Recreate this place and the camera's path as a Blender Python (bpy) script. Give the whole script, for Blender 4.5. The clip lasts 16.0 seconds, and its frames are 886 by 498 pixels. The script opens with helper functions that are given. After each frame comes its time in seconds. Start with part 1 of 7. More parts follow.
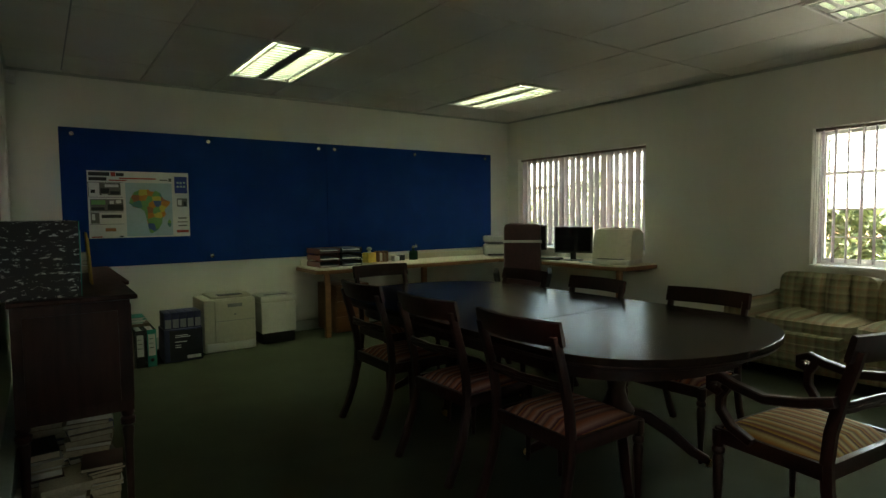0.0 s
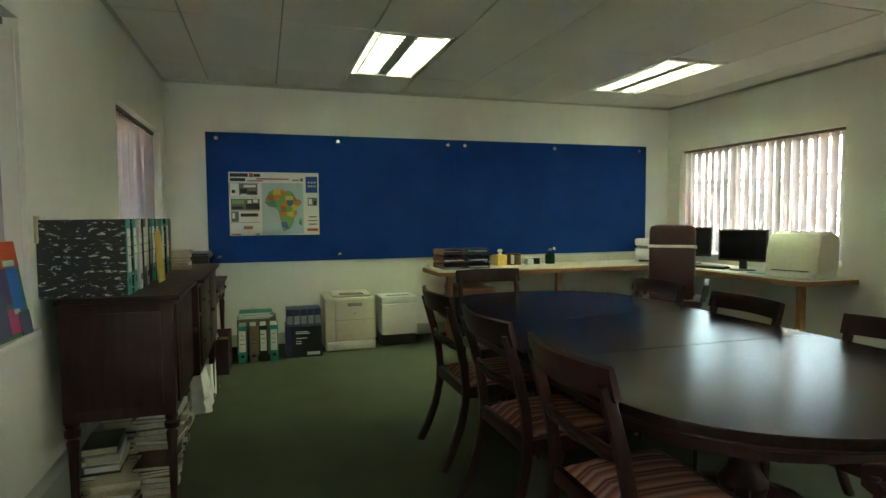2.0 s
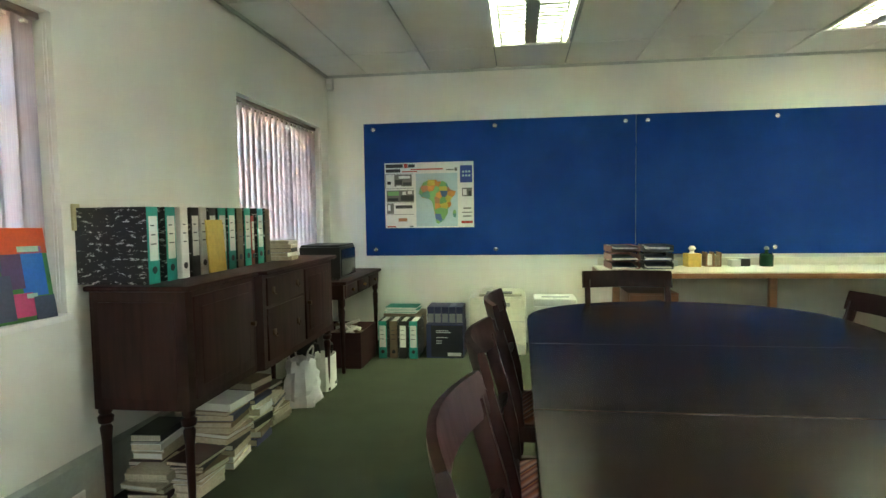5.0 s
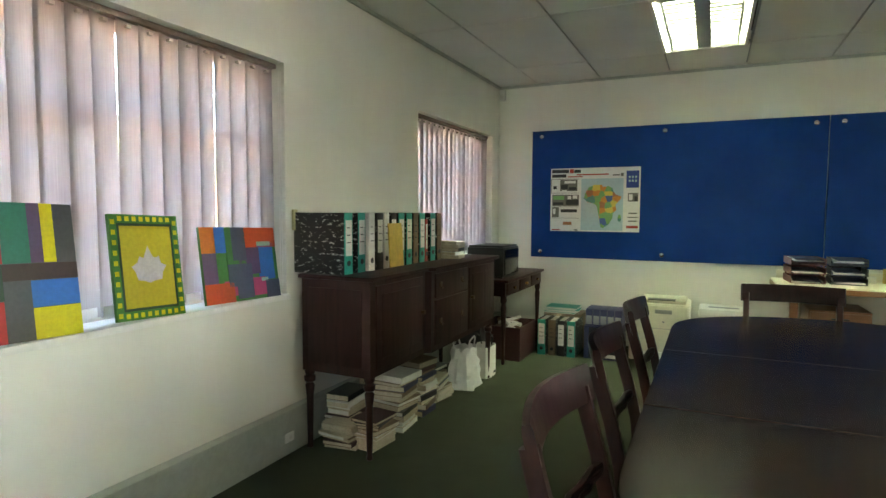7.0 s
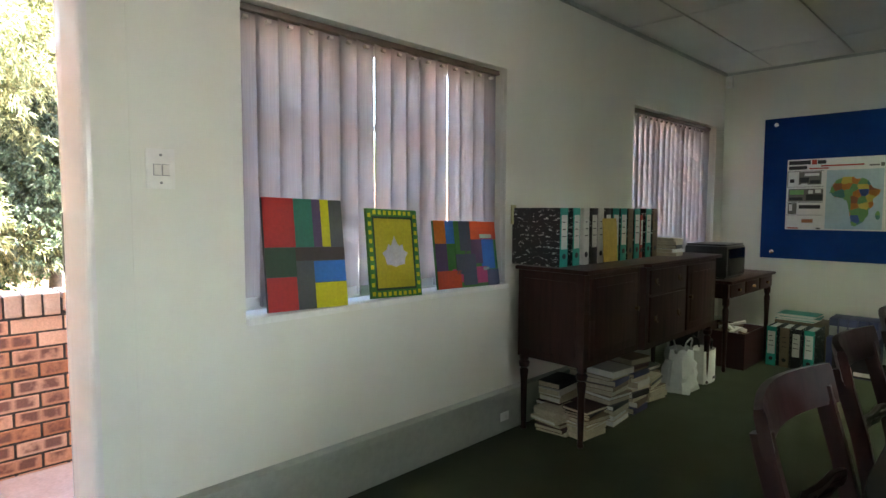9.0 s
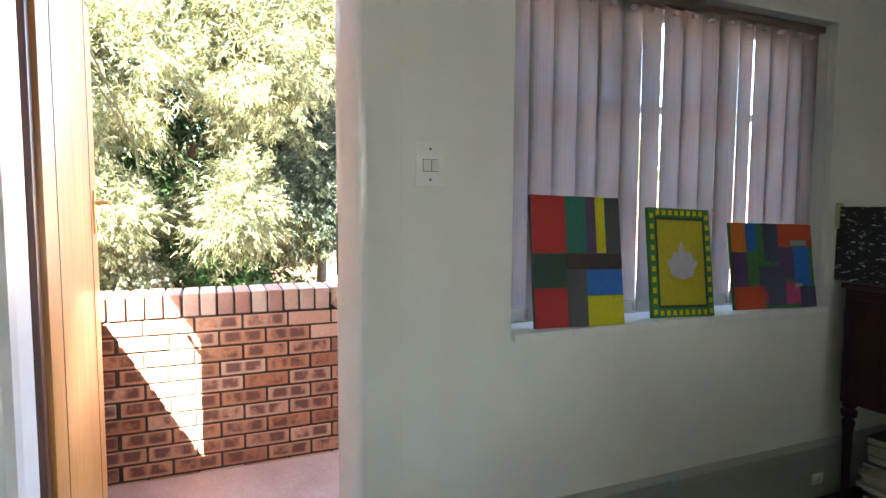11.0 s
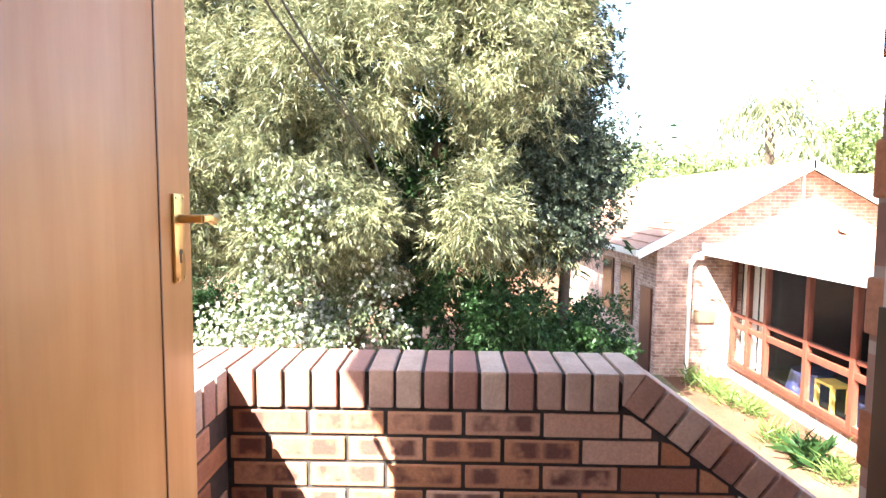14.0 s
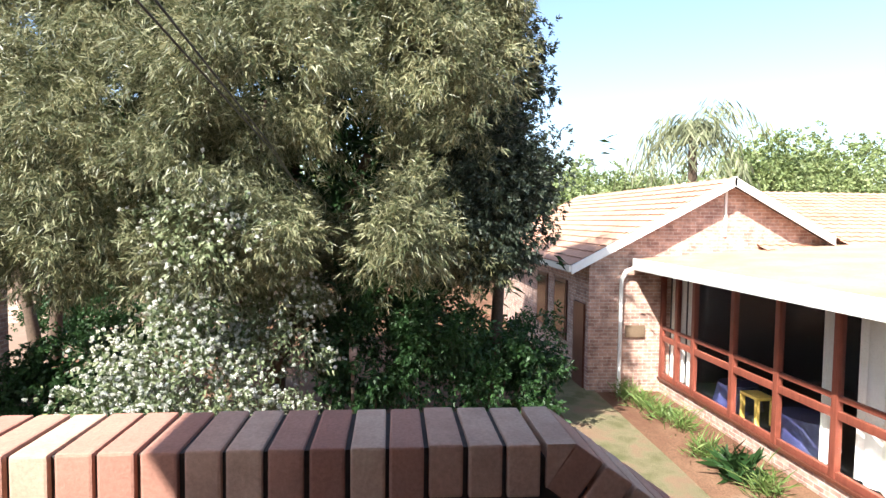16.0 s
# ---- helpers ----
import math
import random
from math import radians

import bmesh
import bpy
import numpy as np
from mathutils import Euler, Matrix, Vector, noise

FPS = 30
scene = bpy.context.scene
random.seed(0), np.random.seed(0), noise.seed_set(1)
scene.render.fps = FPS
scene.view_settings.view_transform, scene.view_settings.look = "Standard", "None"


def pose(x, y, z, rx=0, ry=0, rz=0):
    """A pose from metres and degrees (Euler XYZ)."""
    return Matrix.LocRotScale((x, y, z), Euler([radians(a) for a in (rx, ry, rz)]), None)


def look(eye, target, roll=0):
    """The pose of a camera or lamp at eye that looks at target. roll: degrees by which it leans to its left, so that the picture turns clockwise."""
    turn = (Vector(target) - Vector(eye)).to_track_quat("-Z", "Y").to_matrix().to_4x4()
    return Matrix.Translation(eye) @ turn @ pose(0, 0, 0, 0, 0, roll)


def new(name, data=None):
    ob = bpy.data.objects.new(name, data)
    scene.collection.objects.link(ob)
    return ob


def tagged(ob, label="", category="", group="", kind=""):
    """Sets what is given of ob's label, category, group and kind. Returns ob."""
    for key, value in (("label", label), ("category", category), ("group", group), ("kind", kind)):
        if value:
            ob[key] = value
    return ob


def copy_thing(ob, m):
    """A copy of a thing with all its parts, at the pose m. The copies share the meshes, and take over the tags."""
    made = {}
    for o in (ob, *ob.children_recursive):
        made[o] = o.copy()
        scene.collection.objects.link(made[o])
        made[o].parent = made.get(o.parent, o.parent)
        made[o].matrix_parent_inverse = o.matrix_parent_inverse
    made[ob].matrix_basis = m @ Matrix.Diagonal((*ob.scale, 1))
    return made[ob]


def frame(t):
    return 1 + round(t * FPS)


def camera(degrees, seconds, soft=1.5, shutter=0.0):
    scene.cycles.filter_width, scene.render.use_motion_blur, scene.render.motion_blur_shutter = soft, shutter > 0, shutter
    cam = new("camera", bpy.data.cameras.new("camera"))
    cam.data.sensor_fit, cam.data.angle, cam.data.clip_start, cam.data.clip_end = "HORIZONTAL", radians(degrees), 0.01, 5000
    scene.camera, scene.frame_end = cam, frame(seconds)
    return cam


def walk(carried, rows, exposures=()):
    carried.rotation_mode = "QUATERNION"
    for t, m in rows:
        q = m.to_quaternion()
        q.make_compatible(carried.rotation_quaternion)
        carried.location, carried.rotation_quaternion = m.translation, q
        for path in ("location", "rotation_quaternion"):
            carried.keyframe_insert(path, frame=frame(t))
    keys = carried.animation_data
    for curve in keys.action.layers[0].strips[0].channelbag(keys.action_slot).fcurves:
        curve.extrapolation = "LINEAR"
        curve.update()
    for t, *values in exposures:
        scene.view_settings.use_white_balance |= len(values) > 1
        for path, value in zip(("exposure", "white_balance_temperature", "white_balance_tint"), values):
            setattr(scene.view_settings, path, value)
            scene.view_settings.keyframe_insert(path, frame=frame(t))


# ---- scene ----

# the camera: the room first, then the way out through the door
cam = camera(75.7, 16.0, soft=1.45)
PATH = [
    (0, (0.199, -0.329, 1.330), (1.351, 1.301, 1.209), -0.6),
    (0.5, (0.346, -0.335, 1.315), (1.362, 1.384, 1.209), -0.5),
    (1, (0.519, -0.316, 1.318), (1.383, 1.485, 1.214), -0.4),
    (1.5, (0.676, -0.245, 1.344), (1.413, 1.611, 1.224), -0.4),
    (2, (0.916, -0.142, 1.325), (1.511, 1.764, 1.208), -0.4),
    (2.5, (1.101, -0.046, 1.324), (1.585, 1.891, 1.204), -0.2),
    (3, (1.307, 0.074, 1.314), (1.652, 2.040, 1.193), -0.1),
    (3.2, (1.341, 0.116, 1.315), (1.643, 2.089, 1.193), -0.3),
    (5.3, (1.961, 0.416, 1.264), (1.584, 2.376, 1.140), -0.5),
    (5.5, (1.984, 0.387, 1.282), (1.535, 2.332, 1.157), -0.2),
    (6, (2.022, 0.287, 1.293), (1.440, 2.196, 1.171), -0.2),
    (6.5, (2.067, 0.187, 1.303), (1.354, 2.052, 1.182), -0.0),
    (7, (2.104, 0.116, 1.324), (1.254, 1.922, 1.195), 0.3),
    (7.5, (2.166, 0.063, 1.319), (1.170, 1.793, 1.191), 0.2),
    (8, (2.184, 0.014, 1.314), (1.041, 1.651, 1.186), 0.3),
    (8.5, (2.185, -0.032, 1.309), (0.899, 1.493, 1.175), 0.2),
    (9, (2.137, -0.053, 1.303), (0.716, 1.348, 1.167), 0.2),
    (9.5, (2.103, -0.049, 1.308), (0.553, 1.208, 1.169), 0.2),
    (10, (2.054, -0.037, 1.309), (0.395, 1.071, 1.167), 0.2),
    (10.2, (1.994, -0.038, 1.308), (0.305, 1.024, 1.166), 0.2),
]
PATH_OUT = [
    (12.5, 1.035, 0.093, 1.333, 84.90, -0.37, 86.45),
    (13, 0.757, 0.093, 1.337, 85.06, -0.35, 88.17),
    (13.5, 0.503, 0.105, 1.351, 85.18, -0.40, 90.03),
    (14, 0.306, 0.114, 1.347, 85.50, -0.44, 91.17),
    (14.5, 0.146, 0.130, 1.349, 85.89, -0.49, 91.43),
    (15, 0.011, 0.189, 1.353, 86.24, -0.62, 90.63),
    (15.5, -0.095, 0.239, 1.339, 86.65, -0.59, 88.46),
    (16, -0.140, 0.273, 1.332, 87.09, -0.69, 84.99),
]
ROWS = [(t, look(eye, target, roll)) for t, eye, target, roll in PATH] + [(t, pose(x, y, z, rx, ry, rz)) for t, x, y, z, rx, ry, rz in PATH_OUT]
EXPOSURE = [(0.0, 4.1, 7800, -8), (1.0, 5.0, 7800, -8), (2.0, 5.6, 7600, -8), (3.0, 6.15, 7600, -7), (5.5, 6.5, 7000, -1), (7.0, 6.1, 7300, 1), (8.0, 5.7, 7100, 2), (9.0, 5.3, 6800, 4), (10.2, 4.95, 6600, 5), (12.4, 4.0, 6700, 8), (13.5, 3.65, 6500, 9), (15.0, 2.45, 6350, 10), (16.0, 1.8, 6300, 10)]
walk(cam, ROWS, EXPOSURE)

# ---- light ----
SUN_AZ, SUN_EL = -38.0, 47.0
world = bpy.data.worlds.new("sky")
scene.world = world
world.use_nodes = True
wn = world.node_tree.nodes
sky = wn.new("ShaderNodeTexSky")
sky.sky_type, sky.sun_disc = "NISHITA", False
sky.sun_elevation, sky.sun_rotation = radians(SUN_EL), radians(90 - SUN_AZ)
sky.air_density, sky.dust_density = 1.0, 1.5
world.node_tree.links.new(sky.outputs[0], wn["Background"].inputs[0])
wn["Background"].inputs[1].default_value = 0.11
sun = new("sun", bpy.data.lights.new("sun", "SUN"))
sun.data.energy, sun.data.angle, sun.data.color = 5.0, radians(0.5), (1.0, 0.95, 0.87)
_d = Vector((math.cos(radians(SUN_AZ)) * math.cos(radians(SUN_EL)), math.sin(radians(SUN_AZ)) * math.cos(radians(SUN_EL)), math.sin(radians(SUN_EL))))
sun.matrix_world = look(_d * 30, (0, 0, 0))


def window_light(name, x, y, z, w, h, yaw, watts, col):
    ob = new(name, bpy.data.lights.new(name, "AREA"))
    ob.data.shape, ob.data.size, ob.data.size_y = "RECTANGLE", w, h
    ob.data.energy, ob.data.color = watts, col
    ob.matrix_world = pose(x, y, z, 90, 0, yaw)
    return ob


DAY = (0.92, 0.96, 1.0)
window_light("window_light_c", 6.12, 4.72, 1.48, 2.0, 1.15, 90, 0.26, DAY)
window_light("window_light_d", 6.12, 0.93, 1.70, 1.95, 0.70, 90, 2.5, DAY)


# ---- materials ----
def mat(name, build):
    m = bpy.data.materials.new(name)
    m.use_nodes = True
    nt = m.node_tree
    build(nt, nt.nodes["Principled BSDF"])
    return m


def setp(b, col=None, rough=None, metal=None, spec=None):
    if col is not None:
        b.inputs["Base Color"].default_value = (*col, 1)
    if rough is not None:
        b.inputs["Roughness"].default_value = rough
    if metal is not None:
        b.inputs["Metallic"].default_value = metal
    if spec is not None:
        b.inputs["Specular IOR Level"].default_value = spec


def coords(nt, scale=(1, 1, 1), world_space=False):
    tc, mp = nt.nodes.new("ShaderNodeTexCoord"), nt.nodes.new("ShaderNodeMapping")
    if world_space:
        geo = nt.nodes.new("ShaderNodeNewGeometry")
        nt.links.new(geo.outputs["Position"], mp.inputs[0])
    else:
        nt.links.new(tc.outputs["Object"], mp.inputs[0])
    mp.inputs["Scale"].default_value = scale
    return mp.outputs[0]


def noisy(nt, vec, scale, detail=4, rough=0.6):
    n = nt.nodes.new("ShaderNodeTexNoise")
    n.inputs["Scale"].default_value, n.inputs["Detail"].default_value, n.inputs["Roughness"].default_value = scale, detail, rough
    nt.links.new(vec, n.inputs["Vector"])
    return n.outputs[0]


def ramp(nt, fac, stops):
    r = nt.nodes.new("ShaderNodeValToRGB")
    while len(r.color_ramp.elements) < len(stops):
        r.color_ramp.elements.new(0.5)
    for e, (p, c) in zip(r.color_ramp.elements, stops):
        e.position, e.color = p, (*c, 1)
    nt.links.new(fac, r.inputs[0])
    return r.outputs[0]


def mixc(nt, fac, a, b, mode="MIX"):
    m = nt.nodes.new("ShaderNodeMix")
    m.data_type, m.blend_type = "RGBA", mode
    for sock, v in ((m.inputs[0], fac), (m.inputs[6], a), (m.inputs[7], b)):
        if hasattr(v, "links"):
            nt.links.new(v, sock)
        elif isinstance(v, (int, float)):
            sock.default_value = v
        else:
            sock.default_value = (*v, 1)
    return m.outputs[2]


def bump(nt, b, height, strength=0.3, dist=0.002):
    n = nt.nodes.new("ShaderNodeBump")
    n.inputs["Strength"].default_value, n.inputs["Distance"].default_value = strength, dist
    nt.links.new(height, n.inputs["Height"])
    nt.links.new(n.outputs[0], b.inputs["Normal"])


def plain(name, col, rough=0.5, metal=0.0, vary=0.12, grain=30.0, relief=0.1, spec=0.5, big=2.0):
    def build(nt, b):
        setp(b, col, rough, metal, spec)
        v = coords(nt)
        fine, wide = noisy(nt, v, grain, 5), noisy(nt, v, big, 3)
        lo, hi = [c * (1 - vary) for c in col], [min(1, c * (1 + vary)) for c in col]
        c1 = ramp(nt, fine, [(0.3, lo), (0.7, hi)])
        c2 = ramp(nt, wide, [(0.3, (1 - vary,) * 3), (0.7, (1, 1, 1))])
        nt.links.new(mixc(nt, 1.0, c1, c2, "MULTIPLY"), b.inputs["Base Color"])
        r = ramp(nt, wide, [(0.2, (max(0, rough - 0.08),) * 3), (0.8, (min(1, rough + 0.08),) * 3)])
        nt.links.new(r, b.inputs["Roughness"])
        if relief:
            bump(nt, b, fine, relief, 0.002)
    return mat(name, build)


def wood(name, dark, light, rough=0.35, axis=0, scale=1.0, coat=0.0, world_space=False, spec=0.5):
    def build(nt, b):
        setp(b, light, rough, spec=spec)
        sc = [14 * scale] * 3
        sc[axis] = 1.1 * scale
        v = coords(nt, sc, world_space)
        g = noisy(nt, v, 2.2, 8, 0.65)
        wide = noisy(nt, coords(nt, (1, 1, 1), world_space), 3, 3)
        col = ramp(nt, g, [(0.28, dark), (0.5, [(a + c) / 2 for a, c in zip(dark, light)]), (0.75, light)])
        tone = ramp(nt, wide, [(0.3, (0.8,) * 3), (0.7, (1, 1, 1))])
        nt.links.new(mixc(nt, 1.0, col, tone, "MULTIPLY"), b.inputs["Base Color"])
        nt.links.new(ramp(nt, g, [(0.2, (rough + 0.08,) * 3), (0.8, (max(0.05, rough - 0.05),) * 3)]), b.inputs["Roughness"])
        b.inputs["Coat Weight"].default_value, b.inputs["Coat Roughness"].default_value = coat, 0.12
        bump(nt, b, g, 0.12, 0.001)
    return mat(name, build)


def wall_paint(name, col, rough=0.55):
    def build(nt, b):
        setp(b, col, rough)
        v = coords(nt, (1, 1, 1), True)
        wide, fine = noisy(nt, v, 1.3, 5), noisy(nt, v, 90, 3)
        streak = noisy(nt, coords(nt, (5, 5, 0.6), True), 2, 4)
        c = ramp(nt, wide, [(0.3, [k * 0.93 for k in col]), (0.7, col)])
        c = mixc(nt, 1.0, c, ramp(nt, streak, [(0.25, (0.985, 0.98, 0.97)), (0.6, (1, 1, 1))]), "MULTIPLY")
        nt.links.new(c, b.inputs["Base Color"])
        bump(nt, b, fine, 0.12, 0.002)
    return mat(name, build)


def carpet(nt, b):
    setp(b, (0.05, 0.06, 0.05), 0.95, spec=0.1)
    v = coords(nt, (1, 1, 1), True)
    f, w = noisy(nt, v, 240, 3), noisy(nt, v, 2.4, 5)
    c = ramp(nt, f, [(0.3, (0.033, 0.039, 0.026)), (0.7, (0.075, 0.081, 0.056))])
    c = mixc(nt, 1.0, c, ramp(nt, w, [(0.3, (0.78, 0.80, 0.72)), (0.7, (1, 1, 1))]), "MULTIPLY")
    nt.links.new(c, b.inputs["Base Color"])
    bump(nt, b, f, 0.6, 0.004)


def brick_mat(nt, b):
    """Salmon face brick, most with darker flashed patches inside a paler rim."""
    setp(b, (0.35, 0.15, 0.09), 0.85, spec=0.2)
    oi = nt.nodes.new("ShaderNodeObjectInfo")
    v = coords(nt, (1, 1, 1), True)
    base = ramp(nt, oi.outputs["Random"], [(0.0, (0.56, 0.30, 0.19)), (0.2, (0.44, 0.19, 0.10)), (0.4, (0.62, 0.40, 0.29)), (0.6, (0.40, 0.17, 0.09)), (0.8, (0.50, 0.24, 0.13)), (1.0, (0.30, 0.13, 0.085))])
    wide, fine = noisy(nt, v, 9, 3), noisy(nt, v, 130, 4)
    sep = nt.nodes.new("ShaderNodeSeparateXYZ")
    nt.links.new(coords(nt), sep.inputs[0])
    masks = []
    for axis, size in ((1, 0.2085), (2, 0.0655)):
        k = nt.nodes.new("ShaderNodeMath")
        k.operation = "MULTIPLY"
        k.inputs[1].default_value = 1 / size
        nt.links.new(sep.outputs[axis], k.inputs[0])
        masks.append(ramp(nt, k.outputs[0], [(0.06 if axis == 1 else 0.12, (0, 0, 0)), (0.14 if axis == 1 else 0.26, (1, 1, 1)), (0.40 if axis == 1 else 0.6, (1, 1, 1)), (0.50 if axis == 1 else 0.74, (0.15,) * 3 if axis == 1 else (1, 1, 1)), (0.58 if axis == 1 else 0.78, (1, 1, 1)), (0.86, (1, 1, 1)), (0.94, (0, 0, 0))]))
    rim = mixc(nt, 1.0, masks[0], masks[1], "MULTIPLY")
    patch = mixc(nt, 1.0, rim, ramp(nt, wide, [(0.36, (0, 0, 0)), (0.52, (0.9,) * 3)]), "MULTIPLY")
    c = mixc(nt, patch, base, (0.14, 0.065, 0.055))
    c = mixc(nt, 1.0, c, ramp(nt, fine, [(0.3, (0.82,) * 3), (0.7, (1.1,) * 3)]), "MULTIPLY")
    nt.links.new(c, b.inputs["Base Color"])
    bump(nt, b, fine, 0.4, 0.003)


def coping_mat(nt, b):
    setp(b, (0.35, 0.2, 0.15), 0.85, spec=0.2)
    oi = nt.nodes.new("ShaderNodeObjectInfo")
    v = coords(nt, (1, 1, 1), True)
    base = ramp(nt, oi.outputs["Random"], [(0.0, (0.52, 0.34, 0.25)), (0.3, (0.33, 0.155, 0.115)), (0.6, (0.56, 0.41, 0.31)), (1.0, (0.29, 0.115, 0.085))])
    wide, fine = noisy(nt, v, 9, 3), noisy(nt, v, 120, 4)
    c = mixc(nt, ramp(nt, wide, [(0.4, (0, 0, 0)), (0.7, (0.3,) * 3)]), base, (0.22, 0.11, 0.08))
    c = mixc(nt, 1.0, c, ramp(nt, fine, [(0.3, (0.85,) * 3), (0.7, (1.1,) * 3)]), "MULTIPLY")
    nt.links.new(c, b.inputs["Base Color"])
    bump(nt, b, fine, 0.4, 0.003)


def far_brick(nt, b):
    setp(b, (0.4, 0.25, 0.18), 0.9, spec=0.2)
    geo, sep, com = nt.nodes.new("ShaderNodeNewGeometry"), nt.nodes.new("ShaderNodeSeparateXYZ"), nt.nodes.new("ShaderNodeCombineXYZ")
    add = nt.nodes.new("ShaderNodeMath")
    nt.links.new(geo.outputs["Position"], sep.inputs[0])
    nt.links.new(sep.outputs[0], add.inputs[0])
    nt.links.new(sep.outputs[1], add.inputs[1])
    nt.links.new(add.outputs[0], com.inputs[0])
    nt.links.new(sep.outputs[2], com.inputs[1])
    t = nt.nodes.new("ShaderNodeTexBrick")
    nt.links.new(com.outputs[0], t.inputs["Vector"])
    t.inputs["Scale"].default_value = 1.0
    t.inputs["Brick Width"].default_value, t.inputs["Row Height"].default_value, t.inputs["Mortar Size"].default_value = 0.232, 0.085, 0.008
    t.inputs["Color1"].default_value, t.inputs["Color2"].default_value, t.inputs["Mortar"].default_value = (0.50, 0.345, 0.28, 1), (0.33, 0.21, 0.175, 1), (0.52, 0.47, 0.42, 1)
    w = noisy(nt, geo.outputs["Position"], 5, 4)
    c = mixc(nt, 1.0, t.outputs[0], ramp(nt, w, [(0.3, (0.6, 0.55, 0.55)), (0.65, (1.2, 1.15, 1.1))]), "MULTIPLY")
    nt.links.new(c, b.inputs["Base Color"])
    bump(nt, b, t.outputs[1], -0.5, 0.01)


def slat_fabric(nt, b):
    out = nt.nodes["Material Output"]
    nt.nodes.remove(b)
    d, tr, mx = nt.nodes.new("ShaderNodeBsdfDiffuse"), nt.nodes.new("ShaderNodeBsdfTranslucent"), nt.nodes.new("ShaderNodeMixShader")
    v = coords(nt, (1, 1, 1), True)
    w = noisy(nt, coords(nt, (400, 400, 3), True), 1, 2)
    wide = noisy(nt, v, 3, 3)
    c = ramp(nt, w, [(0.3, (0.38, 0.36, 0.36)), (0.7, (0.48, 0.455, 0.455))])
    c = mixc(nt, 1.0, c, ramp(nt, wide, [(0.3, (0.88, 0.88, 0.89)), (0.7, (1, 1, 1))]), "MULTIPLY")
    nt.links.new(c, d.inputs[0])
    nt.links.new(mixc(nt, 1.0, c, (1.12, 1.12, 1.15), "MULTIPLY"), tr.inputs[0])
    mx.inputs[0].default_value = 0.7
    nt.links.new(d.outputs[0], mx.inputs[1])
    nt.links.new(tr.outputs[0], mx.inputs[2])
    nt.links.new(mx.outputs[0], out.inputs[0])


def glass(nt, b):
    setp(b, (1, 1, 1), 0.02)
    b.inputs["Transmission Weight"].default_value, b.inputs["IOR"].default_value = 1.0, 1.1


def stripes(nt, b, gold=False):
    setp(b, (0.4, 0.3, 0.2), 0.85, spec=0.2)
    v = coords(nt)
    sep = nt.nodes.new("ShaderNodeSeparateXYZ")
    nt.links.new(v, sep.inputs[0])
    mul = nt.nodes.new("ShaderNodeMath")
    mul.operation = "MULTIPLY"
    mul.inputs[1].default_value = 9.5
    nt.links.new(sep.outputs[0], mul.inputs[0])
    fr = nt.nodes.new("ShaderNodeMath")
    fr.operation = "FRACT"
    nt.links.new(mul.outputs[0], fr.inputs[0])
    c = ramp(nt, fr.outputs[0], [(0.0, (0.40, 0.24, 0.05)), (0.14, (0.17, 0.05, 0.035)), (0.3, (0.45, 0.36, 0.17)), (0.46, (0.15, 0.09, 0.05)), (0.62, (0.36, 0.17, 0.05)), (0.8, (0.47, 0.38, 0.19)), (0.93, (0.11, 0.05, 0.035))])
    if not gold:
        c = mixc(nt, 1.0, c, (0.75, 0.58, 1.0), "MULTIPLY")
    f = noisy(nt, coords(nt, (60, 700, 60)), 1, 3)
    nt.links.new(mixc(nt, 1.0, c, ramp(nt, f, [(0.3, (0.8,) * 3), (0.7, (1.1,) * 3)]), "MULTIPLY"), b.inputs["Base Color"])
    bump(nt, b, f, 0.2, 0.001)


def plaid(nt, b):
    setp(b, (0.2, 0.2, 0.12), 0.95, spec=0.15)
    v = coords(nt)
    sep = nt.nodes.new("ShaderNodeSeparateXYZ")
    nt.links.new(v, sep.inputs[0])
    cols = []
    for axis, k in ((1, 7.5), (2, 8.5)):
        mul, fr = nt.nodes.new("ShaderNodeMath"), nt.nodes.new("ShaderNodeMath")
        mul.operation, fr.operation = "MULTIPLY", "FRACT"
        mul.inputs[1].default_value = k
        nt.links.new(sep.outputs[axis], mul.inputs[0])
        nt.links.new(mul.outputs[0], fr.inputs[0])
        cols.append(ramp(nt, fr.outputs[0], [(0.0, (0.30, 0.27, 0.17)), (0.3, (0.15, 0.16, 0.09)), (0.42, (0.10, 0.07, 0.05)), (0.55, (0.33, 0.30, 0.20)), (0.8, (0.19, 0.19, 0.11)), (0.93, (0.26, 0.17, 0.10))]))
    c = mixc(nt, 0.5, cols[0], cols[1])
    f = noisy(nt, v, 150, 3)
    nt.links.new(mixc(nt, 1.0, c, ramp(nt, f, [(0.3, (0.8,) * 3), (0.7, (1.1,) * 3)]), "MULTIPLY"), b.inputs["Base Color"])
    bump(nt, b, f, 0.3, 0.002)


def marbled(nt, b):
    setp(b, (0.03, 0.03, 0.03), 0.45)
    v = coords(nt, (0.55, 0.55, 1.6), True)
    n = noisy(nt, v, 38, 6, 0.72)
    nt.links.new(ramp(nt, n, [(0.575, (0.012, 0.012, 0.012)), (0.60, (0.62, 0.62, 0.6))]), b.inputs["Base Color"])


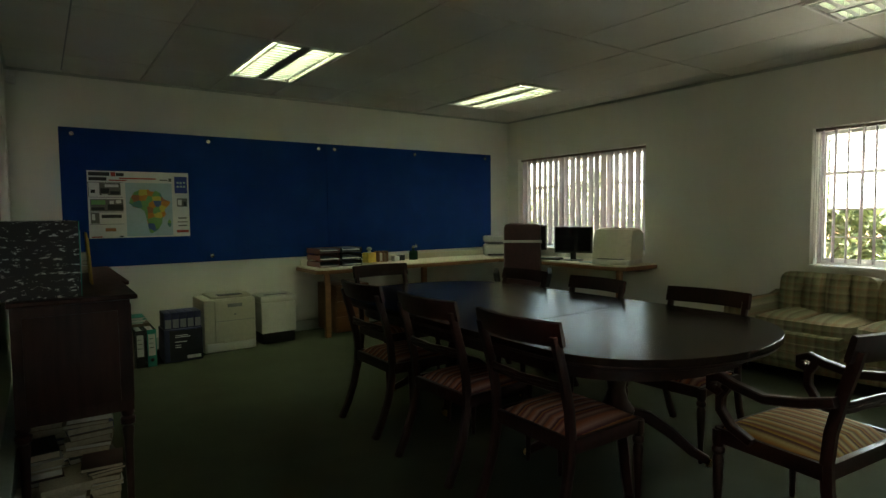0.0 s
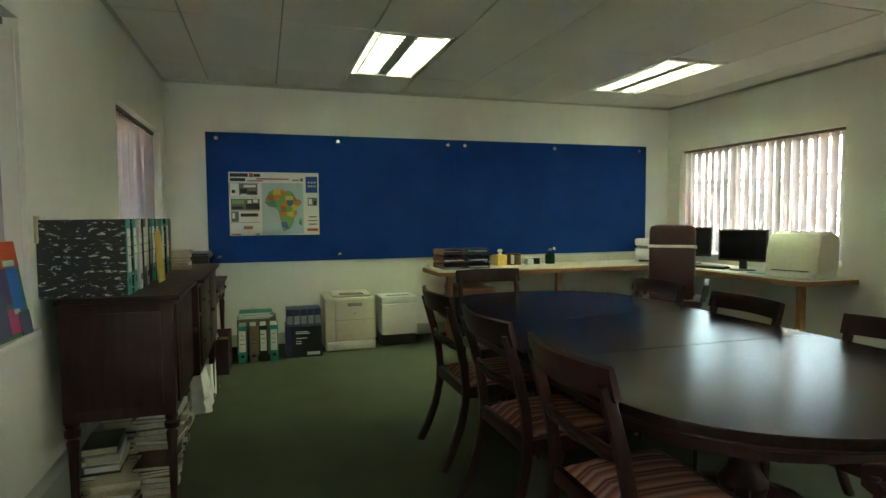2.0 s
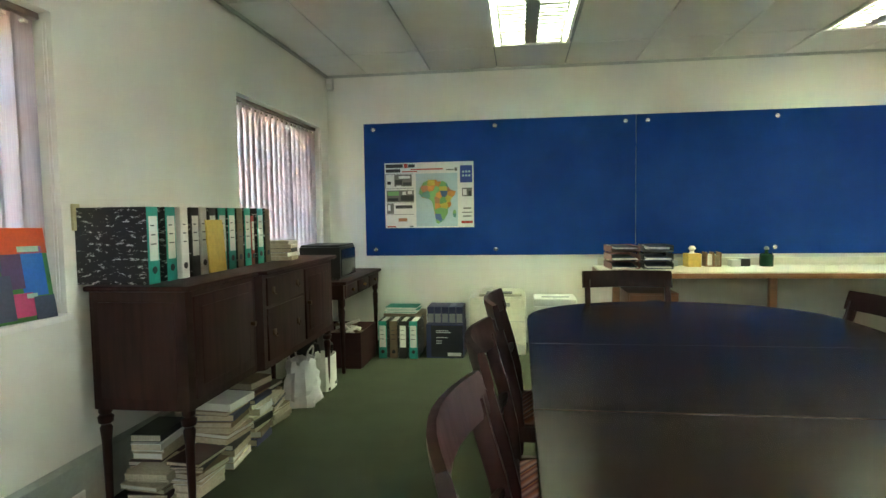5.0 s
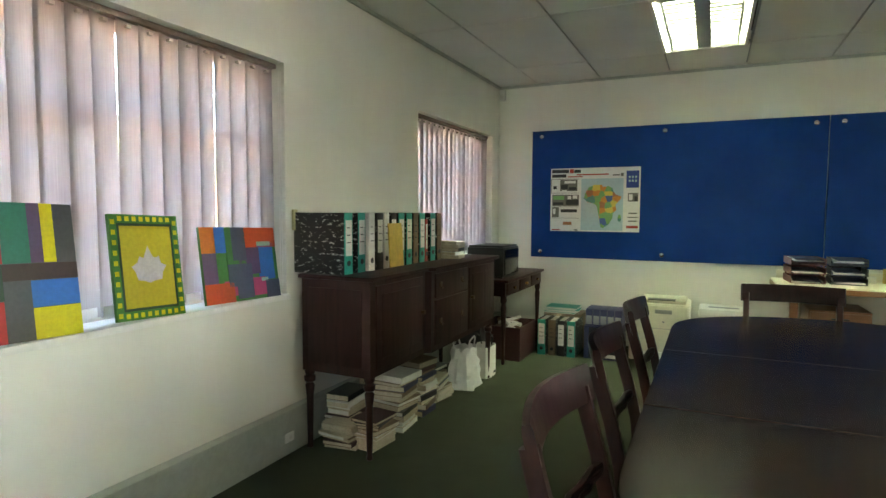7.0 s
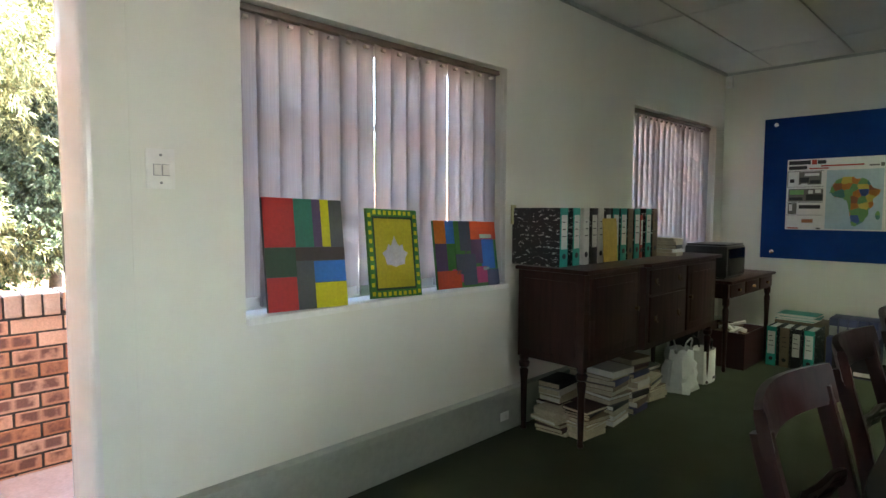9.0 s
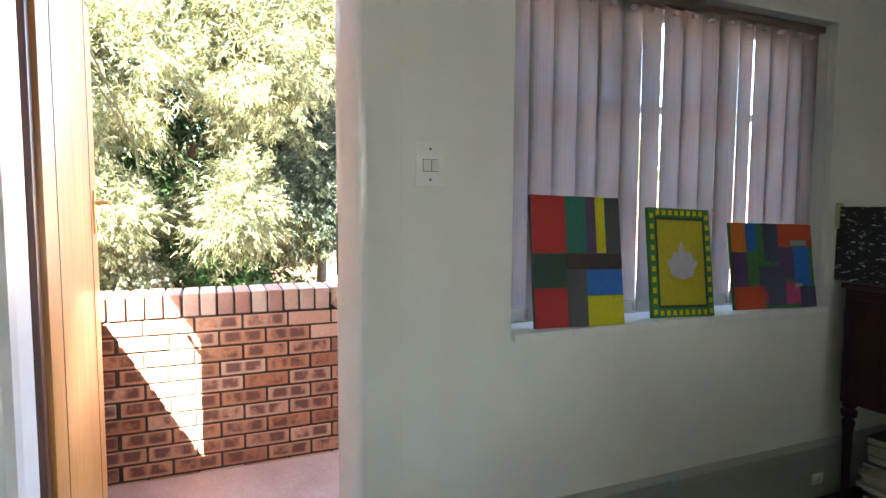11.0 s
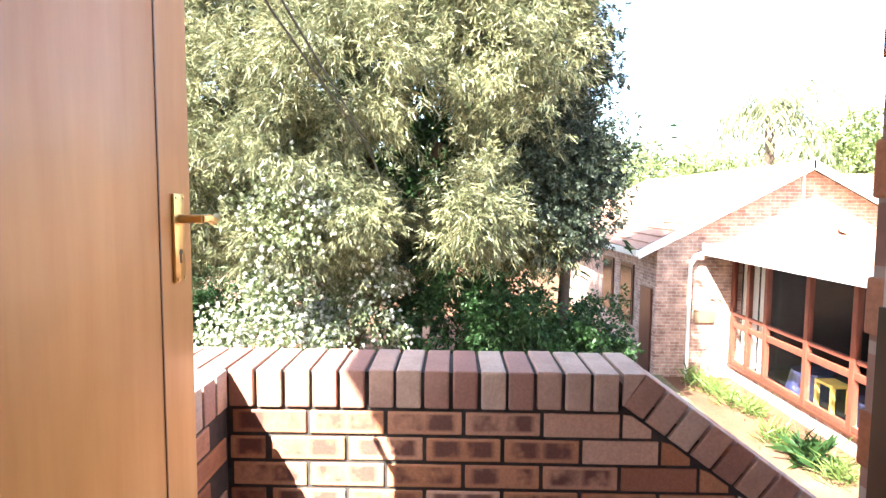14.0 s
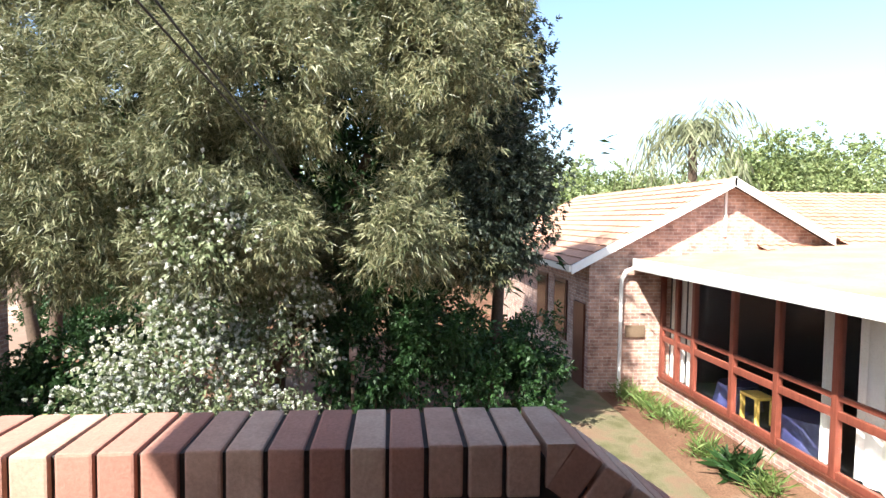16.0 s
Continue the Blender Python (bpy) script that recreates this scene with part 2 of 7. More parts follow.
def leafy(name, cols, rough=0.5):
    def build(nt, b):
        setp(b, cols[1], rough, spec=0.35)
        g = nt.nodes.new("ShaderNodeNewGeometry")
        n = noisy(nt, g.outputs["Position"], 0.7, 3)
        c = ramp(nt, g.outputs["Random Per Island"], [(i / (len(cols) - 1), c) for i, c in enumerate(cols)])
        c = mixc(nt, 1.0, c, ramp(nt, n, [(0.3, (0.72, 0.75, 0.7)), (0.7, (1.15, 1.12, 1.0))]), "MULTIPLY")
        nt.links.new(c, b.inputs["Base Color"])
        tr, mx = nt.nodes.new("ShaderNodeBsdfTranslucent"), nt.nodes.new("ShaderNodeMixShader")
        nt.links.new(c, tr.inputs[0])
        mx.inputs[0].default_value = 0.3
        nt.links.new(b.outputs[0], mx.inputs[1])
        nt.links.new(tr.outputs[0], mx.inputs[2])
        nt.links.new(mx.outputs[0], nt.nodes["Material Output"].inputs[0])
    return mat(name, build)


def soil(nt, b):
    setp(b, (0.2, 0.11, 0.07), 0.95, spec=0.1)
    v = coords(nt, (1, 1, 1), True)
    w, f = noisy(nt, v, 0.5, 6), noisy(nt, v, 30, 5)
    c = ramp(nt, w, [(0.35, (0.13, 0.065, 0.04)), (0.6, (0.20, 0.115, 0.07)), (0.75, (0.26, 0.18, 0.12))])
    nt.links.new(mixc(nt, 1.0, c, ramp(nt, f, [(0.3, (0.6,) * 3), (0.7, (1.15,) * 3)]), "MULTIPLY"), b.inputs["Base Color"])
    bump(nt, b, f, 0.6, 0.03)


def lawn(nt, b):
    setp(b, (0.1, 0.13, 0.04), 0.95, spec=0.1)
    v = coords(nt, (1, 1, 1), True)
    w, f = noisy(nt, v, 1.6, 6), noisy(nt, v, 60, 4)
    c = ramp(nt, w, [(0.35, (0.11, 0.11, 0.05)), (0.52, (0.18, 0.155, 0.09)), (0.65, (0.21, 0.14, 0.09))])
    nt.links.new(mixc(nt, 1.0, c, ramp(nt, f, [(0.3, (0.55,) * 3), (0.7, (1.2,) * 3)]), "MULTIPLY"), b.inputs["Base Color"])
    bump(nt, b, f, 0.7, 0.03)


def roof_tile(nt, b):
    setp(b, (0.5, 0.3, 0.2), 0.85, spec=0.25)
    v = coords(nt, (1, 1, 1), True)
    w, f = noisy(nt, v, 1.1, 5), noisy(nt, v, 22, 4)
    c = ramp(nt, w, [(0.3, (0.36, 0.195, 0.13)), (0.7, (0.50, 0.30, 0.21))])
    nt.links.new(mixc(nt, 1.0, c, ramp(nt, f, [(0.3, (0.8,) * 3), (0.7, (1.1,) * 3)]), "MULTIPLY"), b.inputs["Base Color"])
    bump(nt, b, f, 0.3, 0.01)


def balcony_tile(nt, b):
    setp(b, (0.4, 0.26, 0.2), 0.7)
    v = coords(nt, (1, 1, 1), True)
    w, f = noisy(nt, v, 2.5, 5), noisy(nt, v, 60, 4)
    c = ramp(nt, w, [(0.3, (0.34, 0.21, 0.17)), (0.7, (0.45, 0.31, 0.25))])
    nt.links.new(mixc(nt, 1.0, c, ramp(nt, f, [(0.3, (0.85,) * 3), (0.7, (1.08,) * 3)]), "MULTIPLY"), b.inputs["Base Color"])
    bump(nt, b, f, 0.2, 0.002)


def ceiling_board(nt, b):
    setp(b, (0.6, 0.58, 0.52), 0.9, spec=0.1)
    v = coords(nt, (1, 1, 1), True)
    w, f = noisy(nt, v, 1.1, 5), noisy(nt, v, 160, 4)
    c = ramp(nt, w, [(0.3, (0.66, 0.64, 0.58)), (0.7, (0.74, 0.73, 0.68))])
    nt.links.new(mixc(nt, 1.0, c, ramp(nt, f, [(0.3, (0.88,) * 3), (0.7, (1.04,) * 3)]), "MULTIPLY"), b.inputs["Base Color"])
    bump(nt, b, f, 0.3, 0.003)


def felt(nt, b):
    setp(b, (0.01, 0.045, 0.20), 0.95, spec=0.1)
    v = coords(nt, (1, 1, 1), True)
    w, f = noisy(nt, v, 1.7, 5), noisy(nt, v, 300, 3)
    c = ramp(nt, w, [(0.3, (0.008, 0.042, 0.20)), (0.7, (0.012, 0.06, 0.26))])
    nt.links.new(mixc(nt, 1.0, c, ramp(nt, f, [(0.3, (0.8,) * 3), (0.7, (1.12,) * 3)]), "MULTIPLY"), b.inputs["Base Color"])
    bump(nt, b, f, 0.3, 0.001)


WALL = wall_paint("painted_plaster", (0.76, 0.76, 0.69))
WHITE = plain("white_paint", (0.78, 0.78, 0.74), 0.4, vary=0.05)
FRAMEP = plain("gloss_frame_paint", (0.80, 0.77, 0.76), 0.22, vary=0.04, grain=12, relief=0.04)
SKIRT = plain("grey_green_paint", (0.42, 0.45, 0.40), 0.45, vary=0.07)
CEIL = mat("ceiling_board", ceiling_board)
CARPET = mat("green_carpet", carpet)
FELT = mat("blue_felt", felt)
BRICK, COPING = mat("face_brick", brick_mat), mat("coping_brick", coping_mat)
FARBRICK = mat("house_brick", far_brick)
MORTAR = plain("dark_mortar", (0.06, 0.05, 0.045), 0.95, vary=0.3, relief=0.5)
RAILM = plain("brown_rail_paint", (0.16, 0.12, 0.10), 0.4)
SLAT, GLASS = mat("blind_fabric", slat_fabric), mat("window_glass", glass)
MAHOG = wood("dark_mahogany", (0.014, 0.005, 0.005), (0.034, 0.010, 0.009), 0.36, 2, coat=0.06, spec=0.22)


def table_polish(nt, b):
    setp(b, (0.02, 0.011, 0.008), 0.22, spec=0.1)
    g = noisy(nt, coords(nt, (16, 1.2, 16)), 2.0, 3)
    nt.links.new(ramp(nt, g, [(0.3, (0.014, 0.008, 0.006)), (0.7, (0.024, 0.013, 0.009))]), b.inputs["Base Color"])


TABLEW = mat("polished_table_top", table_polish)
SIDEW = wood("sideboard_wood", (0.020, 0.007, 0.006), (0.055, 0.018, 0.014), 0.4, 2, spec=0.25)
DOORW = wood("varnished_door", (0.50, 0.205, 0.05), (0.58, 0.26, 0.075), 0.42, 2, coat=0.1)
DOORFR = wood("dark_door_frame", (0.07, 0.022, 0.014), (0.14, 0.045, 0.026), 0.4, 2)
REDWOOD = wood("red_window_wood", (0.16, 0.04, 0.025), (0.26, 0.075, 0.045), 0.5, 2)
DESKW = wood("desk_edge_wood", (0.17, 0.075, 0.03), (0.28, 0.13, 0.055), 0.4, 0)
CREAM = plain("cream_laminate", (0.70, 0.66, 0.52), 0.35, vary=0.05)
GOLD = mat("gold_striped_cloth", lambda nt, b: stripes(nt, b, True))
STRIPE, PLAID, MARBLE = mat("striped_cloth", stripes), mat("plaid_cloth", plaid), mat("marbled_board", marbled)
BLACK = plain("black_plastic", (0.015, 0.015, 0.016), 0.4, vary=0.2)
SCREEN = plain("dark_screen", (0.008, 0.008, 0.01), 0.15, vary=0.1)
BEIGE = plain("beige_plastic", (0.58, 0.56, 0.44), 0.45, vary=0.06)
BEIGE2 = plain("pale_plastic", (0.66, 0.66, 0.60), 0.45, vary=0.05)
GREY = plain("grey_plastic", (0.25, 0.26, 0.26), 0.5)
TEAL = plain("teal_card", (0.02, 0.30, 0.24), 0.5)
PAPER = plain("white_paper", (0.72, 0.71, 0.66), 0.8, vary=0.06)
AGED = plain("aged_page_paper", (0.56, 0.50, 0.38), 0.85, vary=0.15, grain=80)
YELLOWP = plain("manila_card", (0.62, 0.43, 0.10), 0.75)
PURPLE = plain("dark_blue_card", (0.03, 0.035, 0.10), 0.5)
BROWNC = plain("brown_board", (0.20, 0.14, 0.09), 0.6)
REDC = plain("red_card", (0.40, 0.05, 0.04), 0.6)
CHROME = plain("chrome", (0.7, 0.7, 0.7), 0.2, 1.0, relief=0)
BRASS = plain("brass", (0.62, 0.42, 0.18), 0.28, 1.0, relief=0.05)
OLDBRASS = plain("tarnished_brass", (0.10, 0.065, 0.035), 0.4, 0.8, relief=0.05)
LOUVRE = plain("lamp_louvre", (0.42, 0.43, 0.41), 0.4, 0.3, vary=0.04, relief=0)
LAMPIN = plain("lamp_white", (0.8, 0.8, 0.77), 0.3, vary=0.03)
LEATHER = plain("dark_red_leather", (0.05, 0.012, 0.012), 0.5, vary=0.2, relief=0.3)
BAGP = plain("white_plastic_bag", (0.72, 0.72, 0.72), 0.4, vary=0.06)
LEAF = leafy("willow_leaf", [(0.045, 0.06, 0.030), (0.135, 0.148, 0.078), (0.35, 0.35, 0.225), (0.225, 0.22, 0.12), (0.066, 0.09, 0.042)], 0.42)
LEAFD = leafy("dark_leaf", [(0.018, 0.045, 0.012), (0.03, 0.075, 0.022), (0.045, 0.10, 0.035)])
LEAFG = leafy("bright_leaf", [(0.07, 0.13, 0.03), (0.14, 0.22, 0.06), (0.26, 0.33, 0.13)])
LEAFO = leafy("olive_leaf", [(0.06, 0.08, 0.035), (0.11, 0.14, 0.06), (0.17, 0.20, 0.10)])
# paler greens put the haze of distance into the leaf colour
LEAFFAR = leafy("hazed_far_leaf", [(0.15, 0.20, 0.08), (0.23, 0.29, 0.12), (0.30, 0.34, 0.17)])
LEAFP = leafy("pale_bush_leaf", [(0.09, 0.12, 0.055), (0.18, 0.22, 0.12), (0.28, 0.31, 0.20)])
LEAFS = leafy("small_grey_leaf", [(0.02, 0.032, 0.02), (0.04, 0.055, 0.036), (0.10, 0.12, 0.095)], 0.4)
BLOSSOM = leafy("white_blossom", [(0.60, 0.60, 0.60), (0.80, 0.80, 0.80), (0.48, 0.50, 0.42)])
PALMLEAF = leafy("palm_leaf", [(0.14, 0.16, 0.09), (0.22, 0.24, 0.14), (0.30, 0.31, 0.20)])
BARK = plain("bark", (0.11, 0.075, 0.05), 0.9, vary=0.35, grain=14, relief=0.8)
SOIL, LAWN, ROOF, BALC = mat("red_soil", soil), mat("patchy_lawn", lawn), mat("clay_roof_tile", roof_tile), mat("balcony_screed", balcony_tile)


def tube_glow(nt, b, power):
    setp(b, (0.9, 0.9, 0.9), 0.4)
    b.inputs["Emission Color"].default_value = (0.90, 1.0, 0.76, 1)
    b.inputs["Emission Strength"].default_value = power


TUBE = mat("fluorescent_tube", lambda nt, b: tube_glow(nt, b, 4.3))
# third lamp dimmed so that the wall by the door stays dark
TUBE_DIM = mat("dim_fluorescent_tube", lambda nt, b: tube_glow(nt, b, 1.0))
# near-black colour puts the shade indoors and under the eaves into the surfaces
SHADE = plain("shade_black", (0.03, 0.03, 0.032), 0.8)


# ---- mesh helpers ----
def box(bm, x0, x1, y0, y1, z0, z1, bev=0.0, m=None):
    c = Matrix.Translation(((x0 + x1) / 2, (y0 + y1) / 2, (z0 + z1) / 2)) @ Matrix.Diagonal((abs(x1 - x0), abs(y1 - y0), abs(z1 - z0), 1))
    if m is not None:
        c = m @ c
    r = bmesh.ops.create_cube(bm, size=1, matrix=c)
    if bev:
        es = list({e for v in r["verts"] for e in v.link_edges})
        bmesh.ops.bevel(bm, geom=es, offset=bev, segments=2, affect="EDGES", profile=0.6)
    return bm


def rod(bm, a, b, r0, r1=None, seg=10, cap=True):
    a, b = Vector(a), Vector(b)
    d = b - a
    m = Matrix.Translation((a + b) / 2) @ d.to_track_quat("Z", "Y").to_matrix().to_4x4()
    bmesh.ops.create_cone(bm, cap_ends=cap, segments=seg, radius1=r0, radius2=r0 if r1 is None else r1, depth=d.length, matrix=m)
    return bm


def lathe(bm, prof, seg=14, m=None):
    rings = []
    for r, z in prof:
        rings.append([bm.verts.new((r * math.cos(2 * math.pi * i / seg), r * math.sin(2 * math.pi * i / seg), z)) for i in range(seg)])
    for a, b in zip(rings, rings[1:]):
        for i in range(seg):
            bm.faces.new((a[i], a[(i + 1) % seg], b[(i + 1) % seg], b[i]))
    bm.faces.new(list(reversed(rings[0])))
    bm.faces.new(rings[-1])
    if m is not None:
        bmesh.ops.transform(bm, matrix=m, verts=[v for r in rings for v in r])
    return bm


def sweep(bm, pts, w, h, side=(0, 1, 0), taper=None):
    """A bar of width w (along side) and depth h along the points."""
    pts = [Vector(p) for p in pts]
    side = Vector(side).normalized()
    rings = []
    for i, p in enumerate(pts):
        d = (pts[min(i + 1, len(pts) - 1)] - pts[max(i - 1, 0)]).normalized()
        n = d.cross(side).normalized()
        k = 1 if taper is None else taper[0] + (taper[1] - taper[0]) * i / (len(pts) - 1)
        a, b = side * w / 2 * k, n * h / 2 * k
        c = 0.72
        rings.append([bm.verts.new(p + q) for q in (a + b * c, a * c + b, -a * c + b, -a + b * c, -a - b * c, -a * c - b, a * c - b, a - b * c)])
    for r, q in zip(rings, rings[1:]):
        for i in range(8):
            bm.faces.new((r[i], r[(i + 1) % 8], q[(i + 1) % 8], q[i]))
    bm.faces.new(list(reversed(rings[0])))
    bm.faces.new(rings[-1])
    return bm


def prism(bm, outline, z0, z1, bev=0.0):
    lo, hi = [bm.verts.new((x, y, z0)) for x, y in outline], [bm.verts.new((x, y, z1)) for x, y in outline]
    n = len(outline)
    bm.faces.new(list(reversed(lo)))
    bm.faces.new(hi)
    for i in range(n):
        f = bm.faces.new((lo[i], lo[(i + 1) % n], hi[(i + 1) % n], hi[i]))
    if bev:
        bmesh.ops.recalc_face_normals(bm, faces=bm.faces)
        rim = [e for e in bm.edges if (e.verts[0] in hi and e.verts[1] in hi) or (e.verts[0] in lo and e.verts[1] in lo)]
        bmesh.ops.bevel(bm, geom=rim, offset=bev, segments=3, affect="EDGES", profile=0.5)
    return bm


def mesh_of(name, bm, material, smooth=False):
    bmesh.ops.recalc_face_normals(bm, faces=bm.faces)
    me = bpy.data.meshes.new(name)
    bm.to_mesh(me)
    bm.free()
    for m in (material if isinstance(material, (list, tuple)) else [material]):
        me.materials.append(m)
    if smooth:
        me.polygons.foreach_set("use_smooth", [True] * len(me.polygons))
        me.set_sharp_from_angle(angle=radians(40))
    return me


def part(name, bm, material, parent=None, label="", m=None, smooth=True):
    ob = new(name, mesh_of(name, bm, material, smooth))
    ob.parent = parent
    if m is not None:
        ob.matrix_basis = m
    return tagged(ob, label) if label else ob


def thing(name, m, label, category, group="", kind=""):
    ob = new(name)
    ob.empty_display_size = 0.1
    ob.matrix_basis = m
    return tagged(ob, label, category, group, kind)


def piece(name, mesh, parent, m):
    ob = new(name, mesh)
    ob.parent, ob.matrix_basis = parent, m
    return ob


def bm_box(*a, **k):
    return box(bmesh.new(), *a, **k)


def structure(name, bm, material, label, category):
    return tagged(part(name, bm, material, smooth=False), label, category, kind="structure")

# ---- the room ----
RX, RY0, RY1, RZ, TW = 5.85, -0.60, 6.0, 2.66, 0.23
YS = -0.735


def wall_with_holes(name, along, fixed0, fixed1, a0, a1, z0, z1, holes, material, label):
    """A wall along an axis, cut by openings (a, b, low, high)."""
    bm = bmesh.new()

    def slab(p, q, lo, hi):
        if q - p > 0.001 and hi - lo > 0.001:
            if along == "y":
                box(bm, fixed0, fixed1, p, q, lo, hi)
            else:
                box(bm, p, q, fixed0, fixed1, lo, hi)
    at = a0
    for p, q, lo, hi in sorted(holes):
        slab(at, p, z0, z1)
        slab(p, q, z0, lo)
        slab(p, q, hi, z1)
        at = q
    slab(at, a1, z0, z1)
    return structure(name, bm, material, label, "wall")


WIN_A, WIN_B = (0.96, 2.57, 0.87, 2.12), (4.12, 5.79, 0.88, 2.12)
WIN_C, WIN_D = (3.66, 5.77, 0.86, 2.10), (-0.1, 1.95, 0.84, 2.06)
DOOR = (-0.53, 0.56, 0.0, 2.08)
wall_with_holes("wall_west", "y", -TW, 0, YS, RY1 + TW, -0.1, RZ + 0.3, [WIN_A, WIN_B, DOOR], WALL, "off-white painted plaster wall with door and two windows")
wall_with_holes("wall_east", "y", RX, RX + TW, YS, RY1 + TW, -0.1, RZ + 0.3, [WIN_C, WIN_D], WALL, "off-white painted plaster wall with two windows")
wall_with_holes("wall_north", "x", RY1, RY1 + TW, 0, RX, -0.1, RZ + 0.3, [], WALL, "off-white painted plaster wall behind the blue board")
wall_with_holes("wall_south", "x", YS, RY0, 0, RX, -0.1, RZ + 0.3, [], WALL, "plain off-white painted plaster wall")
structure("floor", bm_box(0, RX, RY0, RY1, -0.1, 0), CARPET, "dark green short-pile carpet floor", "floor")
structure("roof_slab", bm_box(-TW, RX + TW, YS, RY1 + TW, RZ + 0.3, RZ + 0.5), MORTAR, "plain roof over the room", "roof")

# ceiling of boards in a grid with recessed lamps
LAMPS = [(1.70, 2.31, 4.01, 5.29), (4.28, 4.88, 4.05, 5.34), (4.30, 4.90, 0.12, 1.41)]
bmc = bmesh.new()
xs, ys = [1.70 - 0.64 * 3 + 0.64 * k for k in range(0, 11)], [4.0 + 1.31 * k for k in range(-4, 3)]
rc = random.Random(5)
for i in range(len(xs) - 1):
    for j in range(len(ys) - 1):
        x0, x1, y0, y1 = max(xs[i], 0), min(xs[i + 1], RX), max(ys[j], RY0), min(ys[j + 1], RY1)
        if x1 - x0 < 0.02 or y1 - y0 < 0.02:
            continue
        if any(abs(x0 - l[0]) < 0.06 and abs(y0 - l[2]) < 0.06 for l in LAMPS):
            continue
        s = rc.uniform(0, 0.004)
        box(bmc, x0 + 0.0065, x1 - 0.0065, y0 + 0.0065, y1 - 0.0065, RZ + s, RZ + 0.02)
structure("ceiling", bmc, CEIL, "suspended ceiling of off-white boards with thin dark joints", "ceiling")
bmt = bmesh.new()
for x in xs[1:]:
    if 0 < x < RX:
        box(bmt, x - 0.009, x + 0.009, RY0, RY1, RZ + 0.021, RZ + 0.03)
for y in ys:
    if RY0 < y < RY1:
        box(bmt, 0, RX, y - 0.009, y + 0.009, RZ + 0.031, RZ + 0.04)
structure("ceiling_grid", bmt, GREY, "thin grey ceiling grid between the boards", "ceiling")
bmk = bmesh.new()
for a in ((0.002, 0.022, RY0, RY1), (RX - 0.022, RX - 0.002, RY0, RY1)):
    box(bmk, *a, RZ - 0.025, RZ - 0.002)
box(bmk, 0.022, RX - 0.022, RY1 - 0.022, RY1 - 0.002, RZ - 0.025, RZ - 0.002)
structure("trim_ceiling", bmk, SKIRT, "thin grey ceiling edge trim", "trim")

# deep skirting duct along the west wall, low board elsewhere
bs = bmesh.new()
for y0, y1 in ((0.50, RY1 - 0.03),):
    box(bs, 0.001, 0.055, y0, y1, 0.0, 0.206, 0.004)
    box(bs, 0.001, 0.062, y0, y1, 0.208, 0.243, 0.003)
structure("baseboard_west", bs, SKIRT, "deep grey-green skirting duct along the wall", "baseboard")
bs = bmesh.new()
box(bs, 0.07, RX, RY1 - 0.02, RY1 - 0.001, 0, 0.12, 0.004)
structure("baseboard_north", bs, SKIRT, "low grey-green skirting board", "baseboard")
bs = bmesh.new()
box(bs, RX - 0.02, RX - 0.001, RY0, RY1 - 0.03, 0, 0.12, 0.004)
structure("baseboard_east", bs, SKIRT, "low grey-green skirting board", "baseboard")
sock = thing("wall_socket", pose(0.063, 2.5, 0.1), "small white socket on the skirting duct", "socket")
part("plate", bm_box(0, 0.008, -0.035, 0.035, -0.025, 0.025, 0.003), WHITE, sock)
part("button", bm_box(0.009, 0.014, -0.008, 0.008, -0.008, 0.008, 0.002), PAPER, sock)


